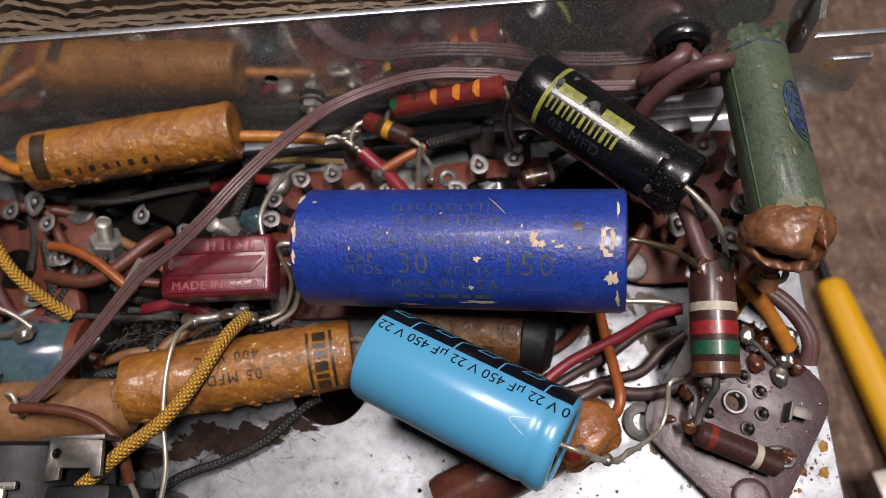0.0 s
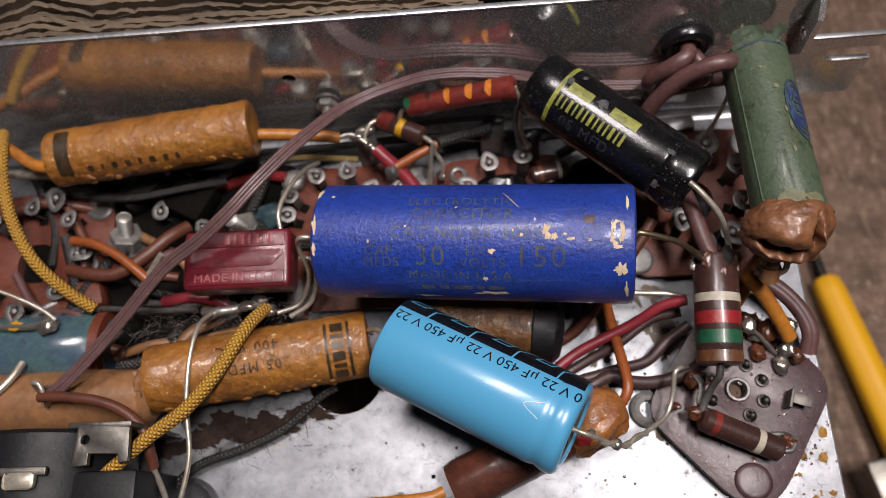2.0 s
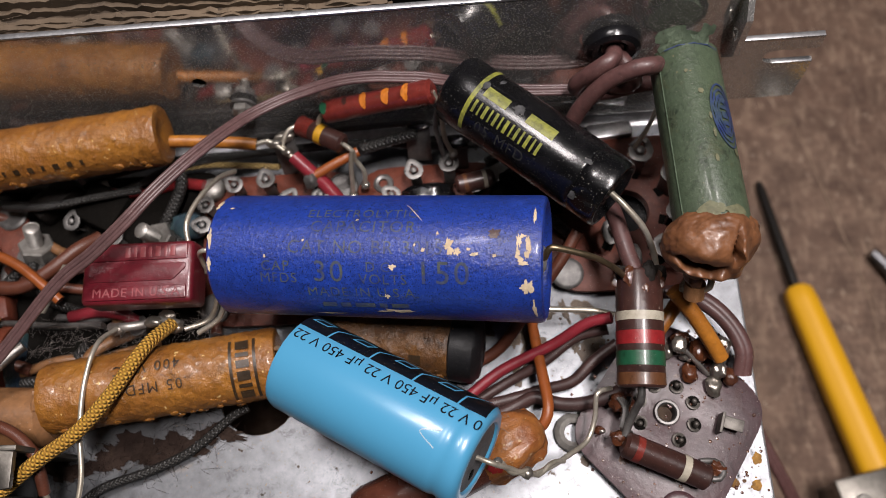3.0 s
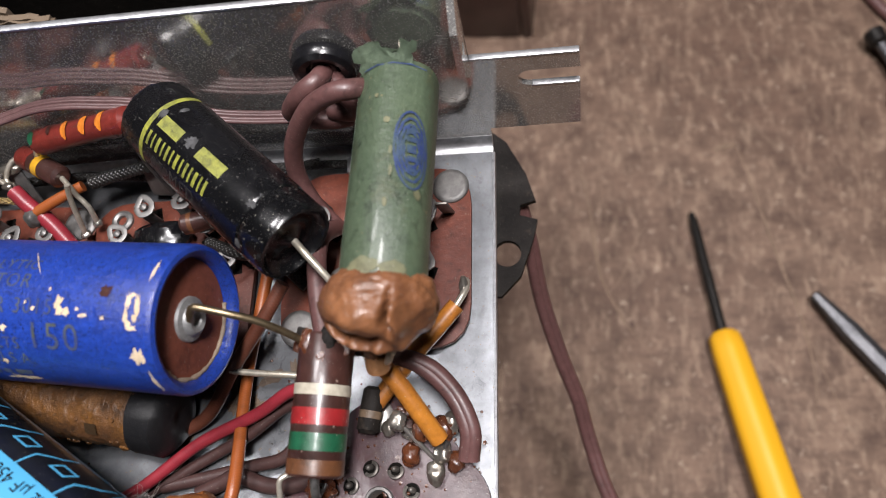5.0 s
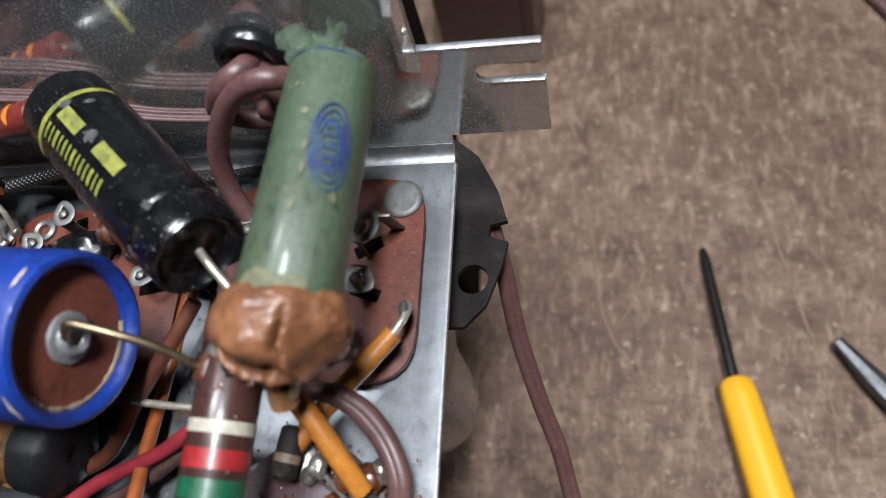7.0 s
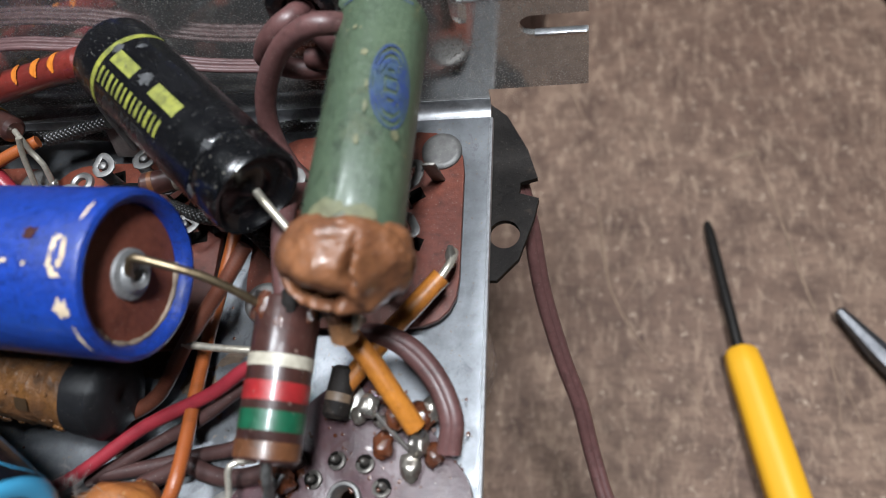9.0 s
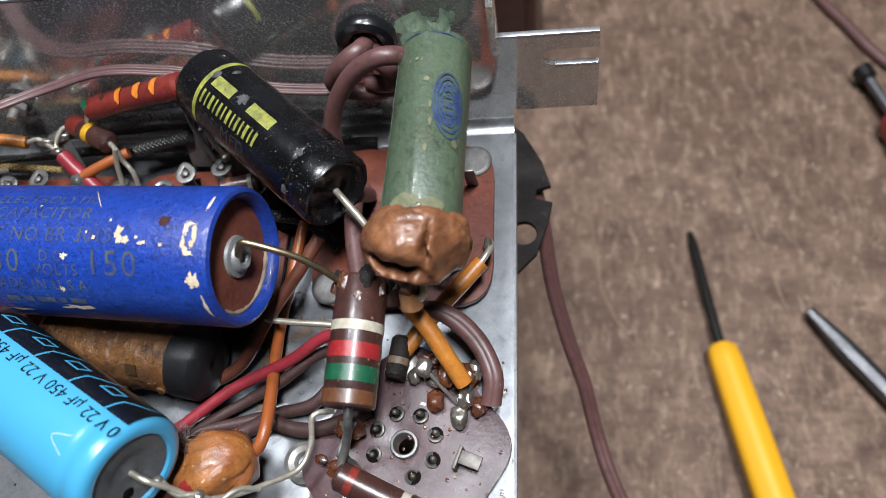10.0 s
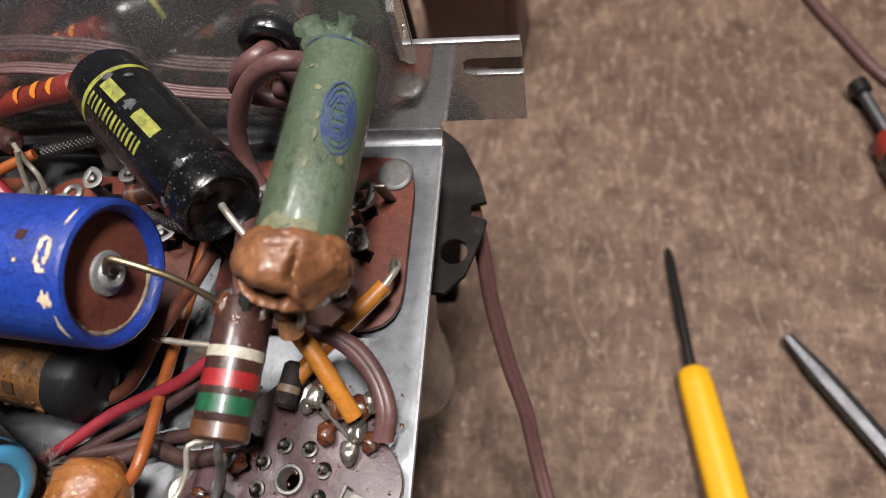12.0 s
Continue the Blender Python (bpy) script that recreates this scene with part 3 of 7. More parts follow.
def solder_blob(at, r, parent=None, base=(0, 0, 0), seed=0.0, squash=(1, 1, 0.8)):
    return part("solder_joint", blob(r, Vector(at) - Vector(base), squash, 0.25, 0.9, 3, seed), SOLDER, parent)

# ---- the room and the bench ----
LOW = -122.0
# Added floor, ceiling and walls, out of view; they shape bounce and reflections.
floor = solo("floor", box(1900, 1500, 20, 0, (100, 60, -900)), ROOM_SHELL, "plain unseen floor added under the bench", "floor", kind="structure", smooth=False)
ceiling = solo("ceiling", box(1900, 1500, 20, 0, (100, 60, 1020)), ROOM_SHELL, "plain dark unseen ceiling added to close the room", "ceiling", kind="structure", smooth=False)
for nm, sx, sy, cx, cy in (("wall_north", 1940, 20, 100, 820), ("wall_south", 1940, 20, 100, -700), ("wall_east", 20, 1500, 1060, 60), ("wall_west", 20, 1500, -860, 60)):
    solo(nm, box(sx, sy, 1900, 0, (cx, cy, 60)), ROOM_SHELL, "plain dark unseen wall added to close the room", "wall", kind="structure", smooth=False)
bench = thing("workbench", "worn speckled brown workbench top with scratches", "workbench", Matrix.Translation((0, 0, LOW)))
part("bench_top", box(1300, 800, 30, 2, (100, 60, -15)), TABLE, bench)
for sx in (-500, 700):
    for sy in (-300, 420):
        part("leg", box(60, 60, 735, 2, (sx, sy, -398)), TABLE, bench)
rnd = random.Random(4)
for way, w in (([(17, 62), (19.8, 39.7), (21.7, 20.0), (27.8, 5.3), (35.9, -6.8)], 0.5), ([(66, 72), (70.7, 50.1), (75.3, 24.7), (79.7, 3.3), (80.7, -16.4), (77.8, -30.5)], 0.42), ([(10.2, 96.3), (15.5, 79.3)], 0.5),
               ([(60.0, 61.8), (64, 63.4), (68.2, 63.8)], 1.1)):
    part("scratch", sweep([(x, y, 0.0) for x, y in way], lambda s, w=w: w * (0.25 + math.sin(math.pi * s)) * 0.8, 6, step=3), TAN_SCRATCH, bench, "long pale scratch in the bench")
for k in range(44):
    x, y, a, ln = rnd.uniform(12, 150), rnd.uniform(-90, 190), rnd.uniform(-0.5, 0.8), rnd.uniform(4, 40)
    d = Vector((math.sin(a), -math.cos(a), 0))
    w = rnd.uniform(0.15, 0.5)
    pts = [Vector((x, y, 0.0)) + d * ln * t + Vector((rnd.uniform(-1, 1), 0, 0)) * 1.2 for t in (0, 0.35, 0.7, 1)]
    part("scratch", sweep(pts, lambda s, w=w: w * (0.15 + math.sin(math.pi * s)) * 0.5, 6, flat=1.0, step=3), TAN_SCRATCH, bench, "pale scratch in the bench")

# ---- the chassis ----
chassis = thing("radio_chassis", "upturned plated steel radio chassis with its wiring side up", "chassis")
plate_holes = [circle(-87, -49.5, 7.2, 30), circle(-16, -56, 6.5, 24), circle(-18, -19, 10, 28), circle(-84, -22, 10, 28), circle(-54, -22, 10, 28),
               circle(-70.8, -68.5, 0.4, 10), circle(-66, -66, 0.4, 8), circle(-61, -79, 0.5, 8)]
part("chassis_plate", slab([(-205, -110), (0, -110), (0, 0), (-205, 0)], -1.0, 0.0, plate_holes, 0.0), STEEL, chassis, "scratched bright plated steel plate", smooth=False)
LEANED = Matrix.Translation((0, 2.0, 0)) @ Matrix.Rotation(radians(88), 4, "X")
slot = [(14.5, 15.1)] + [(7.2 + 1.75 * math.cos(a), 16.9 + 1.75 * math.sin(a)) for a in np.linspace(-math.pi / 2, -3 * math.pi / 2, 9)] + [(14.5, 18.7)]
outline = [(-205, 1.8), (0, 1.8), (0, 4.0), (14.5, 4.2)] + slot + [(14.4, 21.8), (-1.2, 21.8), (-1.2, 36.6), (-205, 36.6)]
apron = part("rear_apron", put(slab(outline, -0.9, 0.0, [circle(-94, 21.5, 1.3, 16), circle(-22.5, 23.5, 3.6, 24)]), LEANED), APRON, chassis, "mirror-like dusty plated rear apron", smooth=False)
fold = bmesh.new()
bend = [(2.0 * math.sin(a), 2.0 - 2.0 * math.cos(a)) for a in np.linspace(0, math.pi / 2, 9)] + [(2.9, 2.0)] + [(2.9 * math.sin(a), 2.0 - 2.9 * math.cos(a)) for a in np.linspace(math.pi / 2, 0, 9)]
ends = [[fold.verts.new((x, y, z)) for y, z in bend] for x in (-205, 0)]
for i in range(len(bend)):
    j = (i + 1) % len(bend)
    fold.faces.new((ends[0][i], ends[1][i], ends[1][j], ends[0][j]))
fold.faces.new(ends[0])
fold.faces.new(ends[1][::-1])
bmesh.ops.recalc_face_normals(fold, faces=fold.faces[:])
part("fold", fold, EDGE, chassis, "bright rounded fold")
part("plate_edge", sweep([(-0.1, -110, -0.5), (-0.1, -50, -0.5), (-0.1, 0, -0.5)], 0.52, 8, step=10), EDGE, chassis, "bright cut edge")
part("top_rim", put(box(203.6, 0.6, 1.1, 0.2, (-103.2, 36.9, -0.5)), LEANED), EDGE, apron, "bright cut edge")
part("tab_rim", put(box(15.6, 0.5, 1.05, 0.15, (6.6, 22.0, -0.45)), LEANED), EDGE, apron, "bright cut edge")
part("slot_rim", put(box(7.0, 0.5, 1.05, 0.15, (10.9, 14.95, -0.45)), LEANED), EDGE, apron, "bright cut edge")
ear_out = [(2.2, 18.6), (-1.4, 24.0), (-0.8, 32.6), (2.5, 36.4), (3.6, 36.4), (3.2, 19.0)]
ear = put(slab(ear_out, -0.5, 0.5, [circle(1.0, 27.0, 1.15, 16)]), Matrix(((0, 0, 1, -1.7), (1, 0, 0, 0), (0, 1, 0, 0), (0, 0, 0, 1))))
part("mounting_ear", ear, APRON, chassis, "bent mounting ear with a screw hole", smooth=False)
ru = random.Random(3)
# The wider stains by the red wire are grime and also painted shade.
for k in range(56):
    w = ru.uniform(0.5, 3.2) * (1 if k % 2 else 2.2)
    at = (ru.uniform(-78, -26), ru.uniform(-90, -60), 0.02 + 0.002 * k) if k % 2 else (ru.uniform(-52, -26), ru.uniform(-52, -34), 0.02 + 0.002 * k)
    part("grime_stain", put(patch_bm(w, w * ru.uniform(0.25, 0.8), 200 + k, 26, 0.45), Matrix.Translation(at) @ Matrix.Rotation(ru.uniform(0, 3), 4, "Z")), GRIME, chassis, "brown grime stain")
for k in range(30):
    x, y = ru.gauss(-5.0, 2.6), ru.gauss(-71.5, 6.0)
    w = ru.uniform(0.4, 2.2)
    part("rust_stain", put(patch_bm(w, w * ru.uniform(0.5, 1.4), k, 30, 0.3), Matrix.Translation((min(-0.8, x), y, 0.03 + 0.002 * k))), RUST, chassis, "orange rust stain")

# Fluff on the plate, doubling as the amber capacitor's painted contact shadow.
debris = bmesh.new()
rd2 = random.Random(19)
for k in range(16):
    mat_piece = patch_bm(rd2.uniform(5, 11), rd2.uniform(2.5, 5.5), 500 + k, 40, 0.5)
    for v in mat_piece.verts:
        v.co.z = 0.25 * noise.noise(v.co * 1.5 + Vector((k, 0, 0)))
    u = k / 15
    put(mat_piece, Matrix.Translation((-123 + 32 * u + rd2.uniform(-1, 1), -61.5 + 6.0 * u + rd2.uniform(-1.5, 1.5), 0.3 + 0.012 * k)) @ Matrix.Rotation(rd2.uniform(-0.4, 0.7), 4, "Z"))
    join(debris, mat_piece)
for k in range(150):
    u = rd2.random()
    p0 = Vector((-125 + 36 * u + rd2.gauss(0, 1.5), -62.5 + 6.0 * u + rd2.gauss(0, 2.2), 0.3))
    sweep([p0, p0 + Vector((rd2.uniform(-1.5, 1.5), rd2.uniform(-1.5, 1.5), rd2.uniform(0.1, 0.7))), p0 + Vector((rd2.uniform(-3, 3), rd2.uniform(-3, 3), 0.1))], 0.03, 3, debris, step=1.2)
solo("debris", debris, LINT_AND_SHADE, "brown fluff and crumbs that also paint the amber capacitor's contact shadow", "debris", kind="stuff")

# ---- sockets ----
rnd = random.Random(6)
def lug_bm(h=4.5, w=2.6):
    """A folded solder lug: a bent strip closed to a triangular eye with the pin's end inside."""
    eye = [(-w / 2, 0.2), (0, w * 0.72), (w / 2, 0.2), (w * 0.3, -w * 0.42), (-w * 0.3, -w * 0.42)]
    bm = sweep([(x, y, h) for x, y in eye + eye[:1]], 0.24, 6, flat=2.2, step=0.5)
    stem = put(box(w * 0.75, 0.3, h, 0.08, (0, -w * 0.42, h / 2)), Matrix())
    nub = lathe([(0, 0.01), (0.02, 0.62), (0.9, 0.60), (1.1, 0.30), (1.12, 0.01)], 10, cap=False)
    put(nub, Matrix.Translation((0, 0, h - 0.5)) @ Matrix.Rotation(radians(-90), 4, "Y"))
    return join(bm, stem, nub)


LUG = mesh_of("solder_lug", lug_bm(), DULL_TIN)
FLAT_RIVET = mesh_of("rivet", put(lathe([(0, 3.0), (0.35, 2.98), (0.6, 2.7), (0.68, 2.2), (0.72, 0.01)], 28), Matrix.Rotation(radians(-90), 4, "Y")), DULL_TIN)
PAINTED_RIVET = mesh_of("rivet", put(lathe([(0, 3.0), (0.35, 2.98), (0.6, 2.7), (0.68, 2.2), (0.72, 0.01)], 28), Matrix.Rotation(radians(-90), 4, "Y")), WAFER_PURPLE)
RIVET = mesh_of("rivet", put(lathe([(0, 2.35), (0.35, 2.3), (0.8, 1.7), (0.95, 1.0), (0.75, 0.5), (0.7, 0.01)], 20), Matrix.Rotation(radians(-90), 4, "Y")), TIN)


def stamp_part(name, mesh, parent, at, turn=0.0, scale=1.0, tilt=0.0):
    ob = new(name, mesh)
    ob.parent = parent
    ob.matrix_local = Matrix.Translation(Vector(at) * MM) @ Matrix.Rotation(radians(turn), 4, "Z") @ Matrix.Rotation(radians(tilt), 4, "X") @ Matrix.Scale(scale, 4)
    return ob


def octal_socket(cx, cy, label, half=15.2, lugs=8, lug_r=9.3, a0=20.0, round_r=7.0, lug_size=1.0, places=()):
    ob = thing("tube_socket", label, "tube socket", Matrix.Translation((cx, cy, 0)), "tube sockets")
    h = half
    for z0, z1, g in ((0.05, 1.3, 0.4), (1.32, 2.4, 0.0)):
        part("wafer", slab(rounded([(-h + g, -h + g), (h - g, -h + g), (h - g, h - g), (-h + g, h - g)], round_r), z0, z1, [circle(0, 0, 4.2, 20)], 0.12), WAFER, ob)
    spots = [(lug_r * math.cos(radians(a0 + 360 * k / lugs)), lug_r * math.sin(radians(a0 + 360 * k / lugs))) for k in range(lugs)]
    if places:
        spots = [(x - cx, y - cy) for x, y in places]
    for x, y in spots:
        a = math.degrees(math.atan2(y, x))
        part("slot", put(box(1.9, 4.2, 0.12, 0.05, (0, -0.6, 2.42)), Matrix.Translation((x, y, 0)) @ Matrix.Rotation(radians(a - 90), 4, "Z")), SHADED_BLACK_FIBRE, ob, "dark slot in the wafer")
        stamp_part("lug", LUG, ob, (x, y, 2.3), a - 90 + rnd.uniform(-25, 25), lug_size * rnd.uniform(0.95, 1.1), rnd.uniform(-8, 8))
    for sx, sy in ((1, 1), (-1, -1)):
        stamp_part("rivet", FLAT_RIVET, ob, (sx * (h - 3.4), sy * (h - 3.6), 2.35))
    return ob


corner_socket = octal_socket(-18.5, -18.8, "red-brown phenolic tube socket riveted in the chassis corner", lug_size=1.25, places=((-10.4, -14.4), (-10.2, -21.6), (-15.8, -9.8), (-22.2, -25.0), (-13.5, -28.0), (-27.0, -14.0)))
octal_socket(-83.5, -22.0, "red-brown phenolic tube socket under the wiring", places=((-92.2, -10.3), (-85.6, -10.2), (-81.0, -14.0), (-96.8, -14.6), (-98.0, -18.4), (-75.0, -13.5), (-72.0, -20.0)))
octal_socket(-54.0, -22.0, "red-brown phenolic tube socket beneath the blue capacitor", places=((-57.5, -9.8), (-50.8, -9.8), (-46.3, -13.6), (-62.0, -14.2), (-66.0, -19.5), (-42.5, -20.0)))
for x, y, z0, rad in ((-63.8, -10.3, 2.4, 1.0),):
    ring_eye = thing("eyelet", "small dull tinned eyelet ring", "eyelet", Matrix.Translation((x, y, z0)), "eyelets")
    part("eyelet_ring", put(lathe([(0, 2.0 * rad), (0.5, 1.9 * rad), (0.8, 1.4 * rad), (0.6, 0.9 * rad), (0.1, 0.8 * rad)], 24, cap=False), Matrix.Rotation(radians(-90), 4, "Y")), DULL_TIN, ring_eye)
octal_socket(-150.0, -24.0, "dusty red-brown phenolic tube socket with wires", a0=0, lug_r=11)
blade = put(box(1.9, 0.4, 8.5, 0.12, (0, 0, 4.2)), Matrix.Rotation(radians(14), 4, "X"))
part("contact_blade", put(blade, Matrix.Translation((11.6, 7.0, 2.2))), DARK_PIN, corner_socket, "upright pointed contact blade")

mini = thing("miniature_tube_socket", "purple-brown phenolic seven-pin tube socket with flux stains", "tube socket", Matrix.Translation((-16.0, -56.0, 0)), "tube sockets")
wafer_out = rounded([(17.2, 0.5), (4.5, 15.0), (-3.5, 15.0), (-17.0, -3.2), (-2.0, -20.0), (3.5, -20.0)], 5.2, 7)
for z0, z1, k in ((0.05, 1.4, 0.985), (1.42, 3.0, 1.0)):
    part("wafer", slab([(x * k, y * k) for x, y in wafer_out], z0, z1, [circle(0, 0, 1.9, 20)], 0.15), WAFER_PURPLE, mini)
ring = lathe([(2.4, 2.15), (3.5, 2.15), (3.75, 2.0), (3.75, 1.65), (3.5, 1.45), (0.5, 1.4), (0.5, 1.8)], 28, cap=False)
part("centre_shield", put(ring, Matrix.Rotation(radians(-90), 4, "Y")), DULL_TIN, mini, "tinned centre spigot ring")
for k in range(8):
    if k == 5:
        continue
    a = radians(-108 + 45 * k) * -1
    c = Vector((4.76 * math.cos(a), 4.76 * math.sin(a), 3.0))
    clip = sweep([(0.95 * math.cos(b), 0.95 * math.sin(b), 0.2 + 0.25 * math.sin(b)) for b in np.linspace(-0.2, 3.6, 12)], 0.24, 6, flat=1.2, step=0.4)
    pinm = put(lathe([(-0.6, 0.46), (0.9, 0.44), (1.25, 0.36), (1.4, 0.2), (1.42, 0.01)], 12), Matrix.Translation((-0.15, -0.2, 0)) @ Matrix.Rotation(radians(-80), 4, "Y"))
    part("pin_contact", put(join(clip, pinm), Matrix.Translation(c) @ Matrix.Rotation(a + 2.2, 4, "Z")), DARK_PIN, mini)
    part("pin_hole", put(lathe([(0, 1.2), (0.04, 1.2)], 16), Matrix.Translation(c) @ Matrix.Rotation(radians(-90), 4, "Y")), SHADED_BLACK_FIBRE, mini, "dark pin hole")
stamp_part("rivet", PAINTED_RIVET, mini, (0.2, -15.6, 2.95), 0, 1.05)
stamp_part("rivet", RIVET, mini, (-1.0, 12.0, 2.95), 0, 1.08)
tab_lug = join(box(0.5, 3.4, 3.2, 0.1, (0, 0, 1.4)), box(3.2, 2.0, 0.4, 0.1, (1.8, 0.3, 2.4)))
part("bent_lug", put(tab_lug, Matrix.Translation((8.2, -2.2, 3.0)) @ Matrix.Rotation(radians(-20), 4, "Z")), DARK_PIN, mini, "bent tinned earth lug")
fx = random.Random(12)
for k in range(26):
    w = fx.uniform(0.6, 2.6)
    cx, cy = ((8.5, 7.5), (-7.5, 0.5), (-6.0, -6.5), (3.0, 10.0))[k % 4]
    part("flux_stain", put(patch_bm(w, w * fx.uniform(0.5, 1.3), 300 + k, 26, 0.4), Matrix.Translation((cx + fx.gauss(0, 1.5), cy + fx.gauss(0, 1.5), 3.02 + 0.003 * k))), ROSIN, mini, "dark flux stain")
lump = thing("flux_lump", "burnt rosin and solder lump on the socket", "solder", Matrix.Translation((-7.5, -48.5, 3)))
part("rosin", blob(2.0, (0.4, 2.2, 2.4), (1, 0.9, 0.7), 0.3, 1.2, 3, 3), ROSIN, lump)
part("solder_joint", blob(1.5, (0.6, -1.0, 1.6), (0.9, 1.1, 1.2), 0.3, 0.9, 3, 5), SOLDER, lump)
part("solder_joint", blob(1.1, (-3.6, 1.6, 1.4), (1.5, 0.8, 1.1), 0.4, 0.9, 3, 9), SOLDER, lump)
part("lug", sweep([(-6.0, 4.0, 1.0), (-4.6, 2.2, 2.6), (-2.6, 0.2, 1.6), (-1.0, -1.4, 0.2)], 0.8, 8, flat=0.4), TIN, lump)
part("lug", sweep([(0.2, -2.6, 0.0), (0.6, -1.4, 2.2), (1.5, 0.4, 3.0)], 0.8, 8, flat=0.4), DULL_TIN, lump)
for k, (bx, by, bz, br, bmat) in enumerate(((-5.6, 3.2, 3.4, 1.2, SOLDER), (-2.2, 2.4, 2.6, 1.5, ROSIN), (1.8, 3.0, 2.2, 1.3, SOLDER), (-0.4, -3.4, 1.0, 1.4, SOLDER), (2.4, -2.2, 1.4, 1.2, ROSIN), (-4.0, -1.2, 1.0, 1.3, ROSIN), (-7.4, 2.6, 1.2, 1.0, SOLDER))):
    part("solder_joint" if bmat is SOLDER else "rosin", blob(br, (bx, by, bz), (1.0, 1.3, 0.8), 0.28, 1.1, 3, 80 + k), bmat, lump)
part("rosin_crumbs", blob(1.5, (-4.8, 4.8, 1.8), (1, 0.7, 0.8), 0.4, 1.8, 3, 13), ROSIN, lump)

# ---- the blue electrolytic capacitor ----
A, B = Vector((-86.2, -29.4, 19.2)), Vector((-35.1, -35.2, 24.9))
L, R = (B - A).length, 9.7
blue = thing("electrolytic_capacitor", "large royal-blue paper-sleeved electrolytic capacitor with flaked print", "capacitor", axis_pose(A, B), "capacitors")
prof = [(2.2, 0.01), (2.2, R - 1.2), (0.5, R - 1.1), (0.0, R - 0.5), (0.5, R), (L * 0.25, R), (L * 0.5, R + 0.03), (L * 0.75, R), (L - 0.9, R), (L - 0.25, R - 0.25), (L, R - 0.8), (L - 0.35, R - 1.4), (L - 1.0, R - 1.7), (L - 2.4, R - 1.8), (L - 2.4, 0.01)]
part("sleeve", lathe(prof, 64, lambda x, a, r: r * (1 + 0.006 * noise.noise(Vector((x * 0.12, math.sin(a) * 1.3, math.cos(a) * 1.3)))), cap=False), BLUE, blue)
part("end_disc", lathe([(L - 2.2, R - 1.7), (L - 1.8, R - 1.85), (L - 1.7, 0.01)], 40, cap=False), END_FIBRE, blue, "red-brown fibre end disc")
part("end_bead", put(sweep([(0, (R - 1.95) * math.cos(a), (R - 1.95) * math.sin(a)) for a in np.linspace(2.7, 5.3, 30)], 0.3, 8, step=0.5, uneven=1.2), Matrix.Translation((L - 1.6, 0, 0))), OLD_GLUE, blue, "dried cream glue bead")
part("end_rivet", lathe([(L - 1.75, 3.0), (L - 1.3, 2.9), (L - 1.1, 2.2), (L - 0.6, 2.0), (L - 0.3, 1.6), (L - 0.5, 1.0), (L - 1.0, 0.7), (L - 1.1, 0.01)], 28), RIVET_GREY, blue, "dull grey end rivet")
for body, x, dg, hgt in (("ELECTROLYTIC", 24.6, 21, 1.6), ("CAPACITOR", 25, 7, 1.9), ("CAT NO BR 3015", 25.5, -12, 2.0), ("CAP", 11.6, -29, 1.6), ("MFDS", 12.0, -40, 1.6),
                         ("30", 20.0, -34, 3.3), ("D.C.", 28, -29, 1.5), ("VOLTS", 28.4, -40, 1.6), ("150", 37.4, -34, 3.5), ("MADE IN U.S.A.", 25, -53, 1.6)):
    printed("printed_character", text_bm(body, hgt, 1.15), FADED_INK, blue, "faded gold print", x, dg, R + 0.02)
printed("printed_bar", bars_bm([2.2, 1.6, 3.1, 1.2, 2.6], 1.0, 0.7), FADED_INK, blue, "unreadable faded print", 25, -68, R + 0.02)
for i, (x, dg, w, h) in enumerate(((48.3, -4, 1.1, 3.0), (48.2, -15, 0.9, 2.0), (48.6, -20, 0.9, 1.4), (49.6, -5, 0.8, 1.9), (49.8, -11, 0.9, 2.2), (49.5, -16, 0.8, 1.7), (49.2, -23, 1.5, 0.9), (49.0, 0, 1.4, 0.8), (49.6, -44, 2.4, 3.2), (38.3, -10, 1.9, 2.6), (39.6, -14, 1.5, 1.7), (42.2, -16, 1.6, 1.0), (41.2, -12, 0.9, 0.6),
                                    (45.0, -17, 1.0, 0.6), (29.9, -28, 1.7, 1.0), (28.8, -56, 0.9, 1.2), (29.5, -76, 6.0, 1.5), (0.6, -2, 0.9, 4), (0.7, -28, 1.0, 3), (0.6, 34, 0.8, 3), (34.5, -13, 0.8, 0.7), (33.2, -9, 0.5, 0.5),
                                    (50.4, 20, 0.6, 3), (50.5, -66, 0.7, 5), (19, -84, 5, 0.8), (3.0, 28, 0.8, 0.5), (10, -20, 0.5, 0.7), (24, 14, 0.7, 0.4), (16, -6, 0.5, 0.5), (36.5, 2, 0.5, 0.8), (44.6, 3, 2.4, 2.0))):
    part("flaked_patch", wrap(patch_bm(w, h, 40 + i, 44, 0.55), x, dg, R + 0.03, 0, 0.05), CREAM if i != 30 else RESISTOR_BROWN, blue, "patch of bare cream paper")
part("scratch", wrap(patch_bm(0.16, 5, 77, 14, 0.2), 32.5, 24, R + 0.02, 40, 0.04), CREAM, blue, "fine white scratch")
wire("capacitor_lead", [(-36.4, -35.2, 24.8), (-35.7, -35.6, 26.6), (-35.0, -34.6, 27.9), (-33.8, -34.6, 27.9), (-30.0, -35.2, 26.4), (-27.4, -35.6, 24.6), (-24.6, -36.4, 21.8), (-22.9, -37, 19.2)], 0.5, TARNISH, "tarnished bare lead bent out of the blue capacitor", "wire lead")
wire("capacitor_lead", [(-85.6, -29.4, 19.4), (-90.5, -29.5, 22), (-92.0, -30.0, 18), (-91.5, -33, 12), (-94, -37, 8), (-98, -39, 9)], 0.42, BARE, "thin bare lead curving down beside the red mica capacitor", "wire lead")

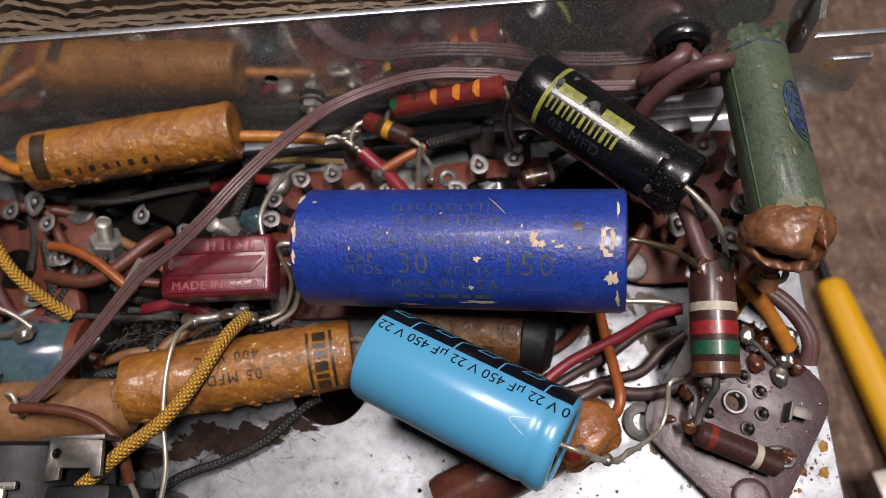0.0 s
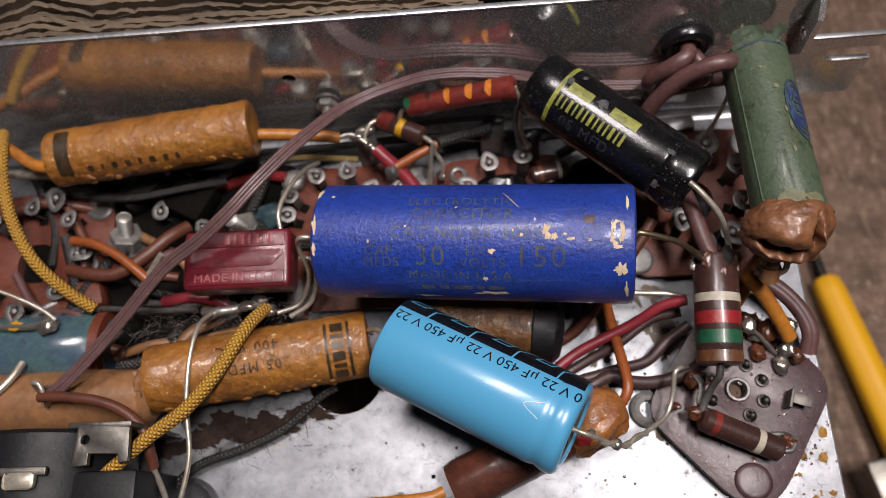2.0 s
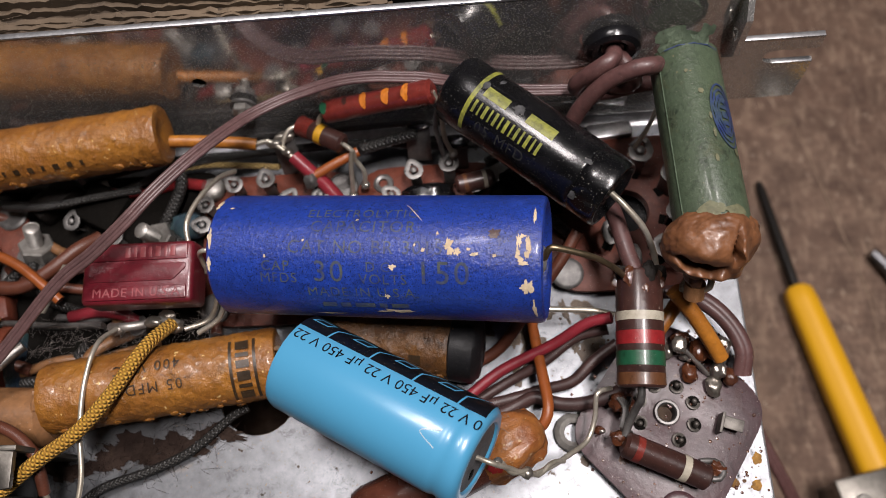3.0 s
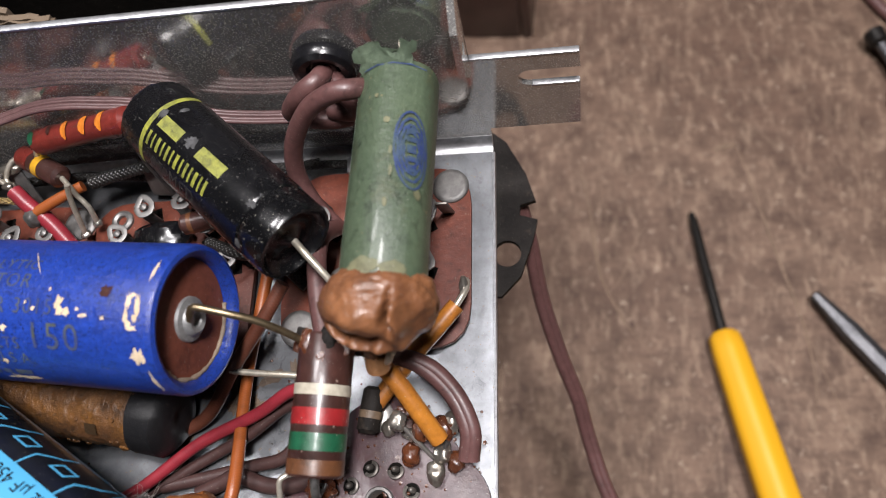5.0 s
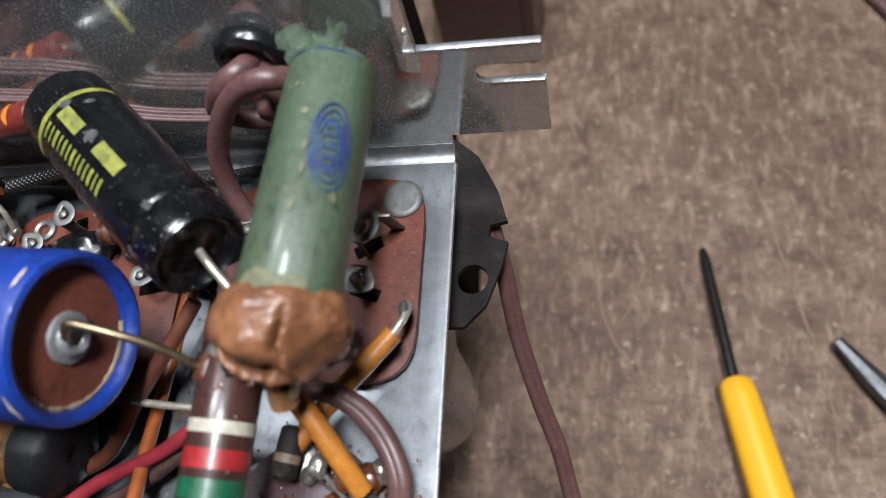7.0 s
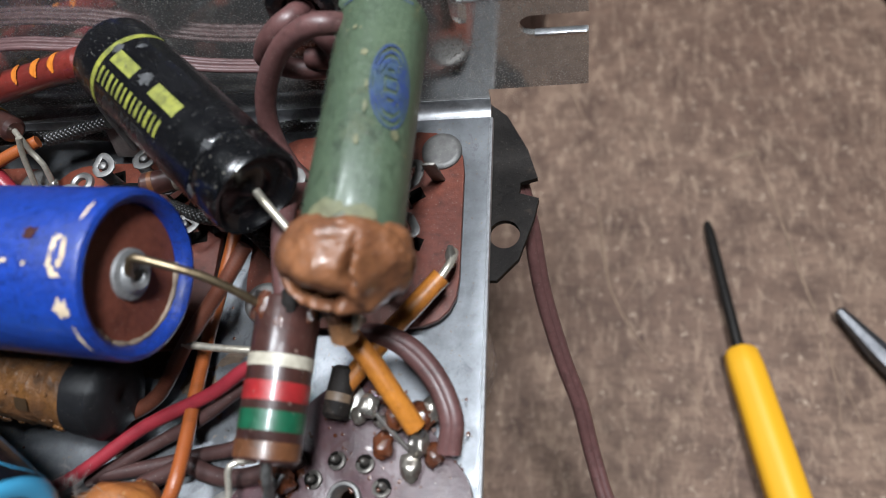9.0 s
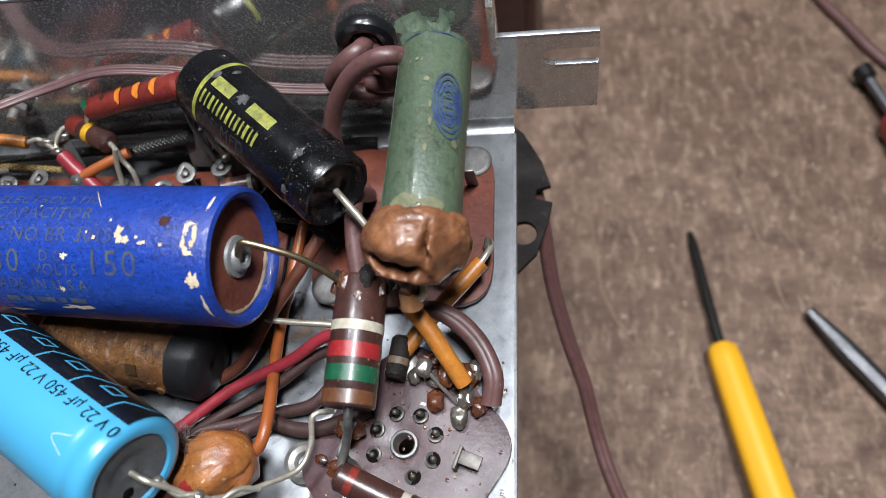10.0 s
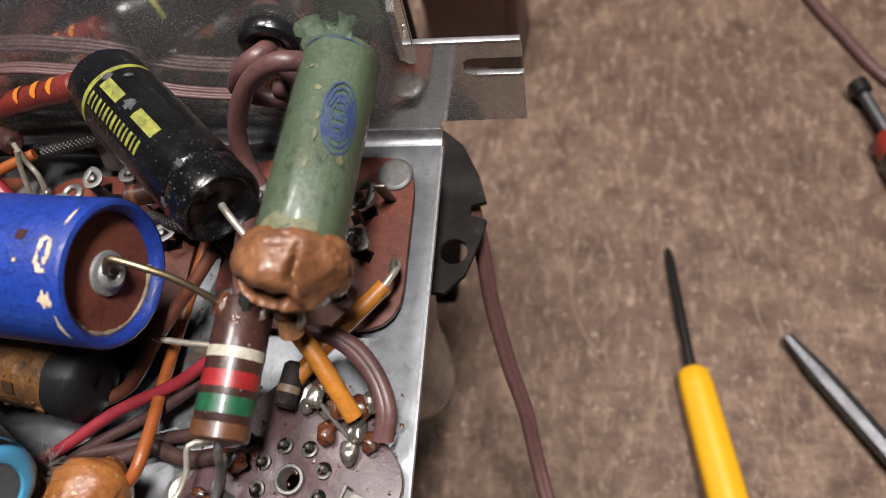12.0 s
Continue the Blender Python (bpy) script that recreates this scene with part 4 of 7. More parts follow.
# ---- the light-blue capacitor ----
A, B = Vector((-75.5, -47.5, 18.1)), Vector((-46.8, -63.9, 21.9))
L, R = (B - A).length, 7.8
lite = thing("electrolytic_capacitor", "glossy light-blue electrolytic capacitor with a black stripe", "capacitor", axis_pose(A, B), "capacitors")
prof = [(0.4, 0.01), (0.3, R - 1.7), (0.0, R - 0.9), (0.35, R - 0.25), (1.1, R), (L - 5.2, R), (L - 4.5, R - 0.1), (L - 3.8, R - 0.32), (L - 3.0, R - 0.1), (L - 2.2, R), (L - 0.9, R - 0.1), (L - 0.25, R - 0.7), (L, R - 1.5), (L - 0.15, R - 2.1), (L - 0.6, R - 2.4)]
part("sleeve", lathe(prof, 64, cap=False), CYAN, lite)
part("end_seal", lathe([(L - 0.9, R - 2.1), (L - 0.5, R - 2.4), (L - 0.6, 3.0), (L - 0.9, 2.5), (L - 0.7, 0.9), (L - 0.5, 0.01)], 40, cap=False), GREY_RUBBER, lite, "grey rubber end seal")
part("seal_pit", put(lathe([(0, 1.0), (0.1, 0.85), (0.12, 0.01)], 16), Matrix.Translation((L - 0.66, -2.6, -2.3))), SHADED_BLACK_FIBRE, lite, "dark vent pit in the seal")
stripe = bmesh.new()
bmesh.ops.create_grid(stripe, x_segments=30, y_segments=16, size=0.5, matrix=Matrix.Diagonal((L - 1.2, R * radians(52), 1, 1)))
part("stripe", wrap(stripe, L / 2 - 0.1, 65, R, 0, 0.03), BLACK_INK, lite, "black polarity stripe")


def outline_bm(pts, w):
    return sweep([(x, y, 0) for x, y in pts], w, 4, flat=0.3, step=0.6)


def stroke_bm(pts, w):
    """A flat line with sharp corners through pts, cut fine enough to bend round a cylinder."""
    bm = bmesh.new()
    for (x0, y0), (x1, y1) in zip(pts, pts[1:]):
        d = Vector((x1 - x0, y1 - y0, 0))
        m = Matrix.Translation(((x0 + x1) / 2, (y0 + y1) / 2, 0)) @ Matrix.Rotation(math.atan2(d.y, d.x), 4, "Z") @ Matrix.Diagonal((d.length + w, w, 1, 1))
        bmesh.ops.create_grid(bm, x_segments=6, y_segments=1, size=0.5, matrix=m)
    return bm


for x in (3.0, 10.5, 18.0, 25.5):
    for pts in ([(-1.7, -0.7), (0.9, -0.7), (1.7, 0.7), (-0.9, 0.7), (-1.7, -0.7)], [(2.6, -3.2), (2.9, -0.6), (5.4, 1.4), (6.2, 3.2)]):
        part("stripe_mark", wrap(stroke_bm(pts, 0.3), x, 62, R, 0, 0.07), CYAN, lite, "light-blue outline on the black stripe")
printed("printed_character", text_bm("0 V 22 \u00b5F 450 V 22 \u00b5F 450 V 22", 1.74, 1.0), BLACK_INK, lite, "black print", L / 2 + 0.2, 27, R + 0.01, 180, 0.04)
# Lamp reflection on the sleeve, drawn as a white chevron.
part("glint_mark", wrap(outline_bm([(1.6, -1.3), (-1.2, 0.0), (1.6, 1.3)], 0.2), L - 6.6, -6, R, 0, 0.05), GLINT_WHITE, lite, "white chevron painted as a lamp highlight")
wire("capacitor_lead", [(-47.4, -63.6, 21.8), (-45.0, -64.6, 21.8), (-42.5, -65.2, 19.0), (-40.0, -66.0, 16.5), (-37.0, -65.0, 13.5), (-33.5, -63.0, 10.5), (-30, -60.5, 8), (-28.5, -57.0, 8.5), (-28.0, -53.5, 10.5), (-25.5, -52.5, 9.0)], 0.42, BARE, "bright twisted lead from the light-blue capacitor", "wire lead")
tw, tb = wire("twisted_lead", [(-43.8, -64.4, 20.2), (-42.2, -65.8, 18.4), (-40.2, -65.4, 17.2), (-38.4, -66.0, 14.8), (-36.2, -64.2, 13.6), (-34.2, -63.8, 11.2)], 0.4, BARE, "second bright lead twisted round and soldered", "wire lead")
solder_blob((-40.2, -65.7, 16.8), 0.95, tw, tb, 2)
solder_blob((-44.4, -64.4, 20.3), 0.75, tw, tb, 4)
wire("capacitor_lead", [(-75.2, -47.6, 18.1), (-78.0, -45.4, 17.5), (-80.5, -44.0, 12), (-81, -43, 6)], 0.42, BARE, "short bare lead at the hidden end of the light-blue capacitor", "wire lead")

# ---- the black moulded capacitor ----
A, B = Vector((-48.0, -2.5, 22.5)), Vector((-23.9, -24.6, 23.1))
L, R = (B - A).length, 6.05
black = thing("paper_capacitor", "glossy black moulded capacitor with worn yellow print", "capacitor", axis_pose(A, B), "capacitors")
prof = [(0.9, 0.01), (0.7, 2.6), (0.1, 3.6), (0.0, R - 0.9), (0.25, R - 0.3), (0.8, R), (4.0, R), (8.0, R), (12.0, R), (16.0, R), (20.0, R), (24.0, R), (L - 5.6, R), (L - 5.2, R - 0.05), (L - 5.0, R - 0.22), (L - 4.8, R - 0.12), (L - 3.0, R - 0.1), (L - 1.5, R - 0.1), (L - 0.5, R - 0.12), (L - 0.05, R - 0.35), (L - 0.1, R - 0.8), (L - 0.9, R - 1.2), (L - 1.5, R - 2.2), (L - 1.2, 1.8), (L - 0.6, 0.9), (L - 0.5, 0.01)]
part("body", lathe(prof, 56, lambda x, a, r: r * (1 + 0.010 * noise.noise(Vector((x * 0.4, 2 * math.sin(a), 2 * math.cos(a)))) + (0.03 * noise.fractal(Vector((x * 1.2, 5 * math.sin(a), 5 * math.cos(a))), 0.8, 2.0, 3) if x > L - 5.1 or x < 0.7 else 0)), cap=False), BLACK_GLOSS, black)
band = bmesh.new()
bmesh.ops.create_grid(band, x_segments=2, y_segments=40, size=0.5, matrix=Matrix.Diagonal((0.8, R * radians(150), 1, 1)))
part("printed_band", wrap(band, 5.8, -5, R, 0, 0.04), YELLOW_INK, black, "yellow printed band")
part("printed_bar", wrap(bars_bm([4.6], 1.9, 0), 9.4, -2, R, 0, 0.04), YELLOW_INK, black, "yellow printed bar")
part("printed_bar", wrap(bars_bm([5.4], 1.9, 0), 18.2, 0, R, 0, 0.04), YELLOW_INK, black, "worn yellow printed bar")
printed("printed_bar", bars_bm([0.5, 0.35, 0.6, 0.35, 0.5, 0.35, 0.6, 0.35, 0.5, 0.35, 0.6, 0.35, 0.5], 2.2, 0.62), YELLOW_INK, black, "yellow printed maker's mark drawn as plain bars", 13.4, -31, R, 0, 0.04)
printed("printed_character", text_bm(".05 MFD", 1.9, 1.2), WORN_PRINT, black, "very worn grey print", 13.0, -58, R, 0, 0.04)
fl = random.Random(14)
for k in range(46):
    x, dg = (fl.uniform(L - 5.5, L - 0.6), fl.uniform(-100, 60)) if k < 50 else (fl.uniform(0.5, L - 6), fl.uniform(-110, 50))
    w = fl.uniform(0.08, 0.26)
    part("wax_flake", put(blob(w * 0.5, (0, 0, 0), (1.3, 1.0, 0.35), 0.5, 2.0, 1, k), Matrix.Rotation(radians(-dg), 4, "X") @ Matrix.Translation((x, 0, R - 0.02))), PALE_FLAKE if k % 3 else SCUFF, black, "pale flake of dried wax" if k == 0 else "")
for i, (x, dg, w, h) in enumerate(((13.6, 2, 3.8, 2.2), (6.5, 6, 2.0, 2.6), (27.5, -4, 2.2, 1.3), (28.2, -60, 1.8, 2.2), (8, 30, 1.2, 2.5))):
    part("dust_patch", wrap(patch_bm(w * 0.8, h * 0.9, 90 + i, 40, 0.38), x, dg, R, 0, 0.05), SCUFF, black, "grey scuffed patch")
wire("capacitor_lead", [(-24.2, -24.2, 23.1), (-22.6, -26.0, 22.9), (-19.6, -29.2, 20.8), (-17.5, -32.0, 16.4), (-16.8, -35.5, 13.5)], 0.52, BARE, "bare lead from the black capacitor", "wire lead")
wire("capacitor_lead", [(-47.4, -3.2, 22.4), (-50, -5.2, 24.5), (-52.2, -6.5, 18), (-51.5, -8.5, 9)], 0.45, DULL_TIN, "dark bent lead at the far end of the black capacitor", "wire lead")

# ---- the green capacitor ----
A, B = Vector((-10.4, -1.9, 24.6)), Vector((-10.8, -33.2, 27.2))
L, R = (B - A).length, 5.45
green = thing("paper_capacitor", "green waxed-paper capacitor with a torn end and blue ink stamp", "capacitor", axis_pose(A, B), "capacitors")
flat_side = lambda x, a, r: r * (1 + 0.025 * noise.noise(Vector((x * 0.07, 1.1 * math.sin(a), 1.1 * math.cos(a)))) + 0.012 * math.cos(6 * a + 0.4))
part("body", lathe([(1.0, R - 0.6), (0.2, R - 0.25), (0.0, R), (L * 0.3, R), (L * 0.6, R), (L, R), (L + 0.6, R - 0.5)], 56, flat_side), GREEN, green)
rt = random.Random(11)
for k, (a0, wd, hgt, fl) in enumerate(((-0.85, 0.35, 3.2, 0.6), (-0.45, 0.5, 4.4, 0.9), (-0.05, 0.45, 3.0, 0.2), (0.32, 0.22, 4.2, 1.2), (0.75, 0.45, 3.4, 1.6), (1.2, 0.4, 2.2, 0.8), (-1.25, 0.4, 2.2, 0.8), (2.2, 0.7, 1.6, 0.0), (3.6, 0.8, 1.6, 0.0), (4.6, 0.6, 1.8, 0.2))):
    shred = bmesh.new()
    grid = []
    for i in range(5):
        row = []
        for j2 in range(5):
            a = a0 + wd * (j2 / 2 - 1) * (1 - 0.12 * i) + rt.uniform(-0.07, 0.07) * (i > 0)
            x = 0.9 - hgt * 0.38 * i / 4 + rt.uniform(-0.25, 0.25) * (i > 0)
            rr = R - 0.15 + ((0.3 * fl + 0.6 * hgt) if abs(a0) < 0.6 else -0.3 * hgt) * (i / 4) ** 1.2 + rt.uniform(-0.4, 0.4) * (i > 0)
            row.append(shred.verts.new((x, rr * math.sin(a), rr * math.cos(a))))
        grid.append(row)
    for i in range(4):
        for j2 in range(4):
            shred.faces.new((grid[i][j2], grid[i][j2 + 1], grid[i + 1][j2 + 1], grid[i + 1][j2]))
    bmesh.ops.solidify(shred, geom=shred.faces[:], thickness=0.22)
    part("torn_flap", shred, GREEN_TORN, green, "torn pale green paper flap")
part("end_filling", lathe([(-0.4, R - 1.2), (0.4, R - 0.5), (1.4, R - 0.5)], 30, lambda x, a, r: r * (1 + 0.1 * noise.noise(Vector((x, 2 * math.sin(a), 2 * math.cos(a)))))), GREEN_TORN, green)
part("seam", wrap(bars_bm([L - 1.0], 0.22, 0), L / 2, -58, R + 0.1, 0, 0.05), GREEN_TORN, green, "paper seam")
printed("printed_bar", bars_bm([0.22], 9.5, 0), STAMP, green, "blue ink line round the end", 0.9, 4, R + 0.12, 0, 0.05)
oval = [(5.6 * math.cos(a), 2.3 * math.sin(a)) for a in np.linspace(0, 2 * math.pi, 30)]
part("stamp_mark", wrap(outline_bm(oval, 0.5), 14.0, 38, R + 0.1, 4, 0.06), STAMP, green, "oval blue ink stamp")
for kk in (0.82, 0.64, 0.46):
    part("stamp_mark", wrap(outline_bm([(x * kk, y * kk + 0.12 * math.sin(7 * x)) for x, y in oval], 0.62), 14.0, 38, R + 0.1, 4, 0.06), STAMP, green, "oval blue ink stamp")
printed("stamped_bar", bars_bm([1.0, 0.7, 1.2, 0.8, 1.0], 1.3, 0.45), STAMP, green, "unreadable stamped writing", 14.0, 38, R + 0.1, 4, 0.06)
for i, (x, dg, w, h) in enumerate(((10, 2, 1.1, 0.9), (14.5, 10, 1.6, 0.5), (17.5, 12, 1.9, 0.5), (30.5, -14, 3.0, 5), (30.6, 25, 2.2, 4), (20.2, 50, 1.4, 1.2), (6, -15, 0.7, 0.6), (22, 8, 1.6, 0.6))):
    part("wax_spot", wrap(patch_bm(w, h, 60 + i, 34, 0.25), x, dg, R + 0.15, 0, 0.05), DRY_WAX, green, "dry tan wax spot")


plug = bmesh.new()
for v in bmesh.ops.create_icosphere(plug, subdivisions=6, radius=1.0)["verts"]:
    d = v.co.copy()
    k = 1 + 0.05 * noise.fractal(d * 1.5 + Vector((3.1, 0.4, 2.0)), 1.0, 2.0, 3) + 0.028 * noise.fractal(d * 3.0 + Vector((1.7, 0, 4.0)), 0.8, 2.0, 3) + 0.010 * noise.fractal(d * 7.0, 0.8, 2.0, 3)
    q = Vector((d.x * 5.0, d.y * 7.2, d.z * 6.7)) * k
    n, up = Vector((0.75, 0.0, 0.66)), Vector((-0.66, 0.0, 0.75))
    if d.dot(n) > -0.1:
        # a smooth upper lobe hangs over a dark crescent; a curled lip runs down beside it; a thin scalloped rim lies below
        u, w = q.y + 0.25 * math.sin(1.7 * q.z), q.dot(up)
        g = lambda v2, s2: math.exp(-v2 * v2 / s2)
        curve = -1.5 - 0.26 * (u + 2.6) + 0.02 * (u + 2.6) ** 2 + 0.25 * math.sin(2.1 * u)
        mouth = 3.1 * g(w - curve, 0.5 if w < curve else 0.18) / (1 + math.exp(2.2 * (abs(u + 2.4) - 2.9)))
        lobe = 1.1 * g(u + 2.0, 9.0) * g(w - 0.9, 3.2)
        rim = 0.7 * g(w - curve + 1.5, 0.5) / (1 + math.exp(1.6 * (abs(u + 1.2) - 4.2)))
        curl_line = 2.0 + 0.12 * w
        groove = 2.2 * g(u - curl_line, 0.14) * g(w - 1.4, 4.0) + 2.0 * g(u - 2.3, 0.30) * g(w - 0.4, 0.30)
        lip = 1.5 * g(u - 3.0, 0.45) * g(w - 0.4, 6.0)
        side = 1.3 / (1 + math.exp(-2.5 * (u - 4.0)))
        scallop = 0.5 * math.sin(2.3 * u + 0.6) * g(w + 4.6, 1.6)
        q += n * (lobe + rim + lip + scallop - mouth - groove - side) + up * (-0.5 * rim)
    v.co = q + Vector((L + 1.7, -0.4, -0.4))
part("wax_plug", plug, WAX_BROWN, green, "crumpled brown wax end plug")
part("wax_drip", blob(1.5, (L + 5.0, -2.4, -5.4), (1, 0.9, 1.5), 0.5, 0.9, 3, 6), WAX_BROWN, green, "wax drip")
sleeve_end = lathe([(0, 0.9), (0, 1.55), (2.6, 1.6), (2.6, 0.95), (0, 0.9)], 18, cap=False)
part("short_sleeve", put(sleeve_end, Matrix.Translation((L + 5.4, -2.0, -6.4)) @ Matrix.Rotation(radians(60), 4, "Y")), TAN_WAX, green, "short tan sleeve stub")
cw, cb = wire("capacitor_lead", [(-10.7, -37.6, 24.0), (-11.0, -40.0, 21.5), (-12.6, -39.8, 19.5), (-14.2, -39.0, 17.8), (-13.2, -37.6, 17.5), (-11.2, -38.6, 18.8)], 0.5, BARE, "curled bare lead under the green capacitor's wax", "wire lead")
solder_blob((-13.0, -39.0, 18.6), 1.1, cw, cb, 7)
wire("capacitor_lead", [(-10.8, 0.2, 23.8), (-12.5, -3.5, 17), (-15.0, -7.5, 12), (-17.5, -9.5, 6.5)], 0.42, BARE, "bare lead from the torn end of the green capacitor", "wire lead")

# ---- the banded two-watt resistor ----
A, B = Vector((-20.5, -35.6, 17.4)), Vector((-21.7, -53.6, 15.1))
L, R = (B - A).length, 3.68
two_watt = thing("resistor", "thick dark-brown resistor with silver, red, green and tan bands", "resistor", axis_pose(A, B), "resistors")
part("body", lathe([(0.2, 0.01), (0.1, 3.0), (0.0, R - 0.25), (0.4, R), (L * 0.5, R), (L - 0.3, R), (L, R - 0.25), (L - 0.3, R - 0.9), (L - 0.5, 0.01)], 48,
                   lambda x, a, r: r * (1 + (0.05 * noise.noise(Vector((x, 2 * math.sin(a), 2 * math.cos(a)))) if x < 2.5 else 0)), cap=False), RESISTOR_BROWN, two_watt)
for x0, x1, mt, lb in ((6.6, 8.0, BAND_WHITE, "aged silver band"), (9.6, 11.7, BAND_RED, "red band"), (12.7, 14.9, BAND_GREEN, "dark green band"), (16.0, L - 0.35, BAND_TAN, "tan band")):
    part("colour_band", lathe([(x0, R - 0.1), (x0, R + 0.06), (x1, R + 0.06), (x1, R - 0.1)], 48, cap=False), mt, two_watt, lb)
for k, (x, a, br) in enumerate(((0.5, 20, 1.3), (1.2, -30, 1.2), (2.0, 60, 0.9), (0.3, 95, 1.2), (1.5, -80, 1.0), (3.2, 5, 0.8), (0.4, -60, 1.0))):
    part("crust", blob(br, (x, R * 0.93 * math.sin(radians(a)), R * 0.93 * math.cos(radians(a))), (1.2, 0.9, 0.4), 0.4, 1.6, 3, 21 + k), ROSIN if k % 3 else DUSTY_FIBRE, two_watt, "crusted flux")
wire("resistor_lead", [(-21.7, -53.4, 15.1), (-21.8, -55.2, 14.2), (-22.4, -56.4, 11.5), (-23.4, -58.5, 9.0), (-24.0, -60.0, 8.2)], 0.62, DULL_TIN, "flux-stained lead of the thick resistor", "wire lead")
wire("resistor_lead", [(-20.5, -35.8, 17.3), (-20.0, -32.5, 16.5), (-19.5, -29.5, 12), (-19.2, -27.8, 7)], 0.6, DULL_TIN, "dull lead of the thick resistor at its socket", "wire lead")


def small_resistor(a, b, r, body_mat, bands, label, bone=True):
    a, b = Vector(a), Vector(b)
    ln = (b - a).length
    ob = thing("resistor", label, "resistor", axis_pose(a, b), "resistors")
    k = 0.93 if bone else 1.0
    part("body", lathe([(0.1, 0.01), (0.0, r * 0.7), (0.5, r), (ln * 0.2, r), (ln * 0.28, r * k), (ln * 0.72, r * k), (ln * 0.8, r), (ln - 0.5, r), (ln, r * 0.7), (ln - 0.1, 0.01)], 28, cap=False), body_mat, ob)
    for s0, s1, mt, lb in bands:
        rr = r * (1.015 if min(s0, 1 - s1) < 0.2 else k * 1.02) + 0.03
        part("colour_band", lathe([(ln * s0, rr - 0.1), (ln * s0, rr), (ln * s1, rr), (ln * s1, rr - 0.1)], 28, cap=False), mt, ob, lb)
    return ob


small_resistor((-24.4, -61.2, 8.4), (-11.2, -66.9, 5.6), 2.1, RESISTOR_BROWN, ((0.12, 0.2, RED_BODY, "dull red band"), (0.66, 0.74, BAND_WHITE, "dirty silver band")), "small dark-brown resistor lying over the purple socket", False)
rl, rb = wire("resistor_lead", [(-11.4, -66.8, 5.8), (-9.6, -67.0, 5.8), (-8.6, -65.4, 5.4), (-9.6, -64.2, 4.4), (-11.6, -64.0, 3.6)], 0.5, DULL_TIN, "flux-stained lead of the small resistor", "wire lead")
part("rosin", blob(1.5, Vector((-9.8, -65.6, 5.0)) - rb, (1, 0.8, 0.8), 0.6, 1.2, 3, 31), ROSIN, rl)
dabbed = small_resistor((-72.4, -1.5, 15.8), (-52.0, -3.0, 22.6), 2.2, RED_BODY, (), "red-brown lacquered resistor with orange dabs")
for x, dg, w, h, mt, lb in ((0.7, -10, 1.6, 3.4, BAND_GREEN, "green end dot"), (4.6, 5, 1.1, 2.6, RESISTOR_BROWN, "dark dab"), (8.0, -8, 1.5, 4.6, BAND_ORANGE, "worn orange dab"), (11.8, -8, 1.6, 4.8, BAND_ORANGE, "worn orange dab"), (15.2, -8, 1.6, 4.6, BAND_ORANGE, "worn orange dab")):
    part("colour_dab", wrap(patch_bm(w, h * 0.82, x, 22, 0.22), x * 1.12, dg, 2.2, 0, 0.05), mt, dabbed, lb)
small_resistor((-78.3, -1.4, 11.6), (-69.6, -6.4, 12.2), 1.9, RESISTOR_BROWN, ((0.02, 0.30, RED_BODY, "red end"), (0.44, 0.58, BAND_YELLOW, "yellow band")), "small brown resistor with red and yellow bands", False)
small_resistor((-49.5, -14.2, 8.2), (-42.5, -12.8, 8.0), 1.7, RESISTOR_BROWN, ((0.2, 0.3, BAND_TAN, "tan band"), (0.7, 0.8, BAND_WHITE, "silver band")), "small dark resistor in the shade of the black capacitor", False)
small_resistor((-16.5, -40.5, 6.6), (-17.5, -47.0, 6.2), 1.6, DUSTY_FIBRE, ((0.52, 0.68, GRIME, "dusty brown band"),), "dusty dark resistor behind the thick banded one", False)
for pts, lb in (([(-69.7, -6.4, 12.2), (-68.0, -8.0, 12.4), (-67.8, -8.8, 10), (-66.6, -10.0, 8.4), (-66.8, -11.5, 5)], "looped bright lead of the small banded resistor"),
                ([(-67.9, -8.2, 13.0), (-68.6, -9.6, 10.5), (-69.0, -11.5, 7.0), (-69.4, -13.0, 4)], "bright lead soldered to the hidden lug"),
                ([(-78.2, -1.5, 11.6), (-80.2, -2.4, 11.8), (-81.6, -5.0, 10.5), (-80.5, -6.2, 10.0)], "short lead of the small banded resistor"),
                ([(-72.2, -1.5, 15.8), (-73.6, -2.0, 14.8), (-74.6, -3.0, 12.5)], "lead of the red-brown resistor"),
                ([(-52.2, -3.0, 22.5), (-51.2, -4.4, 19), (-51.0, -6.5, 12), (-49.8, -7.8, 8.4)], "thin drooping lead of the red-brown resistor")):
    w, b0 = wire("resistor_lead", pts, 0.45, BARE, lb, "wire lead", group="resistor leads")
    solder_blob(pts[-1], 0.85, w, b0, pts[0][0])

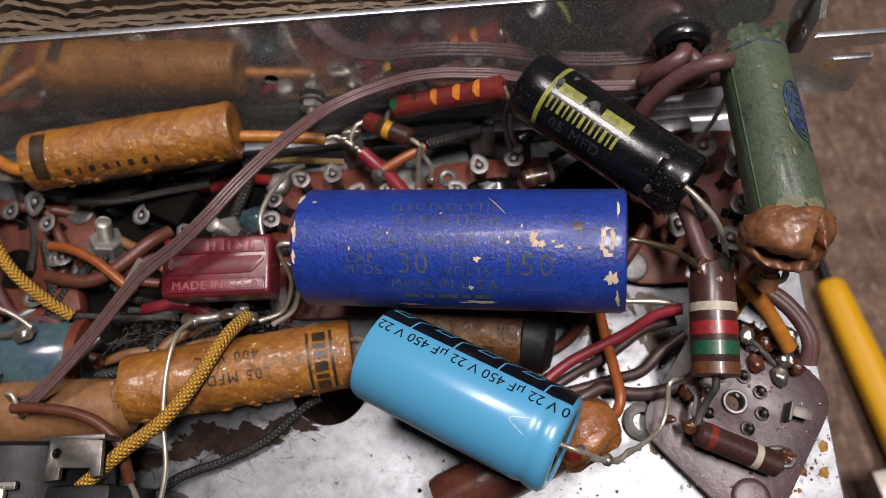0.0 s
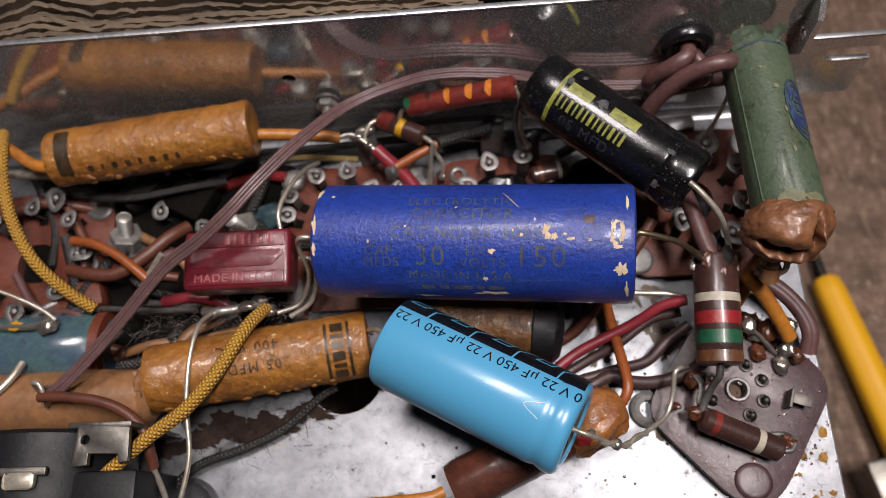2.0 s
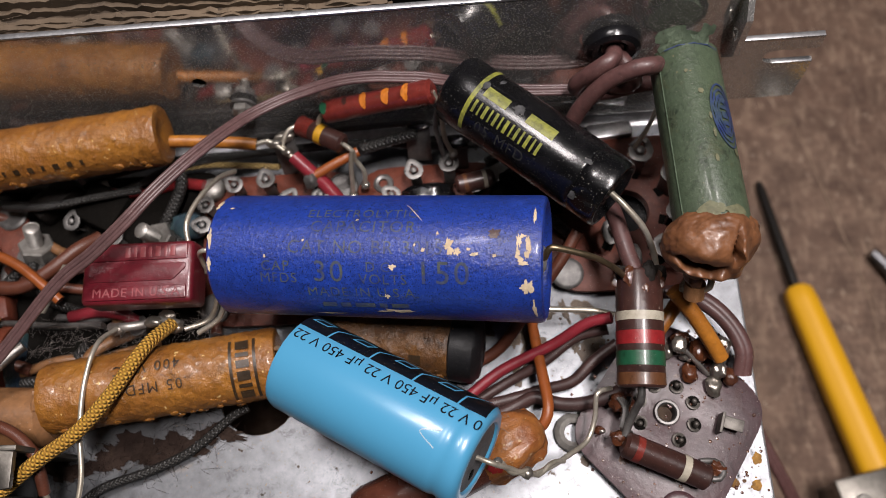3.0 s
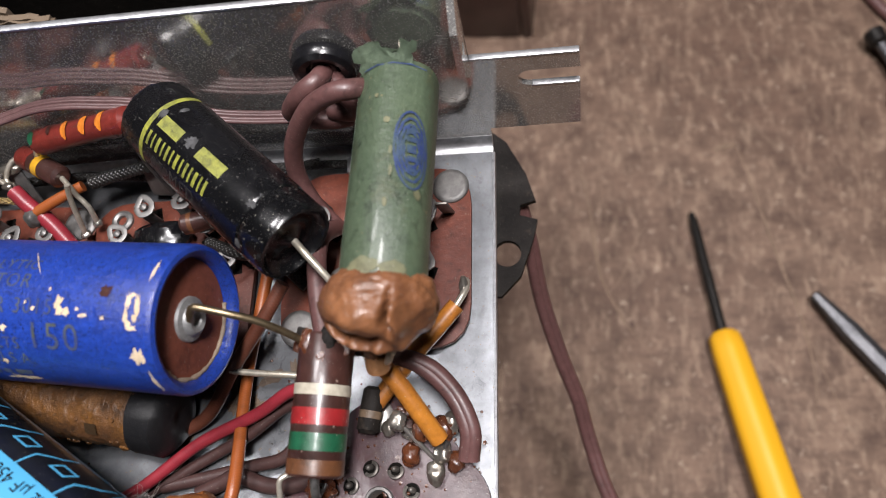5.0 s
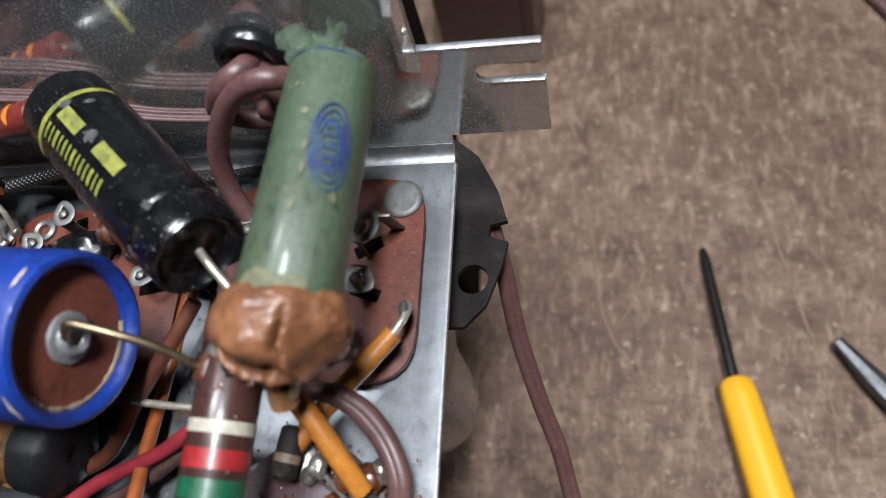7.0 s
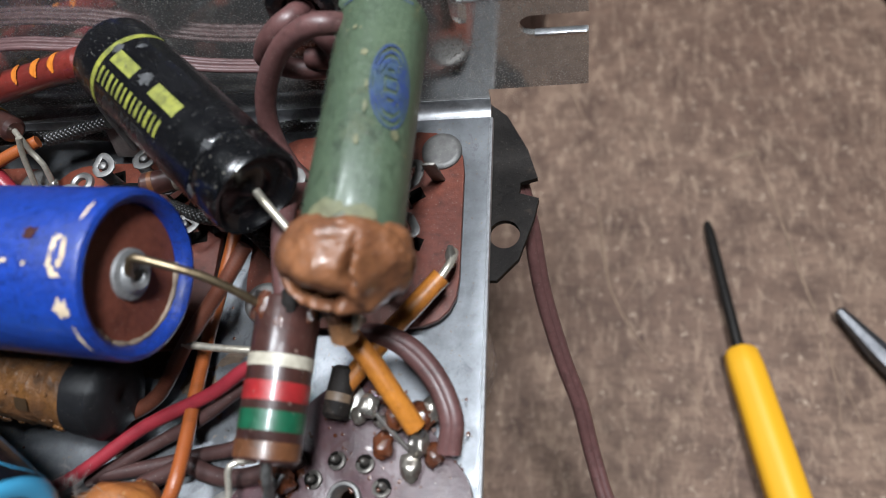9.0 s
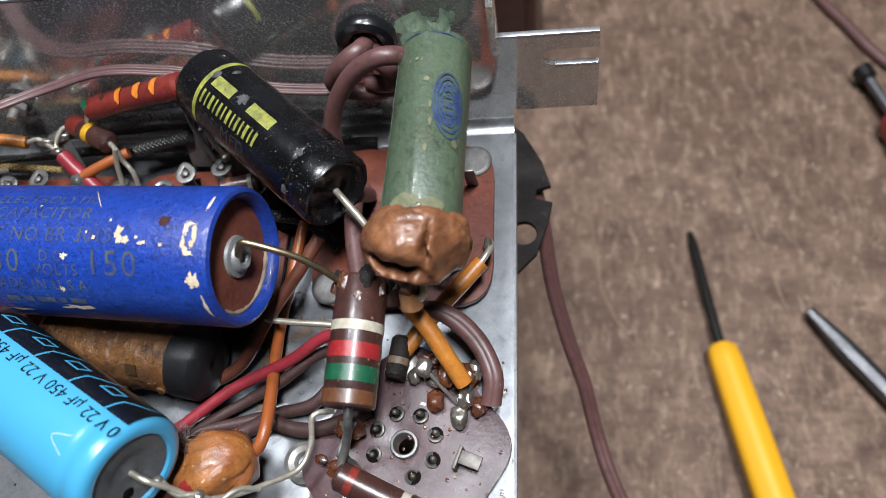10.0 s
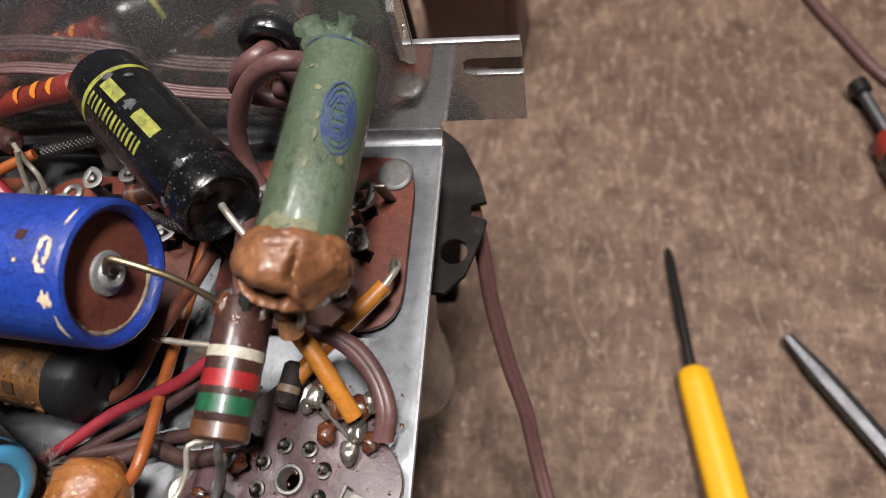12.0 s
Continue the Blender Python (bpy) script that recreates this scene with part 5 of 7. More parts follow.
# ---- amber waxed capacitors ----
def amber_capacitor(a, b, r, label, seed, coat_mat):
    a, b = Vector(a), Vector(b)
    ln = (b - a).length
    ob = thing("paper_capacitor", label, "capacitor", axis_pose(a, b), "capacitors")

    def lumpy(x, t, rr):
        q = Vector((x * 0.5 + seed, 2.6 * math.sin(t), 2.6 * math.cos(t)))
        return rr * (1 + 0.030 * noise.fractal(q, 0.9, 2.0, 4) + 0.045 * max(0, noise.noise(q * 2.6) - 0.1) + 0.014 * noise.noise(q * 5.5))

    xs = np.linspace(1.0, ln - 1.0, 90)
    prof = [(1.4, 0.01), (0.6, r * 0.45), (0.0, r * 0.8), (0.3, r * 0.95)] + [(float(x), r) for x in xs] + [(ln - 0.3, r * 0.95), (ln, r * 0.8), (ln - 0.6, r * 0.45), (ln - 1.2, 0.01)]
    part("body", lathe(prof, 84, lumpy, cap=False), coat_mat, ob)
    rd = random.Random(int(seed * 10))
    for k in range(34):
        x, dg = rd.uniform(2, ln - 2), rd.uniform(-75, 25) if k % 2 else rd.uniform(-112, -78)
        part("wax_bead", put(blob(rd.uniform(0.16, 0.42) if k % 2 else rd.uniform(0.4, 0.85), (0, 0, 0), (1.2, 1.2, 0.7), 0.2, 1, 1, k), Matrix.Rotation(radians(-dg), 4, "X") @ Matrix.Translation((x, 0, r + 0.06))), coat_mat, ob)
    return ob, ln


yel1, ln = amber_capacitor((-140.9, -8.1, 16.2), (-101.8, -4.1, 16.1), 5.4, "amber waxed-paper capacitor beside the rear apron", 1.3, AMBER)
bnd = bmesh.new()
bmesh.ops.create_grid(bnd, x_segments=3, y_segments=24, size=0.5, matrix=Matrix.Diagonal((2.6, 5.4 * radians(90), 1, 1)))
part("printed_band", wrap(bnd, 4.2, -20, 5.4, 0, 0.34), DARK_PRINT, yel1, "dark printed band")
printed("printed_bar", bars_bm([1.0, 0.5, 1.1, 1.0, 0.6, 1.1, 0.9, 0.6], 1.0, 1.5), DARK_PRINT, yel1, "unreadable worn print", 17, -58, 5.4, 0, 0.34)
yel2, ln = amber_capacitor((-120.2, -50.6, 10.6), (-81.2, -45.0, 6.6), 6.0, "amber waxed-paper capacitor with black print lying on the chassis", 4.1, AMBER)
bnd = bmesh.new()
bmesh.ops.create_grid(bnd, x_segments=3, y_segments=24, size=0.5, matrix=Matrix.Diagonal((0.5, 6.0 * radians(100), 1, 1)))
part("printed_band", wrap(bnd.copy(), 32.2, -18, 6.0, 0, 0.36), DARK_PRINT, yel2, "thin dark printed band")
part("printed_band", wrap(bnd, 36.2, -18, 6.0, 0, 0.36), DARK_PRINT, yel2, "thin dark printed band")
printed("printed_bar", bars_bm([1.6, 0.7, 1.5, 1.2, 0.7, 1.6], 2.2, 0.55), DARK_PRINT, yel2, "maker's mark drawn as plain bars", 34.2, -18, 6.0, 90, 0.37)
printed("printed_character", text_bm("400 VDC", 1.7, 1.25), DARK_PRINT, yel2, "black print", 18.5, 12, 6.0, 180, 0.36)
printed("printed_character", text_bm(".05 MFD", 1.7, 1.25), DARK_PRINT, yel2, "black print", 20.0, -20, 6.0, 180, 0.36)
yel3, ln = amber_capacitor((-74.5, -40.0, 5.9), (-47.0, -44.4, 6.4), 5.6, "dirty amber capacitor toned for shade, with a black tarred end, under the blue one", 7.7, SHADED_AMBER)
part("tarred_end", lathe([(ln - 4.6, 5.5), (ln - 4.3, 5.95), (ln - 0.5, 5.9), (ln + 0.8, 4.6), (ln + 1.2, 2.2), (ln + 0.4, 0.01)], 40, lambda x, a, r: r * (1 + 0.04 * noise.noise(Vector((x, 2 * math.sin(a), 2 * math.cos(a))))), cap=False), BLACK_CASE, yel3, "black tarred end")
printed("printed_bar", bars_bm([1.9], 1.7, 0), DARK_PRINT, yel3, "square printed mark", 18, -42, 5.6, 0, 0.34)
printed("printed_bar", bars_bm([0.8, 2.0, 0.6, 1.6, 0.8], 0.5, 0.7), DARK_PRINT, yel3, "worn printed line", 16, -68, 5.6, 0, 0.34)

A, B = Vector((-67.0, -71.3, 6.0)), Vector((-37.4, -58.3, 8.4))
ln = (B - A).length
dog = thing("paper_capacitor", "brown wax-dipped capacitor with an amber swollen end", "capacitor", axis_pose(A, B), "capacitors")
part("body", lathe([(0.5, 0.01), (0.1, 2.5), (0.3, 4.2), (2, 4.6), (ln * 0.5, 4.4), (ln - 10, 4.5)], 40, lambda x, a, r: r * (1 + 0.06 * noise.fractal(Vector((x * 0.3, 1.6 * math.sin(a), 1.6 * math.cos(a))), 1.0, 2.0, 3)), cap=False), DARK_WAX, dog)
part("swollen_end", lathe([(ln - 11.5, 4.0), (ln - 10.5, 4.6), (ln - 9, 5.1), (ln - 7.5, 5.3), (ln - 6, 5.5), (ln - 4.5, 5.4), (ln - 3, 5.0), (ln - 1.8, 4.6), (ln - 0.8, 3.9), (ln + 0.1, 2.4), (ln + 0.6, 0.01)], 48, lambda x, a, r: r * (0.97 + 0.2 * noise.fractal(Vector((x * 0.3 + 5, 1.6 * math.sin(a), 1.6 * math.cos(a))), 0.7, 2.0, 5))), ORANGE_WAX, dog, "amber wax swollen end")
part("red_print", wrap(patch_bm(4, 3, 5, 16, 0.5), ln - 9, -30, 5.3, 0, 0.35), BAND_RED, dog, "smeared red mark")
lint = bmesh.new()
rl2 = random.Random(8)
for k in range(60):
    p0 = Vector((ln - 9 + rl2.uniform(-2.5, 3.5), rl2.uniform(1, 5), rl2.uniform(3.5, 5.5)))
    sweep([p0, p0 + Vector((rl2.uniform(-2, 2), rl2.uniform(-1, 2.5), rl2.uniform(0.2, 1.8))), p0 + Vector((rl2.uniform(-3, 3), rl2.uniform(-1, 3), rl2.uniform(0, 2.2)))], 0.03, 3, lint, step=0.9)
part("lint", lint, DUST, dog, "tuft of pale lint stuck to the wax")

# ---- the red mica capacitor ----
mica = thing("mica_capacitor", "dark-red moulded mica capacitor with raised lettering", "capacitor", Matrix.Translation((-103.0, -30.8, 13.0)) @ Matrix.Rotation(radians(-0.5), 4, "Z") @ Matrix.Rotation(radians(6), 4, "X"), "capacitors")
part("body", box(19.2, 10.6, 6.6, 0.9, (0, 0, 2.3), 3), MICA_RED, mica)
part("raised_panel", box(17.2, 2.7, 0.5, 0.15, (0, 3.4, 5.6)), MICA_RED, mica)
arrow = slab(rounded([(-8.4, -1.5), (6.2, -1.5), (8.4, 0.5), (8.4, 1.4), (-8.4, 1.4)], 0.4), 5.5, 5.85, (), 0.1)
part("raised_arrow", arrow, MICA_RED, mica)
part("raised_panel", box(17.2, 2.3, 0.5, 0.15, (0, -3.5, 5.6)), MICA_RED, mica)
tx = put(text_bm("MADE IN U.S.A.", 1.5, 1.1), Matrix.Translation((0.4, -3.5, 5.9)))
bmesh.ops.solidify(tx, geom=tx.faces[:], thickness=0.2)
part("raised_words", tx, surface("rubbed_red_bakelite", (0.33, 0.085, 0.09), (0.25, 0.05, 0.06), rough=0.4, dirt_amount=0.1), mica, "raised lettering rubbed pale")
RUBBED_RED = surface("rubbed_red_mark", (0.30, 0.075, 0.08), (0.22, 0.045, 0.05), rough=0.4, dirt_amount=0.1)
for k in range(7):
    part("raised_mark", box(0.45 if k % 2 else 0.9, 1.8, 0.16, 0.05, (-1.6 + 1.3 * k, 3.4, 5.9)), RUBBED_RED, mica, "maker's mark drawn as plain bars")
for pts in ([(-92.8, -30.5, 14.5), (-90.6, -30.8, 14.6), (-90.0, -33.5, 12.5), (-91.5, -37.5, 10.0), (-95.5, -39.8, 9)], [(-96.5, -25.0, 14), (-96.8, -21.5, 15.0), (-95.5, -16.5, 14.0), (-92.8, -11.5, 12.0), (-91.0, -8.8, 9.0)]):
    wire("capacitor_lead", pts, 0.45, BARE, "curved bare lead of the red mica capacitor", "wire lead", group="mica capacitor leads")

# ---- grommet, knotted cord and ribbon cable ----
grommet = thing("rubber_grommet", "glossy black rubber grommet in the rear apron", "grommet", Matrix.Translation((-21.5, 2.4, 24.8)))
part("grommet_ring", put(lathe([(-1.6, 2.6), (-1.9, 3.6), (-1.5, 4.5), (-0.6, 4.9), (0.3, 4.7), (0.6, 3.6), (0.4, 2.2), (-1.0, 2.0), (-1.6, 2.6)], 40, cap=False), Matrix.Rotation(radians(90), 4, "Z")), RUBBER, grommet)
part("cord_core", put(lathe([(-1.3, 0.01), (-1.2, 1.8), (0.6, 1.9)], 20), Matrix.Rotation(radians(90), 4, "Z")), CORD, grommet, "cord end inside the grommet")
base = Vector((-21.5, 1.0, 24.0))
knot = thing("mains_cord", "knotted brown plastic mains cord at the grommet", "cord", Matrix.Translation(base))
for pts in ([(-21.5, 2.0, 24.0), (-22.0, -1.4, 26.2), (-24.6, -2.6, 25.0), (-27.6, -2.4, 20.5), (-26.2, -1.6, 17.0), (-22.0, -1.4, 15.8), (-16.5, -1.2, 17.2), (-13.0, -2.0, 19.0)],
            [(-14.4, -2.6, 25.2), (-16.0, -4.6, 28.2), (-19.0, -5.0, 28.2), (-23.6, -5.2, 24.6), (-27.6, -6.6, 18.4), (-29.0, -8.6, 12.5), (-27.6, -11.5, 7.5), (-25.0, -14.0, 4.5)],
            [(-21.0, 2.0, 23.0), (-19.4, -1.2, 23.4), (-17.8, -2.2, 20.6), (-19.0, -1.8, 18.2), (-22.6, -0.8, 17.6)]):
    part("cord_strand", sweep([Vector(p) - base for p in pts], 1.45, 14, uneven=0.04), CORD, knot)


def ribbon_cable(pts, n, r, label, gap=1.86):
    b0 = Vector(pts[0])
    ob = thing("ribbon_cable", label, "cable", Matrix.Translation(b0))
    for k in range(n):
        part("conductor", sweep([Vector(p) - b0 for p in pts], r, 10, offset=(0.12 * ((k % 2) - 0.5), (k - (n - 1) / 2) * r * gap), uneven=0.03), RIBBON, ob)
    return ob


ribbon_cable([(-138.0, -52.9, 13.6), (-134.0, -51.6, 14.8), (-125.0, -43.6, 17.6), (-114.6, -34.4, 22.6), (-107.1, -30.2, 25.6), (-101.7, -26.4, 27.6), (-97.1, -21.5, 28.2), (-92.6, -16.1, 27.4), (-88.3, -10.8, 25.6), (-84.1, -5.6, 23.0), (-78.9, -2.2, 21.9), (-73.5, -0.6, 22.2), (-68.0, 0.1, 23.2), (-62.7, 0.3, 23.3), (-57.6, 0.3, 22.6), (-52.4, 0.2, 21.6), (-40.0, -0.2, 17.2), (-28.5, -0.4, 15.8), (-23.0, -0.8, 16.2)], 4, 0.37, "flat four-strand mauve-brown ribbon cable arching over the parts")
wire("tie_wire", [(-139.5, -51.8, 13), (-138.6, -51.2, 16), (-137.2, -51.6, 16.4), (-136.6, -53.6, 15.2), (-137.6, -54.6, 12.6), (-139, -54, 11)], 0.42, BARE, "bright wire wrapped round the ribbon cable's end", "wire lead")

# ---- wires in front of the chassis corner ----
wire("sleeved_wire", [(-14.8, -38.0, 14.6), (-12.0, -41.0, 12.6), (-9.2, -44.8, 10.0), (-6.9, -48.0, 7.2)], 1.35, ORANGE_SLEEVE, "orange sleeved wire running into the solder lump", group="orange sleeved wires")
wire("sleeved_wire", [(-4.6, -29.2, 8.4), (-8.2, -33.2, 7.8), (-12.0, -37.4, 7.2), (-17.0, -43.6, 6.0)], 1.3, ORANGE_SLEEVE, "orange sleeved wire from the corner socket lug", group="orange sleeved wires")
lw, lb0 = wire("socket_lead", [(-4.8, -29.4, 8.4), (-3.6, -27.6, 8.6), (-3.2, -25.6, 7.6), (-4.2, -24.0, 5.0)], 0.5, BARE, "tinned lead end on the socket lug", "wire lead")
solder_blob((-3.6, -26.4, 8.2), 1.0, lw, lb0, 3, (0.7, 1.6, 0.7))
for k, dx in enumerate((0.0, 1.3)):
    wire("cord_wire", [(-15.5 + dx, -36.5, 8.0), (-12.5 + dx, -36.8, 8.4), (-8.8 + dx, -38.6, 8.0), (-5.2 + dx * 0.7, -42.2, 7.4), (-3.2 + dx * 0.6, -46.6, 6.4), (-3.6 + dx * 0.6, -50.4, 4.6)], 1.15, CORD, "curved brown plastic wire by the purple socket", group="brown plastic wires")
wire("cord_wire", [(-24.4, -14.5, 5), (-23.8, -20, 14.0), (-23.0, -26, 17.0), (-21.8, -32.5, 17.4), (-20.8, -36.0, 17.6)], 1.4, CORD, "brown plastic wire dropping behind the thick resistor", group="brown plastic wires")
wire("red_wire", [(-24.5, -41.2, 11.0), (-28.5, -41.6, 9.2), (-34.0, -44.2, 6.6), (-43.5, -48.2, 4.6), (-52.4, -54.4, 3.4), (-60, -58, 2.6)], 0.95, RED_CLOTH, "red cloth-covered wire crossing the plate")
wire("dark_wire", [(-24.8, -42.2, 7.0), (-30.0, -43.0, 5.6), (-36.0, -46.8, 4.0), (-42, -49.5, 2.2), (-52, -54.8, 1.2)], 0.9, DARK_CORD, "dark brown wire under the red one")
wire("rust_wire", [(-34.5, -20.0, 6.5), (-36.2, -28.0, 4.4), (-37.4, -36.0, 3.4), (-37.0, -43.0, 4.8), (-36.2, -50.0, 6.6), (-35.8, -55.0, 8.0), (-36.8, -57.6, 7.4), (-38.6, -58.8, 6.4)], 0.95, ORANGE_CLOTH, "rust-orange cloth wire in front of the blue capacitor's end", group="rust-orange cloth wires")
wire("rust_wire", [(-29.0, -26.8, 14.0), (-32.0, -31.0, 12.0), (-37.5, -37.5, 8.4), (-43.0, -43.6, 3.4), (-49, -46.5, 1.4)], 1.05, BROWN_CLOTH, "dark rust cloth wire behind the blue capacitor's end", group="rust-orange cloth wires")
wire("bare_wire", [(-38.0, -38.2, 8.6), (-33.0, -38.6, 8.2), (-27.2, -39.0, 8.0), (-23.5, -40, 8)], 0.5, BARE, "short straight bare wire", "wire lead")
wire("dark_wire", [(-44, -55.0, 1.4), (-40, -53.2, 1.8), (-37.5, -52.4, 2.4), (-34.0, -53.6, 2.6), (-30.0, -54.0, 3.4), (-25.0, -53.0, 4.6), (-21.5, -51.0, 4)], 1.2, DARK_CORD, "thick dark brown wire under the socket's edge")
wire("dark_wire", [(-50, -54.0, 1.2), (-42, -52.4, 1.3), (-36, -51.0, 1.6), (-31.0, -50.0, 2.6), (-27.5, -47.0, 3.6), (-23.0, -44.0, 4)], 1.0, DARK_CORD, "brown wire on the plate")
burnt = thing("burnt_joint", "burnt rosin lump on twisted socket leads", "solder", Matrix.Translation((-23.6, -54.5, 3)))
part("rosin", blob(2.1, (0, 0, 3.4), (1.0, 0.8, 0.8), 0.35, 1.2, 3, 41), ROSIN, burnt)
for k in range(5):
    part("strand", sweep([(-0.8 + 0.5 * k, 0.6, 5.0), (0.4 - 0.6 * k * 0.5, -2.0 - 0.5 * k, 5.4), (0.2 * k, -4.5, 4.0 - 0.4 * k), (0.8 + 0.3 * k, -6.0, 2.0)], 0.35, 7), DULL_TIN, burnt)
for at, r, sd in (((-24.6, -60.2, 7.2), 1.5, 51), ((-14.2, -64.4, 4.0), 1.4, 52), ((-27.8, -58.6, 5.5), 0.9, 53)):
    lump2 = thing("flux_lump", "small burnt rosin lump on the purple socket", "solder", Matrix.Translation((at[0], at[1], 3)), "rosin lumps")
    part("rosin", blob(r, (0, 0, at[2] - 3), (1.1, 0.8, 0.9), 0.35, 1.3, 3, sd), ROSIN, lump2)
    part("solder_joint", blob(r * 0.55, (r * 0.6, -r * 0.4, at[2] - 2.6), (1.2, 0.8, 0.8), 0.3, 1.3, 2, sd), SOLDER, lump2)
eyelet = thing("plate_eyelet", "plated eyelet pressed into the chassis plate", "eyelet", Matrix.Translation((-31.5, -58.4, 0)))
part("eyelet_ring", put(lathe([(0, 3.4), (1.4, 3.2), (1.9, 2.4), (1.5, 1.6), (0.2, 1.5)], 28, cap=False), Matrix.Rotation(radians(-90), 4, "Y")), TIN, eyelet)
cr = random.Random(31)
crumbs = bmesh.new()
for k in range(240):
    r0 = cr.uniform(0.10, 0.34)
    sx, sy, sz = (cr.uniform(-28, -1), cr.uniform(-70, -42), 3.05) if k < 150 else (cr.uniform(-70, -2), cr.uniform(-85, -30), 0.05)
    blob(r0, (sx, sy, sz), (1, 1, 0.5), 0.4, 3, 1, k, crumbs)
solo("crumbs", crumbs, ROSIN, "scattered dark crumbs of rosin and dirt", "crumbs", kind="stuff")

# ---- rear row between the sockets and the apron ----
sl, sb = wire("sleeved_wire", [(-101.6, -4.6, 14.4), (-96.0, -4.6, 13.6), (-90.0, -4.8, 12.6), (-86.2, -5.0, 11.8)], 1.15, ORANGE_SLEEVE, "orange sleeved lead of the amber capacitor", group="orange sleeved wires")
sl, sb = wire("capacitor_lead", [(-86.4, -5.0, 11.8), (-84.0, -4.6, 12.0), (-82.0, -5.6, 11.4), (-79.6, -7.4, 10.4)], 0.45, BARE, "bare lead soldered to a strap", "wire lead")
solder_blob((-82.8, -5.0, 11.6), 1.0, sl, sb, 8, (1.5, 0.8, 0.7))
solder_blob((-80.6, -6.6, 11.0), 0.8, sl, sb, 9, (1.2, 0.9, 0.7))
for at, h, w, tn in (((-81.4, -6.6, 2.4), 8.4, 4.2, 8), ((-56.6, -5.6, 2.4), 8.0, 4.6, -5), ((-49.0, -8.0, 2.4), 6.0, 3.6, 4)):
    st = thing("solder_strap", "dull grey upright solder strap with a soldered tip", "solder lug", Matrix.Translation(at) @ Matrix.Rotation(radians(tn), 4, "Z"), "solder straps")
    part("strap", put(box(w, 0.5, h, 0.15, (0, 0, h / 2)), Matrix.Rotation(radians(-24), 4, "X")), DULL_TIN, st)
    part("solder_joint", blob(1.3, (0.4, h * 0.42, h * 0.95), (1.6, 0.8, 0.7), 0.3, 1, 3, at[0]), SOLDER if h > 8.2 else BLACK_GLOSS, st)
rw, rb0 = wire("red_wire", [(-79.4, -7.4, 10.6), (-77.0, -9.6, 9.4), (-74.0, -12.0, 7.0), (-70.5, -16.0, 4.0)], 1.35, RED_CLOTH, "red cloth wire dropping under the blue capacitor")
part("solder_joint", blob(1.6, Vector((-76.4, -11.4, 8.2)) - rb0, (1, 1, 1.2), 0.2, 1, 3, 5), DULL_TIN, rw)
wire("rust_wire", [(-75.6, -10.8, 9.0), (-71.5, -8.8, 9.6), (-67.4, -6.8, 9.8)], 0.95, ORANGE_CLOTH, "short rust cloth sleeve between two joints", group="rust-orange cloth wires")
wire("dark_wire", [(-67.0, -5.6, 8.4), (-61.0, -4.4, 9.0), (-56.5, -3.8, 9.6)], 1.1, BLACK_CLOTH, "dark sleeved wire behind the sockets")
for k, (pts, r, mt, lb) in enumerate((
        ([(-150, -9.6, 4), (-136.5, -11.1, 5), (-123, -12, 5.5), (-112, -8.5, 5), (-104.8, -5.2, 5), (-86, -3.0, 5), (-69.6, -2.4, 5), (-52.4, -4, 4.6), (-40, -3.4, 4), (-29, -1.4, 3)], 0.85, BLACK_CLOTH, "black cloth wire along the rear apron"),
        ([(-152, -5, 3), (-130, -7, 3.4), (-108, -3.0, 3.4), (-92, -2.4, 3.2), (-72, -1.6, 3), (-50, -1.8, 3), (-30, -1.8, 2.6), (-16, -2.2, 2.6)], 0.95, BLACK_CLOTH, "black cloth wire low along the rear apron"),
        ([(-108, -5.6, 4.2), (-99, -4.8, 4.4), (-91, -5.4, 4.4), (-84, -6.0, 4)], 0.75, PALE_CLOTH, "pale wire along the rear apron"),
        ([(-124, -3.5, 6), (-108, -1.4, 7.4), (-95, -1.2, 7), (-80, -1.0, 7.6), (-62, -0.8, 8.4), (-52, -1.4, 9)], 0.8, BLACK_CLOTH, "dusty black cloth wire high along the rear apron"),
        ([(-137, -12.5, 7), (-128, -13.6, 8.6), (-118, -12.2, 8.4), (-110, -10.5, 7)], 0.9, BLACK_CLOTH, "black cloth wire with a pale tracer"),
        ([(-44, -9, 6), (-38, -7, 7), (-31, -8, 6), (-26, -12, 5)], 1.2, BLACK_CLOTH, "thick black cloth wire under the black capacitor"),
        ([(-46, -16, 5), (-40, -19, 7), (-34, -20, 6), (-29, -24, 4)], 1.2, BLACK_CLOTH, "thick black cloth wire under the black capacitor"))):
    wire("cloth_wire", pts, r * 0.82, mt, lb, group="cloth wires")
tb1 = thing("plated_bracket", "small bright plated bracket by the corner socket", "bracket", Matrix.Translation((-20.0, -2.2, 0)) @ Matrix.Rotation(radians(4), 4, "Z"))
part("bracket_body", box(8.5, 3.2, 3.4, 0.5, (0, 0, 1.75)), EDGE, tb1)
dk = thing("wax_coil", "black wax-sealed coil end between the sockets", "coil", Matrix.Translation((-55.2, -14.6, 2.4)))
part("coil_body", blob(4.0, (0, 0, 1.2), (1.3, 0.8, 0.7), 0.25, 0.6, 3, 61), BLACK_GLOSS, dk)
dk2 = thing("wax_coil", "black tarry lump under the black capacitor", "coil", Matrix.Translation((-36.0, -15.0, 0)))
part("coil_body", blob(6.0, (0, 0, 5.0), (1.2, 0.9, 0.8), 0.3, 0.5, 3, 62), SHADED_BLACK_FIBRE, dk2)

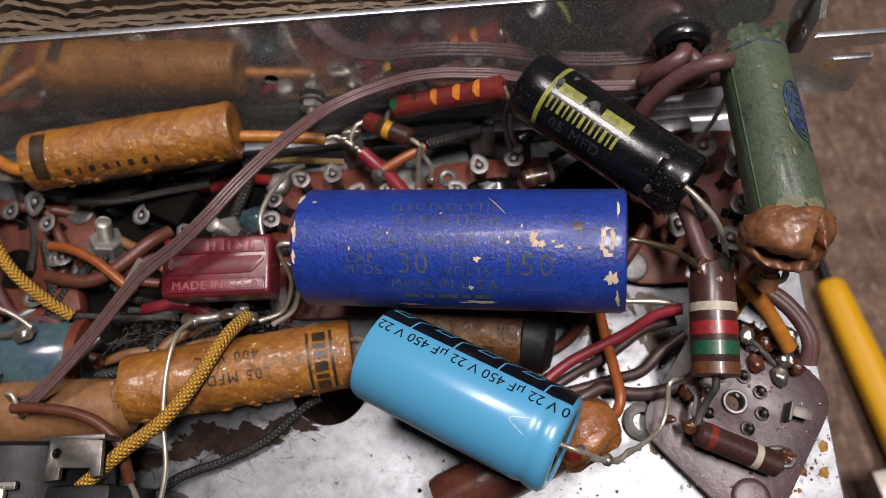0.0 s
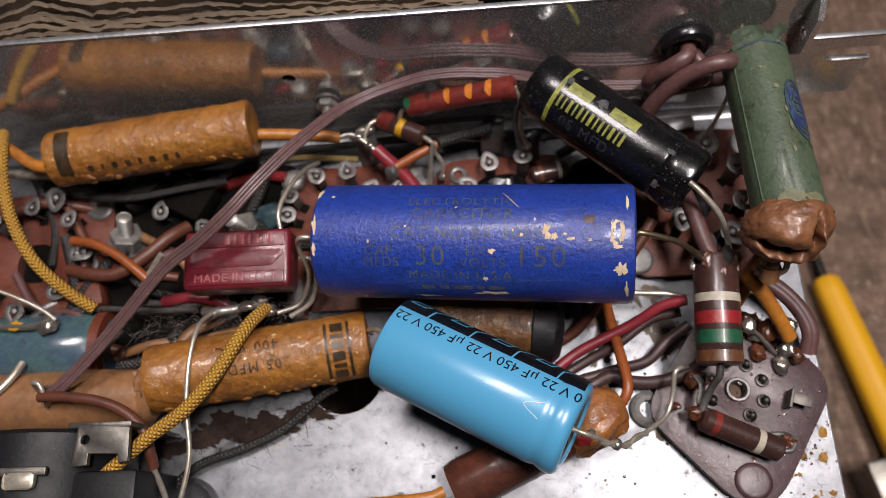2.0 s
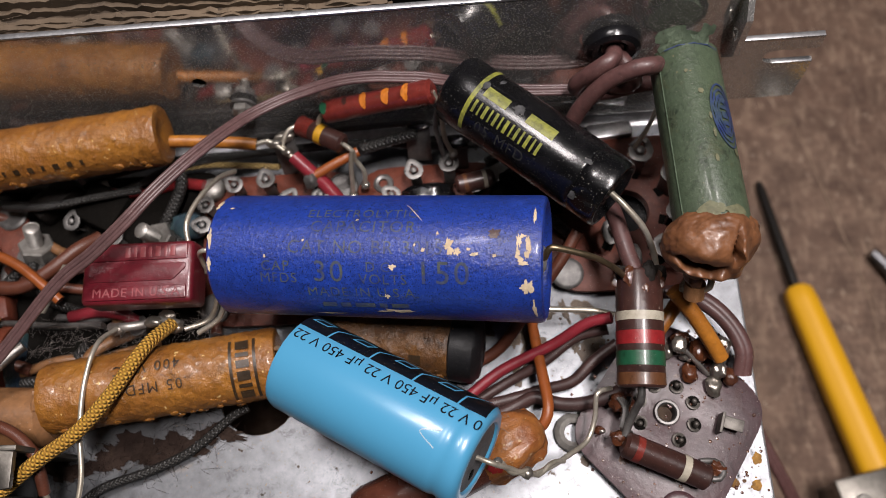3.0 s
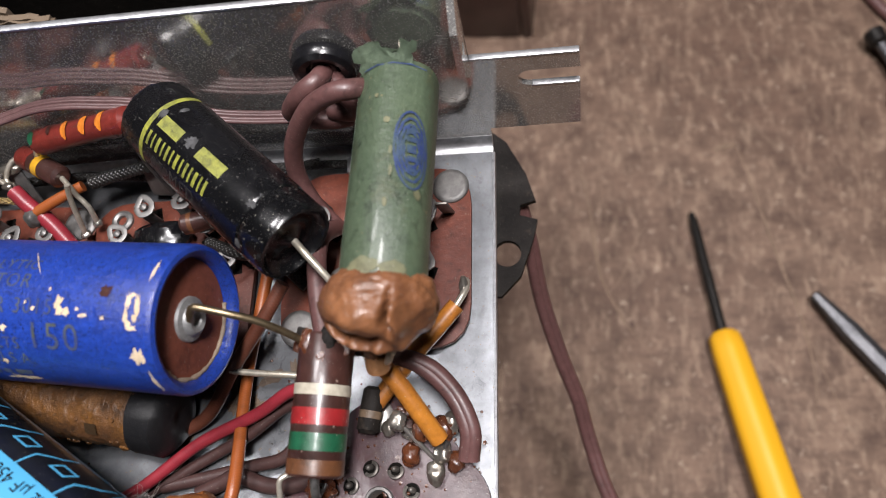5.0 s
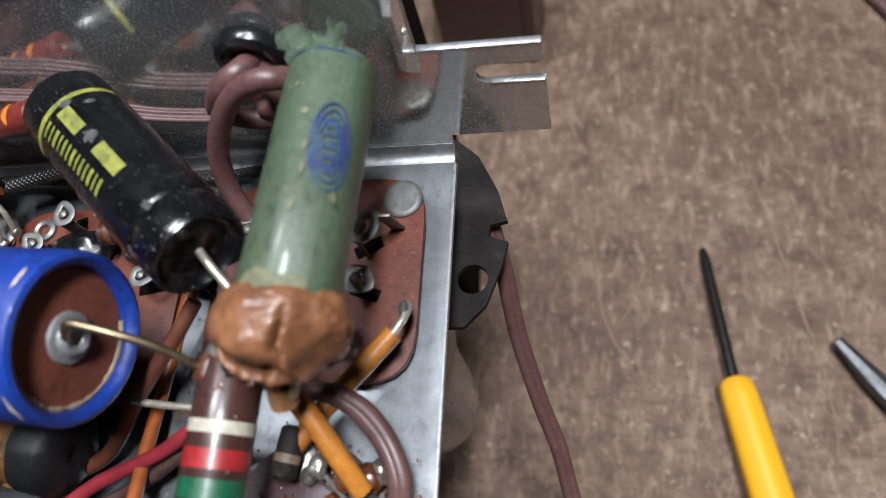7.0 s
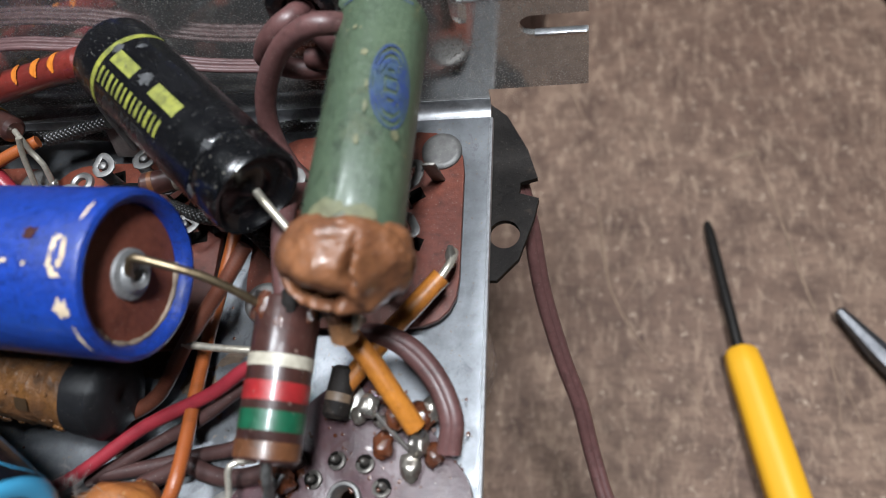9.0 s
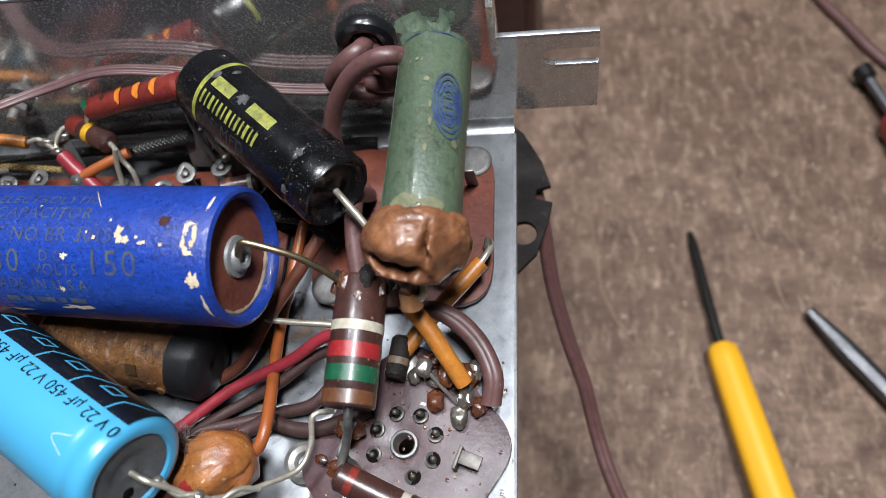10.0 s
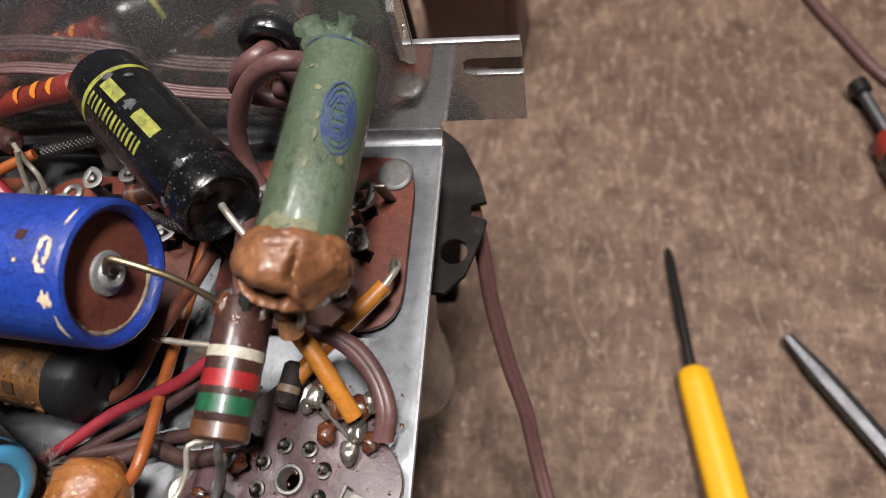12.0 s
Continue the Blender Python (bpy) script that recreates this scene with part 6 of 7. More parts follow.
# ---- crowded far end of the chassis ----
# Added board: its near-black colour stands in for shade between the wires.
board = thing("terminal_board", "near-black board added for the deep shade under the tangle", "terminal board", Matrix.Translation((-124, -26, 0)))
part("board", slab(rounded([(-29, -20), (27, -20), (27, 21), (-29, 21)], 3), 0.1, 1.7), SHADED_BLACK_FIBRE, board)
tr = random.Random(17)
for k in range(7):
    x, y = tr.uniform(-25, 24), tr.uniform(-17, 18)
    stamp_part("lug", LUG, board, (x, y, 1.6), tr.uniform(0, 360), tr.uniform(0.9, 1.25), tr.uniform(-25, 25))


def screw_with_nut(at, m_dir, h, label):
    ob = thing("machine_screw", label, "screw", Matrix.Translation(at) @ m_dir, "machine screws")
    prof = [(0, 1.5)]
    x = 0.2
    while x < h - 0.6:
        prof += [(x, 1.5), (x + 0.3, 1.22), (x + 0.6, 1.5)]
        x += 0.62
    prof += [(h - 0.3, 1.4), (h, 1.0), (h, 0.01)]
    part("thread", put(lathe(prof, 18), Matrix.Rotation(radians(-90), 4, "Y")), TIN, ob)
    part("nut", put(lathe([(h * 0.16, 2.6), (h * 0.16, 3.1), (h * 0.16 + 0.4, 3.3), (h * 0.5 - 0.3, 3.3), (h * 0.5, 3.0), (h * 0.5, 1.5)], 6), Matrix.Rotation(radians(-90), 4, "Y")), TIN, ob)
    part("washer", put(lathe([(0, 1.5), (0, 3.9), (h * 0.14, 3.9), (h * 0.14, 1.5)], 24, cap=False), Matrix.Rotation(radians(-90), 4, "Y")), DULL_TIN, ob)
    return ob


screw_with_nut((-131.5, -21.5, 1.7), Matrix.Rotation(radians(16), 4, "Y") @ Matrix.Rotation(radians(-22), 4, "X"), 9.0, "dusty machine screw with nut and washer")
screw_with_nut((-105.5, -20.0, 1.7), Matrix.Rotation(radians(-16), 4, "Y"), 8.6, "bright machine screw beside the red mica capacitor")
screw_with_nut((-88.2, 1.9, 14.6), Matrix.Rotation(radians(88), 4, "X") @ Matrix.Scale(0.62, 4), 6.4, "bright machine screw with nut through the rear apron")
teal = thing("wax_drop", "small teal wax drop beside a screw", "wax drop", Matrix.Translation((-101.0, -17.5, 2)))
part("drop", blob(3.0, (0, 0, 2.0), (1.2, 0.9, 0.9), 0.2, 0.6, 3, 71), SEA_GLASS, teal)
whd = thing("rivet_head", "pale domed rivet head", "rivet", Matrix.Translation((-97.5, -9.5, 2.4)))
part("dome", blob(2.6, (0, 0, 0.4), (1, 1, 0.45), 0.05, 0.5, 3, 72), TIN, whd)
coil = thing("waxed_coil", "glossy blue-green waxed coil can", "coil", Matrix.Translation((-143.5, -42.5, 0)))
part("end_collar", put(lathe([(9.5, 7.0), (9.8, 8.2), (11.6, 8.0), (11.8, 6.0)], 36, cap=False), Matrix.Translation((0, 0, 1.2))), WAFER, coil, "red-brown end collar")
part("can", put(lathe([(-14, 0.01), (-14, 6.0), (-12.5, 7.6), (0, 8.0), (10, 7.6), (12, 6.0), (12.4, 0.01)], 40, lambda x, a, r: r * (1 + 0.05 * noise.noise(Vector((x * 0.2, math.sin(a), math.cos(a)))))), Matrix.Translation((0, 0, 1.2))), SEA_GLASS, coil)
card = thing("waxed_former", "tan waxed card former with a torn edge", "coil former", Matrix.Translation((-136, -52.8, 0)))
part("former", put(lathe([(-20, 4.0), (-20, 5.4), (4, 5.6), (13.5, 5.2), (15, 3.6), (14, 0.01)], 36, lambda x, a, r: r * (1 + 0.06 * noise.noise(Vector((x * 0.25, 1.4 * math.sin(a), 1.4 * math.cos(a)))))), Matrix.Translation((0, 0, 5.5))), TAN_WAX, card)
part("torn_flap", put(blob(2.6, (13.5, 1.5, 8.4), (0.6, 1.5, 0.9), 0.5, 0.9, 3, 73), Matrix()), TAN_WAX, card)
big_lug, bl0 = wire("solder_lug", [(-158, -38.4, 9.4), (-150, -39.2, 9.8), (-144.0, -39.4, 9.8), (-139.8, -38.6, 10.2)], 1.5, TIN, "long bright solder lug over the coil", "solder lug", flat=0.4)
solder_blob((-141.2, -39.4, 10.2), 1.7, big_lug, bl0, 5, (1.2, 1.0, 0.7))
part("rosin", blob(1.0, Vector((-147.0, -39.2, 10.6)) - bl0, (1.6, 0.9, 0.4), 0.5, 1, 2, 6), BAND_YELLOW, big_lug, "amber rosin smear")
wire("bare_wire", [(-158, -31.0, 14), (-150, -33.0, 13), (-143, -36.0, 11.4), (-139.5, -38.4, 10.4)], 0.4, BARE, "thin bare wire bent down to a lug", "wire lead")
wire("bare_wire", [(-145, -46.0, 9.8), (-146.0, -49.0, 10.8), (-148.5, -52.2, 11.6), (-152, -53, 11)], 0.7, BARE, "bent tinned wire near the coil", "wire lead")
wire("bare_wire", [(-133.4, -46.6, 9.5), (-129.5, -42.4, 9.0), (-127.5, -40.5, 8.6)], 0.9, TIN, "short bright lug on the coil", "solder lug")
strip, sp0 = wire("lug_strip", [(-138.5, -35.4, 6.0), (-132, -35.6, 6.2), (-124, -36.4, 6.2), (-114.4, -36.8, 6.4)], 1.1, DULL_TIN, "dull grey lug strip under the ribbon cable", "solder lug", flat=0.5)
solder_blob((-136.5, -35.4, 6.8), 1.0, strip, sp0, 4)
wire("bare_wire", [(-126.0, -33.8, 7), (-122.5, -30.0, 10), (-119.5, -27.4, 12.5)], 0.6, BARE, "slanting bare wire under the ribbon cable", "wire lead")
j1, j0 = wire("soldered_lugs", [(-112.6, -37.4, 7.0), (-109.0, -38.2, 9.4), (-106.0, -37.6, 8.4), (-102.5, -37.0, 8.6), (-98.8, -38.2, 9.0)], 0.8, TIN, "row of soldered lugs before the red mica capacitor", "solder lug")
for k, at in enumerate(((-110.2, -38.6, 9.4), (-103.6, -37.6, 9.6), (-99.6, -38.8, 9.4), (-101.6, -36.2, 8.6))):
    solder_blob(at, 1.25, j1, j0, k, (1.2, 0.8, 0.7))
wire("yellow_wire", [(-99.8, -38.4, 10.4), (-101.2, -41.8, 14.0), (-102.6, -45.4, 16.2), (-105.9, -51.6, 17.2), (-110.5, -57.2, 17.4), (-116.0, -61.4, 17.8), (-121.6, -66.0, 17.4), (-127.6, -70.8, 15.6), (-131.0, -73.4, 13.0)], 1.2, YELLOW_CLOTH, "yellow cloth-braided wire looping over the amber capacitor", group="yellow cloth wires")
wire("yellow_wire", [(-153.0, -0.8, 15.0), (-151.6, -6.0, 16.4), (-150.4, -12.0, 16.4), (-147.4, -20.5, 16.0), (-143.0, -28.0, 14.4), (-138.0, -33.0, 11.0), (-133.6, -36.0, 8.0)], 1.15, YELLOW_CLOTH, "yellow cloth-braided wire curving down past the socket", group="yellow cloth wires")
wire("bare_wire", [(-109.9, -38.6, 10.0), (-110.4, -42.6, 15.0), (-111.1, -49.4, 16.0), (-111.2, -57.0, 15.2), (-110.5, -64.5, 14.2), (-112.2, -72.0, 12.6), (-115, -78, 10)], 0.42, BARE, "long straight bare wire over the amber capacitor", "wire lead")
wire("black_wire", [(-88.5, -51.8, 1.0), (-91.4, -53.6, 1.6), (-97.7, -58.9, 1.8), (-105.0, -62.2, 1.8), (-114.3, -65.4, 2.0), (-119.2, -71.2, 2.0), (-122, -78, 2)], 0.8, BLACK_CLOTH, "black cloth wire with pale flecks on the plate", group="cloth wires")
bw, bw0 = wire("brown_wire", [(-137.4, -53.6, 15.4), (-132.5, -53.9, 16.0), (-126.5, -54.9, 16.2), (-121.8, -56.8, 16.0), (-118.4, -59.8, 15.6), (-117.4, -63.0, 14.4), (-117.2, -66.0, 12.6)], 0.95, BROWN_CLOTH, "red-brown cloth wire bending down past the volume control", group="cloth wires")
part("bare_end", sweep([Vector(p) - bw0 for p in ((-117.2, -66.0, 12.6), (-116.6, -68.4, 10.8), (-116.2, -71.4, 8.6), (-117, -76, 6))], 0.5, 8), BARE, bw, "bare tinned end")
wire("red_wire", [(-141, -27.0, 5.6), (-136.0, -28.6, 7.0), (-130.5, -29.0, 7.4), (-125.5, -26.2, 7.6), (-121.0, -22.0, 7.0), (-118, -19, 5)], 1.3, BROWN_CLOTH, "faded red cloth wire in the tangle")
wire("red_wire", [(-121.5, -34.6, 5.2), (-116, -34.2, 6.2), (-111, -35.0, 6.0), (-107, -37, 5)], 1.1, RED_CLOTH, "red cloth wire under the red mica capacitor")
wire("rust_wire", [(-139.0, -22.4, 9.4), (-134.5, -23.6, 10.6), (-129.6, -26.0, 10.6), (-125.0, -29.6, 10.0), (-122.0, -32.4, 8.6)], 0.95, ORANGE_CLOTH, "rust-orange cloth wire crossing the tangle", group="rust-orange cloth wires")
wire("sleeved_wire", [(-142.4, -9.0, 14.8), (-146.0, -8.0, 14.6), (-152.0, -4.0, 14.2), (-158, -1, 13)], 1.2, ORANGE_SLEEVE, "orange sleeved lead at the far end of the amber capacitor", group="orange sleeved wires")
wire("bare_wire", [(-160, -7.2, 9), (-154.0, -7.0, 9.4), (-148.2, -7.6, 9.4), (-145.4, -7.4, 9.0)], 0.9, BARE, "thick bright bare wire beside the amber capacitor", "wire lead")
tg = random.Random(23)
for k in range(22):
    p = Vector((tg.uniform(-158, -94), tg.uniform(-44, -7), tg.uniform(1.5, 4)))
    d = Vector((tg.uniform(-1, 1), tg.uniform(-0.8, 0.8), 0)).normalized()
    pts = [p]
    for j in range(3):
        d = (d + Vector((tg.uniform(-0.7, 0.7), tg.uniform(-0.7, 0.7), 0))).normalized()
        q = pts[-1] + d * tg.uniform(6, 11)
        pts.append(Vector((min(-92, max(-165, q.x)), min(-4, max(-46, q.y)), tg.uniform(1.8, 6.0))))
    wire("cloth_wire", pts, tg.uniform(0.7, 1.3), tg.choice((BLACK_CLOTH, BROWN_CLOTH, TAN_WAX, BLACK_CLOTH, CORD, RED_WIRE, DULL_TIN, TIN)), "dusty dark wire in the tangle at the crowded end", group="tangled dark wires")
# Filler blocks; the blackest ones add painted shade to the tangle's depth.
for k, (x, y, w, d2, h, mt) in enumerate(((-118, -13, 9, 8, 5, SHADED_BLACK_FIBRE), (-112, -27, 8, 10, 4, WAFER), (-140, -33, 12, 6, 4, WAFER), (-128, -10, 10, 5, 5, DUSTY_FIBRE))):
    ob = thing("small_component", "dark filler block added deep in the tangle", "component", Matrix.Translation((x, y, 1.7)) @ Matrix.Rotation(0.4 * k - 0.5, 4, "Z"), "deep components")
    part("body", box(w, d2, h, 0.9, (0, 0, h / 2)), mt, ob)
web = bmesh.new()
for k in range(130):
    p0 = Vector((tg.uniform(-126, -88), tg.uniform(-43, -37), tg.uniform(6, 12)))
    sweep([p0, p0 + Vector((tg.uniform(-3, 3), tg.uniform(-3, 3), tg.uniform(-1, 1.5))), p0 + Vector((tg.uniform(-5, 5), tg.uniform(-4, 4), tg.uniform(-2, 2)))], 0.014, 3, web, step=1.2)
solo("cobweb", web, DUST, "dusty cobweb threads between the lugs", "cobweb", kind="stuff")

# ---- the volume control ----
pot = thing("volume_control", "black and dull steel volume control on the chassis", "potentiometer", Matrix.Translation((-136, -67, 0)))
part("case", put(lathe([(-8.5, 0.01), (-8.5, 12.5), (-8, 13.2), (6.5, 13.2), (7.2, 12.6), (7.2, 0.01)], 44), Matrix.Translation((0, 0, 9.0)) @ Matrix.Rotation(radians(90), 4, "Z")), BLACK_CASE, pot, "glossy black case")
part("cover", slab([(9.8, 7.6), (18.4, 6.8), (18.6, 1.4), (17.0, 1.2), (16.8, 2.6), (12.0, 2.8), (12.0, 1.0), (9.4, 0.8)], 20.8, 21.8, [circle(11.2, 5.0, 0.75, 14)], 0.15), POT_STEEL, pot, "dull steel cover with a small hole")
part("side_wall", box(10.6, 0.9, 20, 0.2, (13.0, 7.4, 11.2)), POT_STEEL, pot)
part("black_block", box(11, 8, 19, 0.8, (13.5, -3.6, 9.6)), BLACK_CASE, pot)
part("steel_strap", box(15, 1.4, 1.0, 0.3, (-1.5, 0.4, 22.4)), POT_STEEL, pot)
part("bright_tab", box(5.2, 2.8, 0.9, 0.8, (1.8, -1.0, 22.7)), BARE, pot, "bright bent steel tab")
part("steel_post", box(2.0, 9.0, 1.0, 0.3, (-4.8, -4.6, 22.2)), POT_STEEL, pot)
pl, pl0 = wire("solder_lug", [(-128.6, -70.2, 16), (-130.0, -71.8, 17.6), (-131.6, -73.6, 17.8), (-132.5, -76, 16)], 0.9, TIN, "bright solder lug of the volume control", "solder lug")
solder_blob((-129.6, -71.4, 17.4), 1.2, pl, pl0, 12)
wire("orange_wire", [(-106.0, -72.4, 6.0), (-96, -73.0, 7.4), (-84, -73.0, 7.6), (-72, -72.4, 7.0), (-68.6, -71.4, 6.4)], 1.0, ORANGE_SLEEVE, "orange sleeved lead of the brown wax capacitor", group="orange sleeved wires")
disc = thing("metal_bushing", "round plated bushing on the plate under the black wire", "bushing", Matrix.Translation((-115.5, -73.0, 0)))
part("bushing_ring", put(lathe([(0, 6.0), (1.2, 6.0), (1.8, 5.2), (1.2, 4.2), (1.0, 0.01)], 36), Matrix.Rotation(radians(-90), 4, "Y")), STEEL, disc)

# ---- under the chassis edge ----
fib = thing("fibre_plate", "dusty black fibre plate with a hole under the chassis edge", "fibre plate", Matrix.Translation((0, 0, -16)))
part("plate", slab([(-14, 15), (-3.0, 13.5), (1.0, 10.0), (4.6, 3.0), (6.2, -2.4), (3.4, -3.2), (3.2, -5.2), (6.4, -6.2), (5.6, -10.0), (3.2, -17.0), (-0.2, -20.6), (-14, -20.6)], 0, 1.2, [circle(0.9, -12.6, 2.5, 20)]), DUSTY_FIBRE, fib, smooth=False)
part("spacer", box(6, 30, 14, 0.4, (-10, -3, 8)), SHADED_BLACK_FIBRE, fib)
tube = thing("vacuum_tube", "grey silvered glass vacuum tube hanging under the chassis", "vacuum tube", Matrix.Translation((-17.0, -20, -76)))
part("bulb", put(lathe([(0, 0.01), (0.3, 4), (1.6, 8.0), (5, 10.8), (10, 11.6), (44, 11.8), (50, 11.0)], 44), Matrix.Rotation(radians(-90), 4, "Y")), GREY_GLASS, tube)
part("base", put(lathe([(48, 11), (48, 13.4), (73.5, 13.6), (74.8, 13)], 40), Matrix.Rotation(radians(-90), 4, "Y")), BLACK_GLOSS, tube, "black moulded tube base")
hidden_tube = thing("vacuum_tube", "tall glass vacuum tube carrying the chassis on the bench", "vacuum tube", Matrix.Translation((-83.5, -22, LOW)))
part("bulb", put(lathe([(0, 0.01), (0.3, 4), (2.5, 9.5), (7, 13.2), (14, 14.6), (70, 14.8), (84, 13.5), (88, 12)], 36), Matrix.Rotation(radians(-90), 4, "Y")), GREY_GLASS, hidden_tube)
part("base", put(lathe([(86, 13), (86, 16), (119.5, 16.2), (121, 15)], 36), Matrix.Rotation(radians(-90), 4, "Y")), BLACK_GLOSS, hidden_tube, "black moulded tube base")
CORD_WAY = [(-3.0, 4.0, -16.0), (1.4, 0.6, -16.6), (2.6, -2.0, -18.0), (4.2, -7.6, -26.0), (5.7, -15.4, -35.5), (8.9, -25.0, -45.0), (12.0, -32.4, -52.0), (14.3, -41.0, -58.5), (18.0, -52.0, -63.0), (28.0, -72.0, -72.0), (44, -100, -98), (60, -125, -119), (90, -170, -120)]
mains, mb = wire("mains_cord", CORD_WAY, 1.15, CORD, "brown plastic mains cord falling from the chassis to the bench", "cord")
part("second_conductor", sweep([Vector(p) - mb + Vector((0.9, 0.8, 0.1)) for p in CORD_WAY], 1.05, 12), CORD, mains)

# ---- things lying on the bench ----
A, B = Vector((51.0, 39.0, -119.6)), Vector((55.5, -1.0, -116.4))
d = (B - A).normalized()
driver = thing("screwdriver", "small screwdriver with a plain yellow plastic handle", "screwdriver", axis_pose(A, B))
ln = (B - A).length
part("shaft", lathe([(0, 0.9), (4, 1.5), (ln + 6, 1.55)], 16), BLACK_STEEL, driver, "blackened steel shaft")
part("handle", put(lathe([(ln, 0.01), (ln + 0.2, 3.2), (ln + 1.6, 4.5), (ln + 6, 4.9), (ln + 30, 5.3), (ln + 70, 5.6), (ln + 84, 5.0), (ln + 86, 0.01)], 32, lambda x, a, r: r * (1 + 0.03 * math.cos(6 * a))), Matrix.Translation((ln, 0, 0)) @ Matrix.Rotation(radians(4.0), 4, "Z") @ Matrix.Translation((-ln, 0, 0))), YELLOW_PLASTIC, driver)
A, B = Vector((82.8, 10.4, -117.6)), Vector((131.0, -59.4, -116.6))
pick = thing("tweezers", "grey steel tweezers with a narrow tip", "tool", axis_pose(A, B))
ln = (B - A).length
part("shaft", lathe([(0, 0.6), (0.6, 1.6), (14, 3.2), (ln, 3.4)], 8), GREY_STEEL, pick)
A, B = Vector((113.8, 99.4, -115.5)), Vector((121.0, 76.6, -115.5))
red = thing("screwdriver", "red-handled screwdriver lying on the bench", "screwdriver", axis_pose(A, B))
part("tip", lathe([(0, 2.2), (0.6, 3.3), (5, 3.3), (6, 2.0)], 20), BLACK_STEEL, red, "black tip collar")
part("shaft", lathe([(5, 1.8), (24, 1.8)], 16), GREY_STEEL, red, "steel shaft")
part("handle", lathe([(22, 0.01), (22, 4.4), (25, 6.2), (60, 6.6), (90, 6.0), (92, 0.01)], 28, lambda x, a, r: r * (1 + 0.05 * math.cos(6 * a))), RED_PLASTIC, red, "red and black plastic handle")
part("grip", lathe([(30, 6.4), (31, 7.0), (80, 7.0), (81, 6.4)], 28, lambda x, a, r: r * (1 + 0.05 * math.cos(6 * a))), RUBBER, red, "black rubber grip")
wire("bench_cable", [(92, 190, -119.8), (100, 156, -119.8), (106.5, 138.0, -119.8), (114.0, 123.5, -119.8), (124, 105.2, -119.8), (142, 84, -119.8)], 2.0, CORD, "dark brown cable lying on the bench", "cable")
far = thing("transformer", "dark purple-brown transformer standing behind the chassis", "transformer", Matrix.Translation((-15, 124, LOW)) @ Matrix.Rotation(radians(-6), 4, "Z"))
part("core", box(30, 26, 46, 2.0, (0, 4, 23)), RESISTOR_BROWN, far)
part("side_lug", box(4, 22, 40, 1.2, (16.5, 2, 20)), RESISTOR_BROWN, far)
part("label", box(20, 14, 0.6, 0.2, (-5, 2, 46.2)), LABEL_CARD, far, "pale pink paper label")
br = thing("steel_bracket", "dusty grey steel bracket with a screw on the bench", "bracket", Matrix.Translation((62, -70, LOW)) @ Matrix.Rotation(radians(12), 4, "Z"))
part("plate", box(22, 18, 4, 0.6, (0, 0, 20)), POT_STEEL, br)
part("foot", box(20, 14, 18, 0.6, (1, 0, 9)), POT_STEEL, br)
part("screw_head", put(lathe([(22, 3), (23.4, 2.6), (24, 0.01)], 18), Matrix.Translation((-5.5, 1, 0)) @ Matrix.Rotation(radians(-90), 4, "Y")), TIN, br)

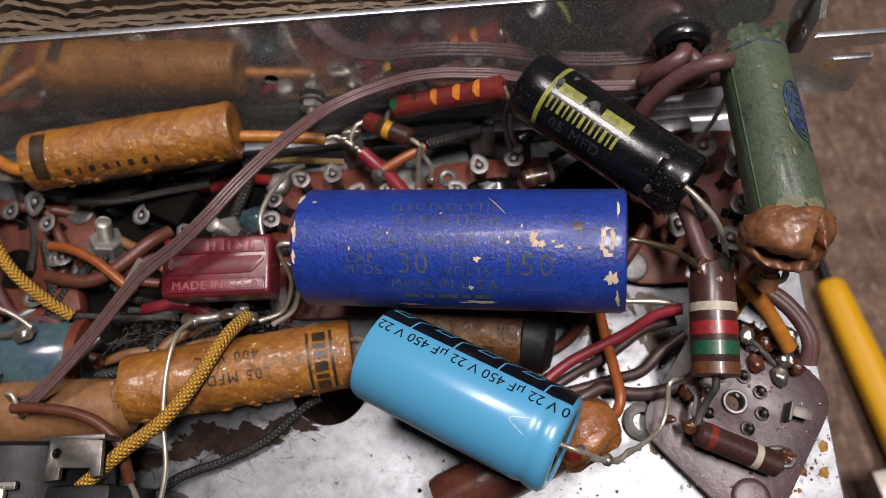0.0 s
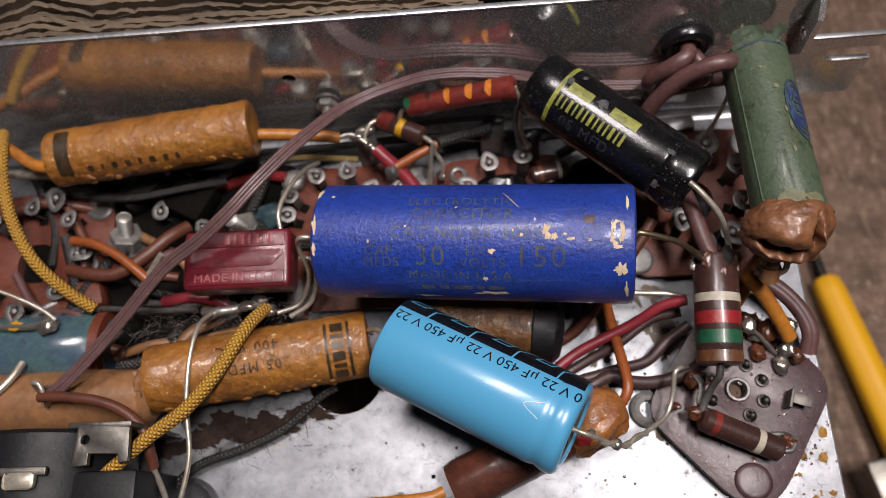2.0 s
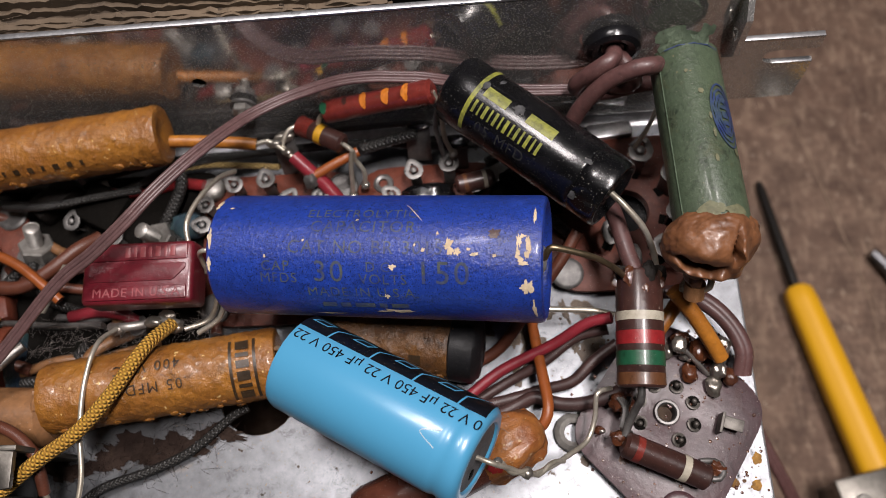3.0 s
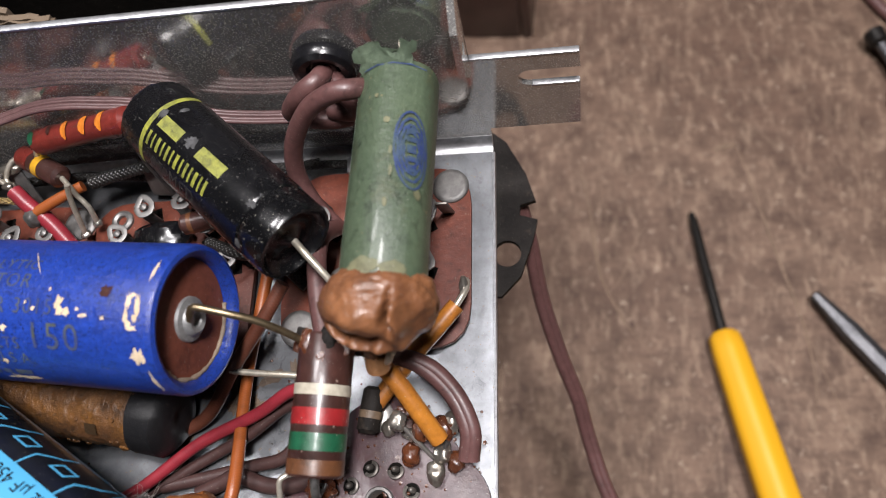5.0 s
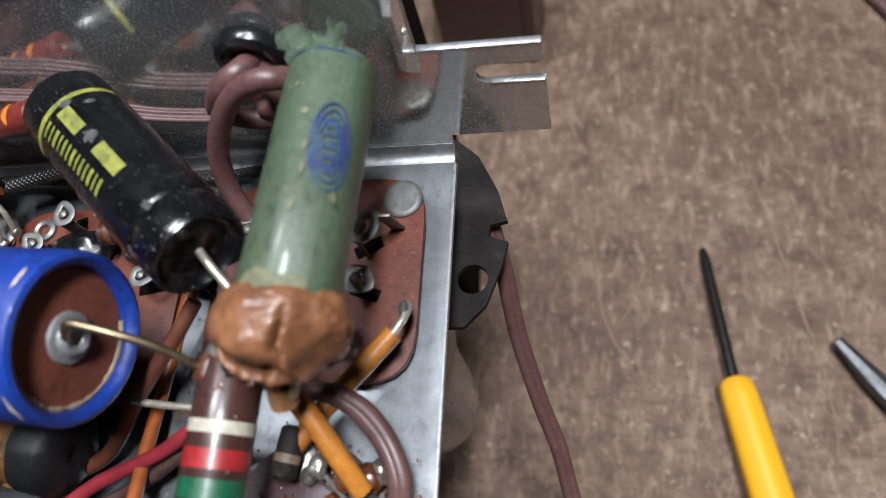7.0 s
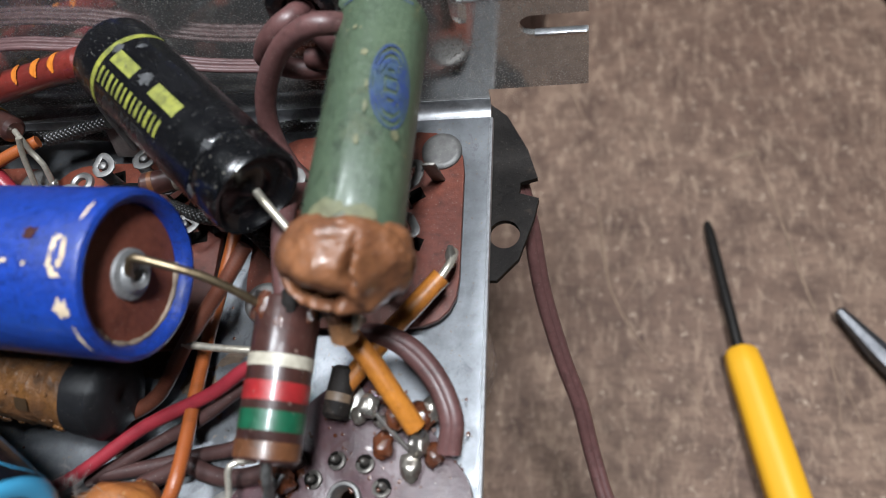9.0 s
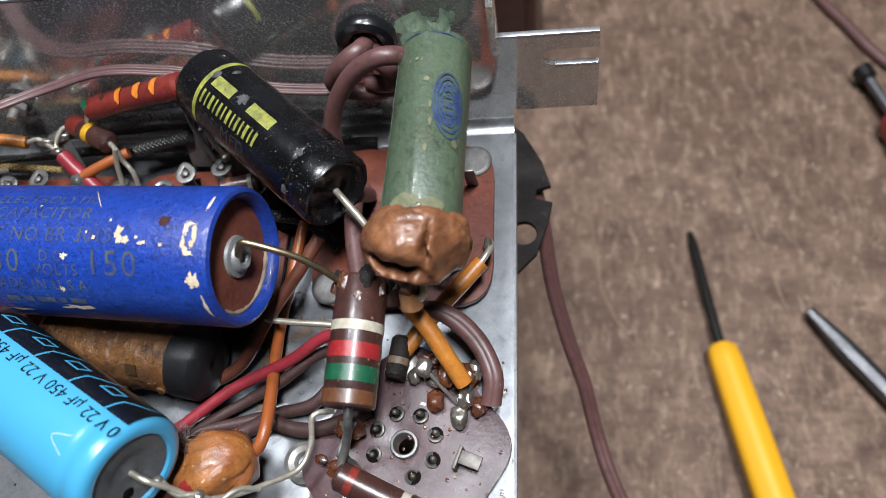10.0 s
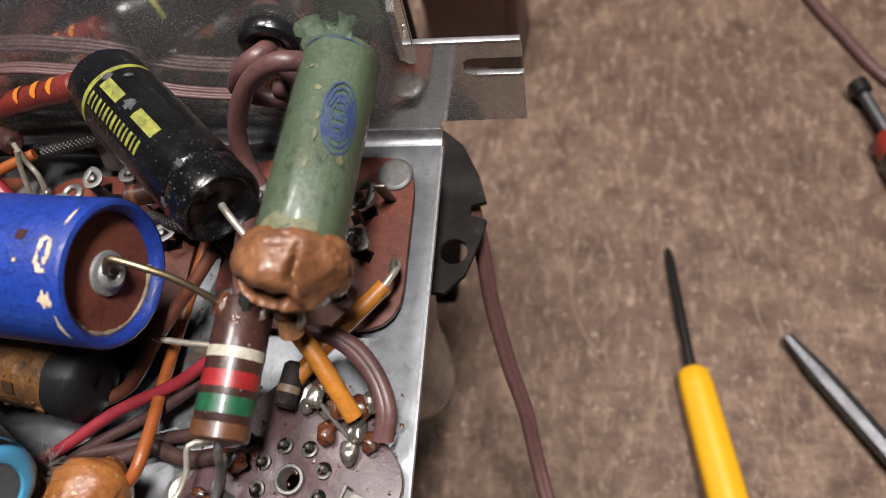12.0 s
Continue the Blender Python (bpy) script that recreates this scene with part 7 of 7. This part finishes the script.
# ---- layered paper behind the apron ----
pk = random.Random(5)
BROWN_PAPER = surface("brown_fibrous_paper", (0.115, 0.078, 0.047), (0.06, 0.042, 0.028), rough=0.95, grain=300, blotch=70, dirt_amount=0.4, bump=0.8)
stack = thing("paper_stack", "stack of old grey-brown layered paper behind the apron", "paper stack", Matrix.Translation((-110, 4.4, LOW)))
for k in range(13):
    z_top = 157.6 + 0.34 * k + pk.uniform(-0.55, 0.55) + (1.4 if k in (5, 12) else 0)
    bm = bmesh.new()
    rows, n = [], 130
    x1 = 52 - 1.6 * k + pk.uniform(-2, 2)
    for side in (-0.47, 0.47):
        for zz in (0.0, z_top):
            row = []
            for i in range(n + 1):
                x = -95 + (95 + x1) * i / n
                fan = 0.28 + 0.50 * min(1.0, max(0.0, (50 - x) / 60)) + 0.18 * max(0.0, 1 - abs(x - 6) / 7) + 0.5 * max(0.0, 1 - abs(x + 24) / 9)
                y = 0.8 + 1.0 * k * fan + side + 0.22 * noise.noise(Vector((x * 0.3, k * 2.0, 1.0))) + 0.14 * noise.noise(Vector((x * 1.7, k * 3.1, 5.0)))
                lift = (0.7 * noise.fractal(Vector((x * 0.5, k * 1.7, 3.0)), 0.7, 2.0, 4) + 1.2 * max(0.0, 1 - abs(x + 24) / 9)) if zz else 0
                row.append(bm.verts.new((x, y, zz + lift)))
            rows.append(row)
    for i in range(n):
        for p, q in ((0, 1), (1, 3), (3, 2), (2, 0)):
            bm.faces.new((rows[p][i], rows[p][i + 1], rows[q][i + 1], rows[q][i]))
    for i in (0, n):
        bm.faces.new((rows[0][i], rows[1][i], rows[3][i], rows[2][i]))
    bmesh.ops.recalc_face_normals(bm, faces=bm.faces[:])
    part("paper_sheet", bm, CARDBOARD if k % 3 else BROWN_PAPER, stack)
fz = bmesh.new()
for k in range(140):
    p0 = Vector((pk.uniform(-90, 40), pk.uniform(0, 10), pk.uniform(157, 162)))
    sweep([p0, p0 + Vector((pk.uniform(-2, 2), pk.uniform(-1, 1), 1.0)), p0 + Vector((pk.uniform(-4, 4), pk.uniform(-2, 2), pk.uniform(0, 2)))], 0.03, 3, fz, step=1.4)
part("fuzz", fz, CARDBOARD, stack, "frayed paper fibres")
dark = thing("dark_box", "dark shadowed box behind the paper stack", "box", Matrix.Translation((-100, 37, LOW)))
part("box_body", box(170, 34, 152, 2, (0, 0, 76)), SHADED_BLACK_FIBRE, dark)
part("lid", box(172, 36, 8, 1.5, (0, 0, 156.2)), SHADED_BLACK_FIBRE, dark)
dark2 = thing("dark_box", "small black moulded box beside the paper", "box", Matrix.Translation((-172, 25, LOW)))
part("box_body", box(22, 24, 160, 2, (0, 0, 80)), SHADED_BLACK_FIBRE, dark2)
part("lid", box(23, 25, 8, 1.5, (0, 0, 164.2)), SHADED_BLACK_FIBRE, dark2)
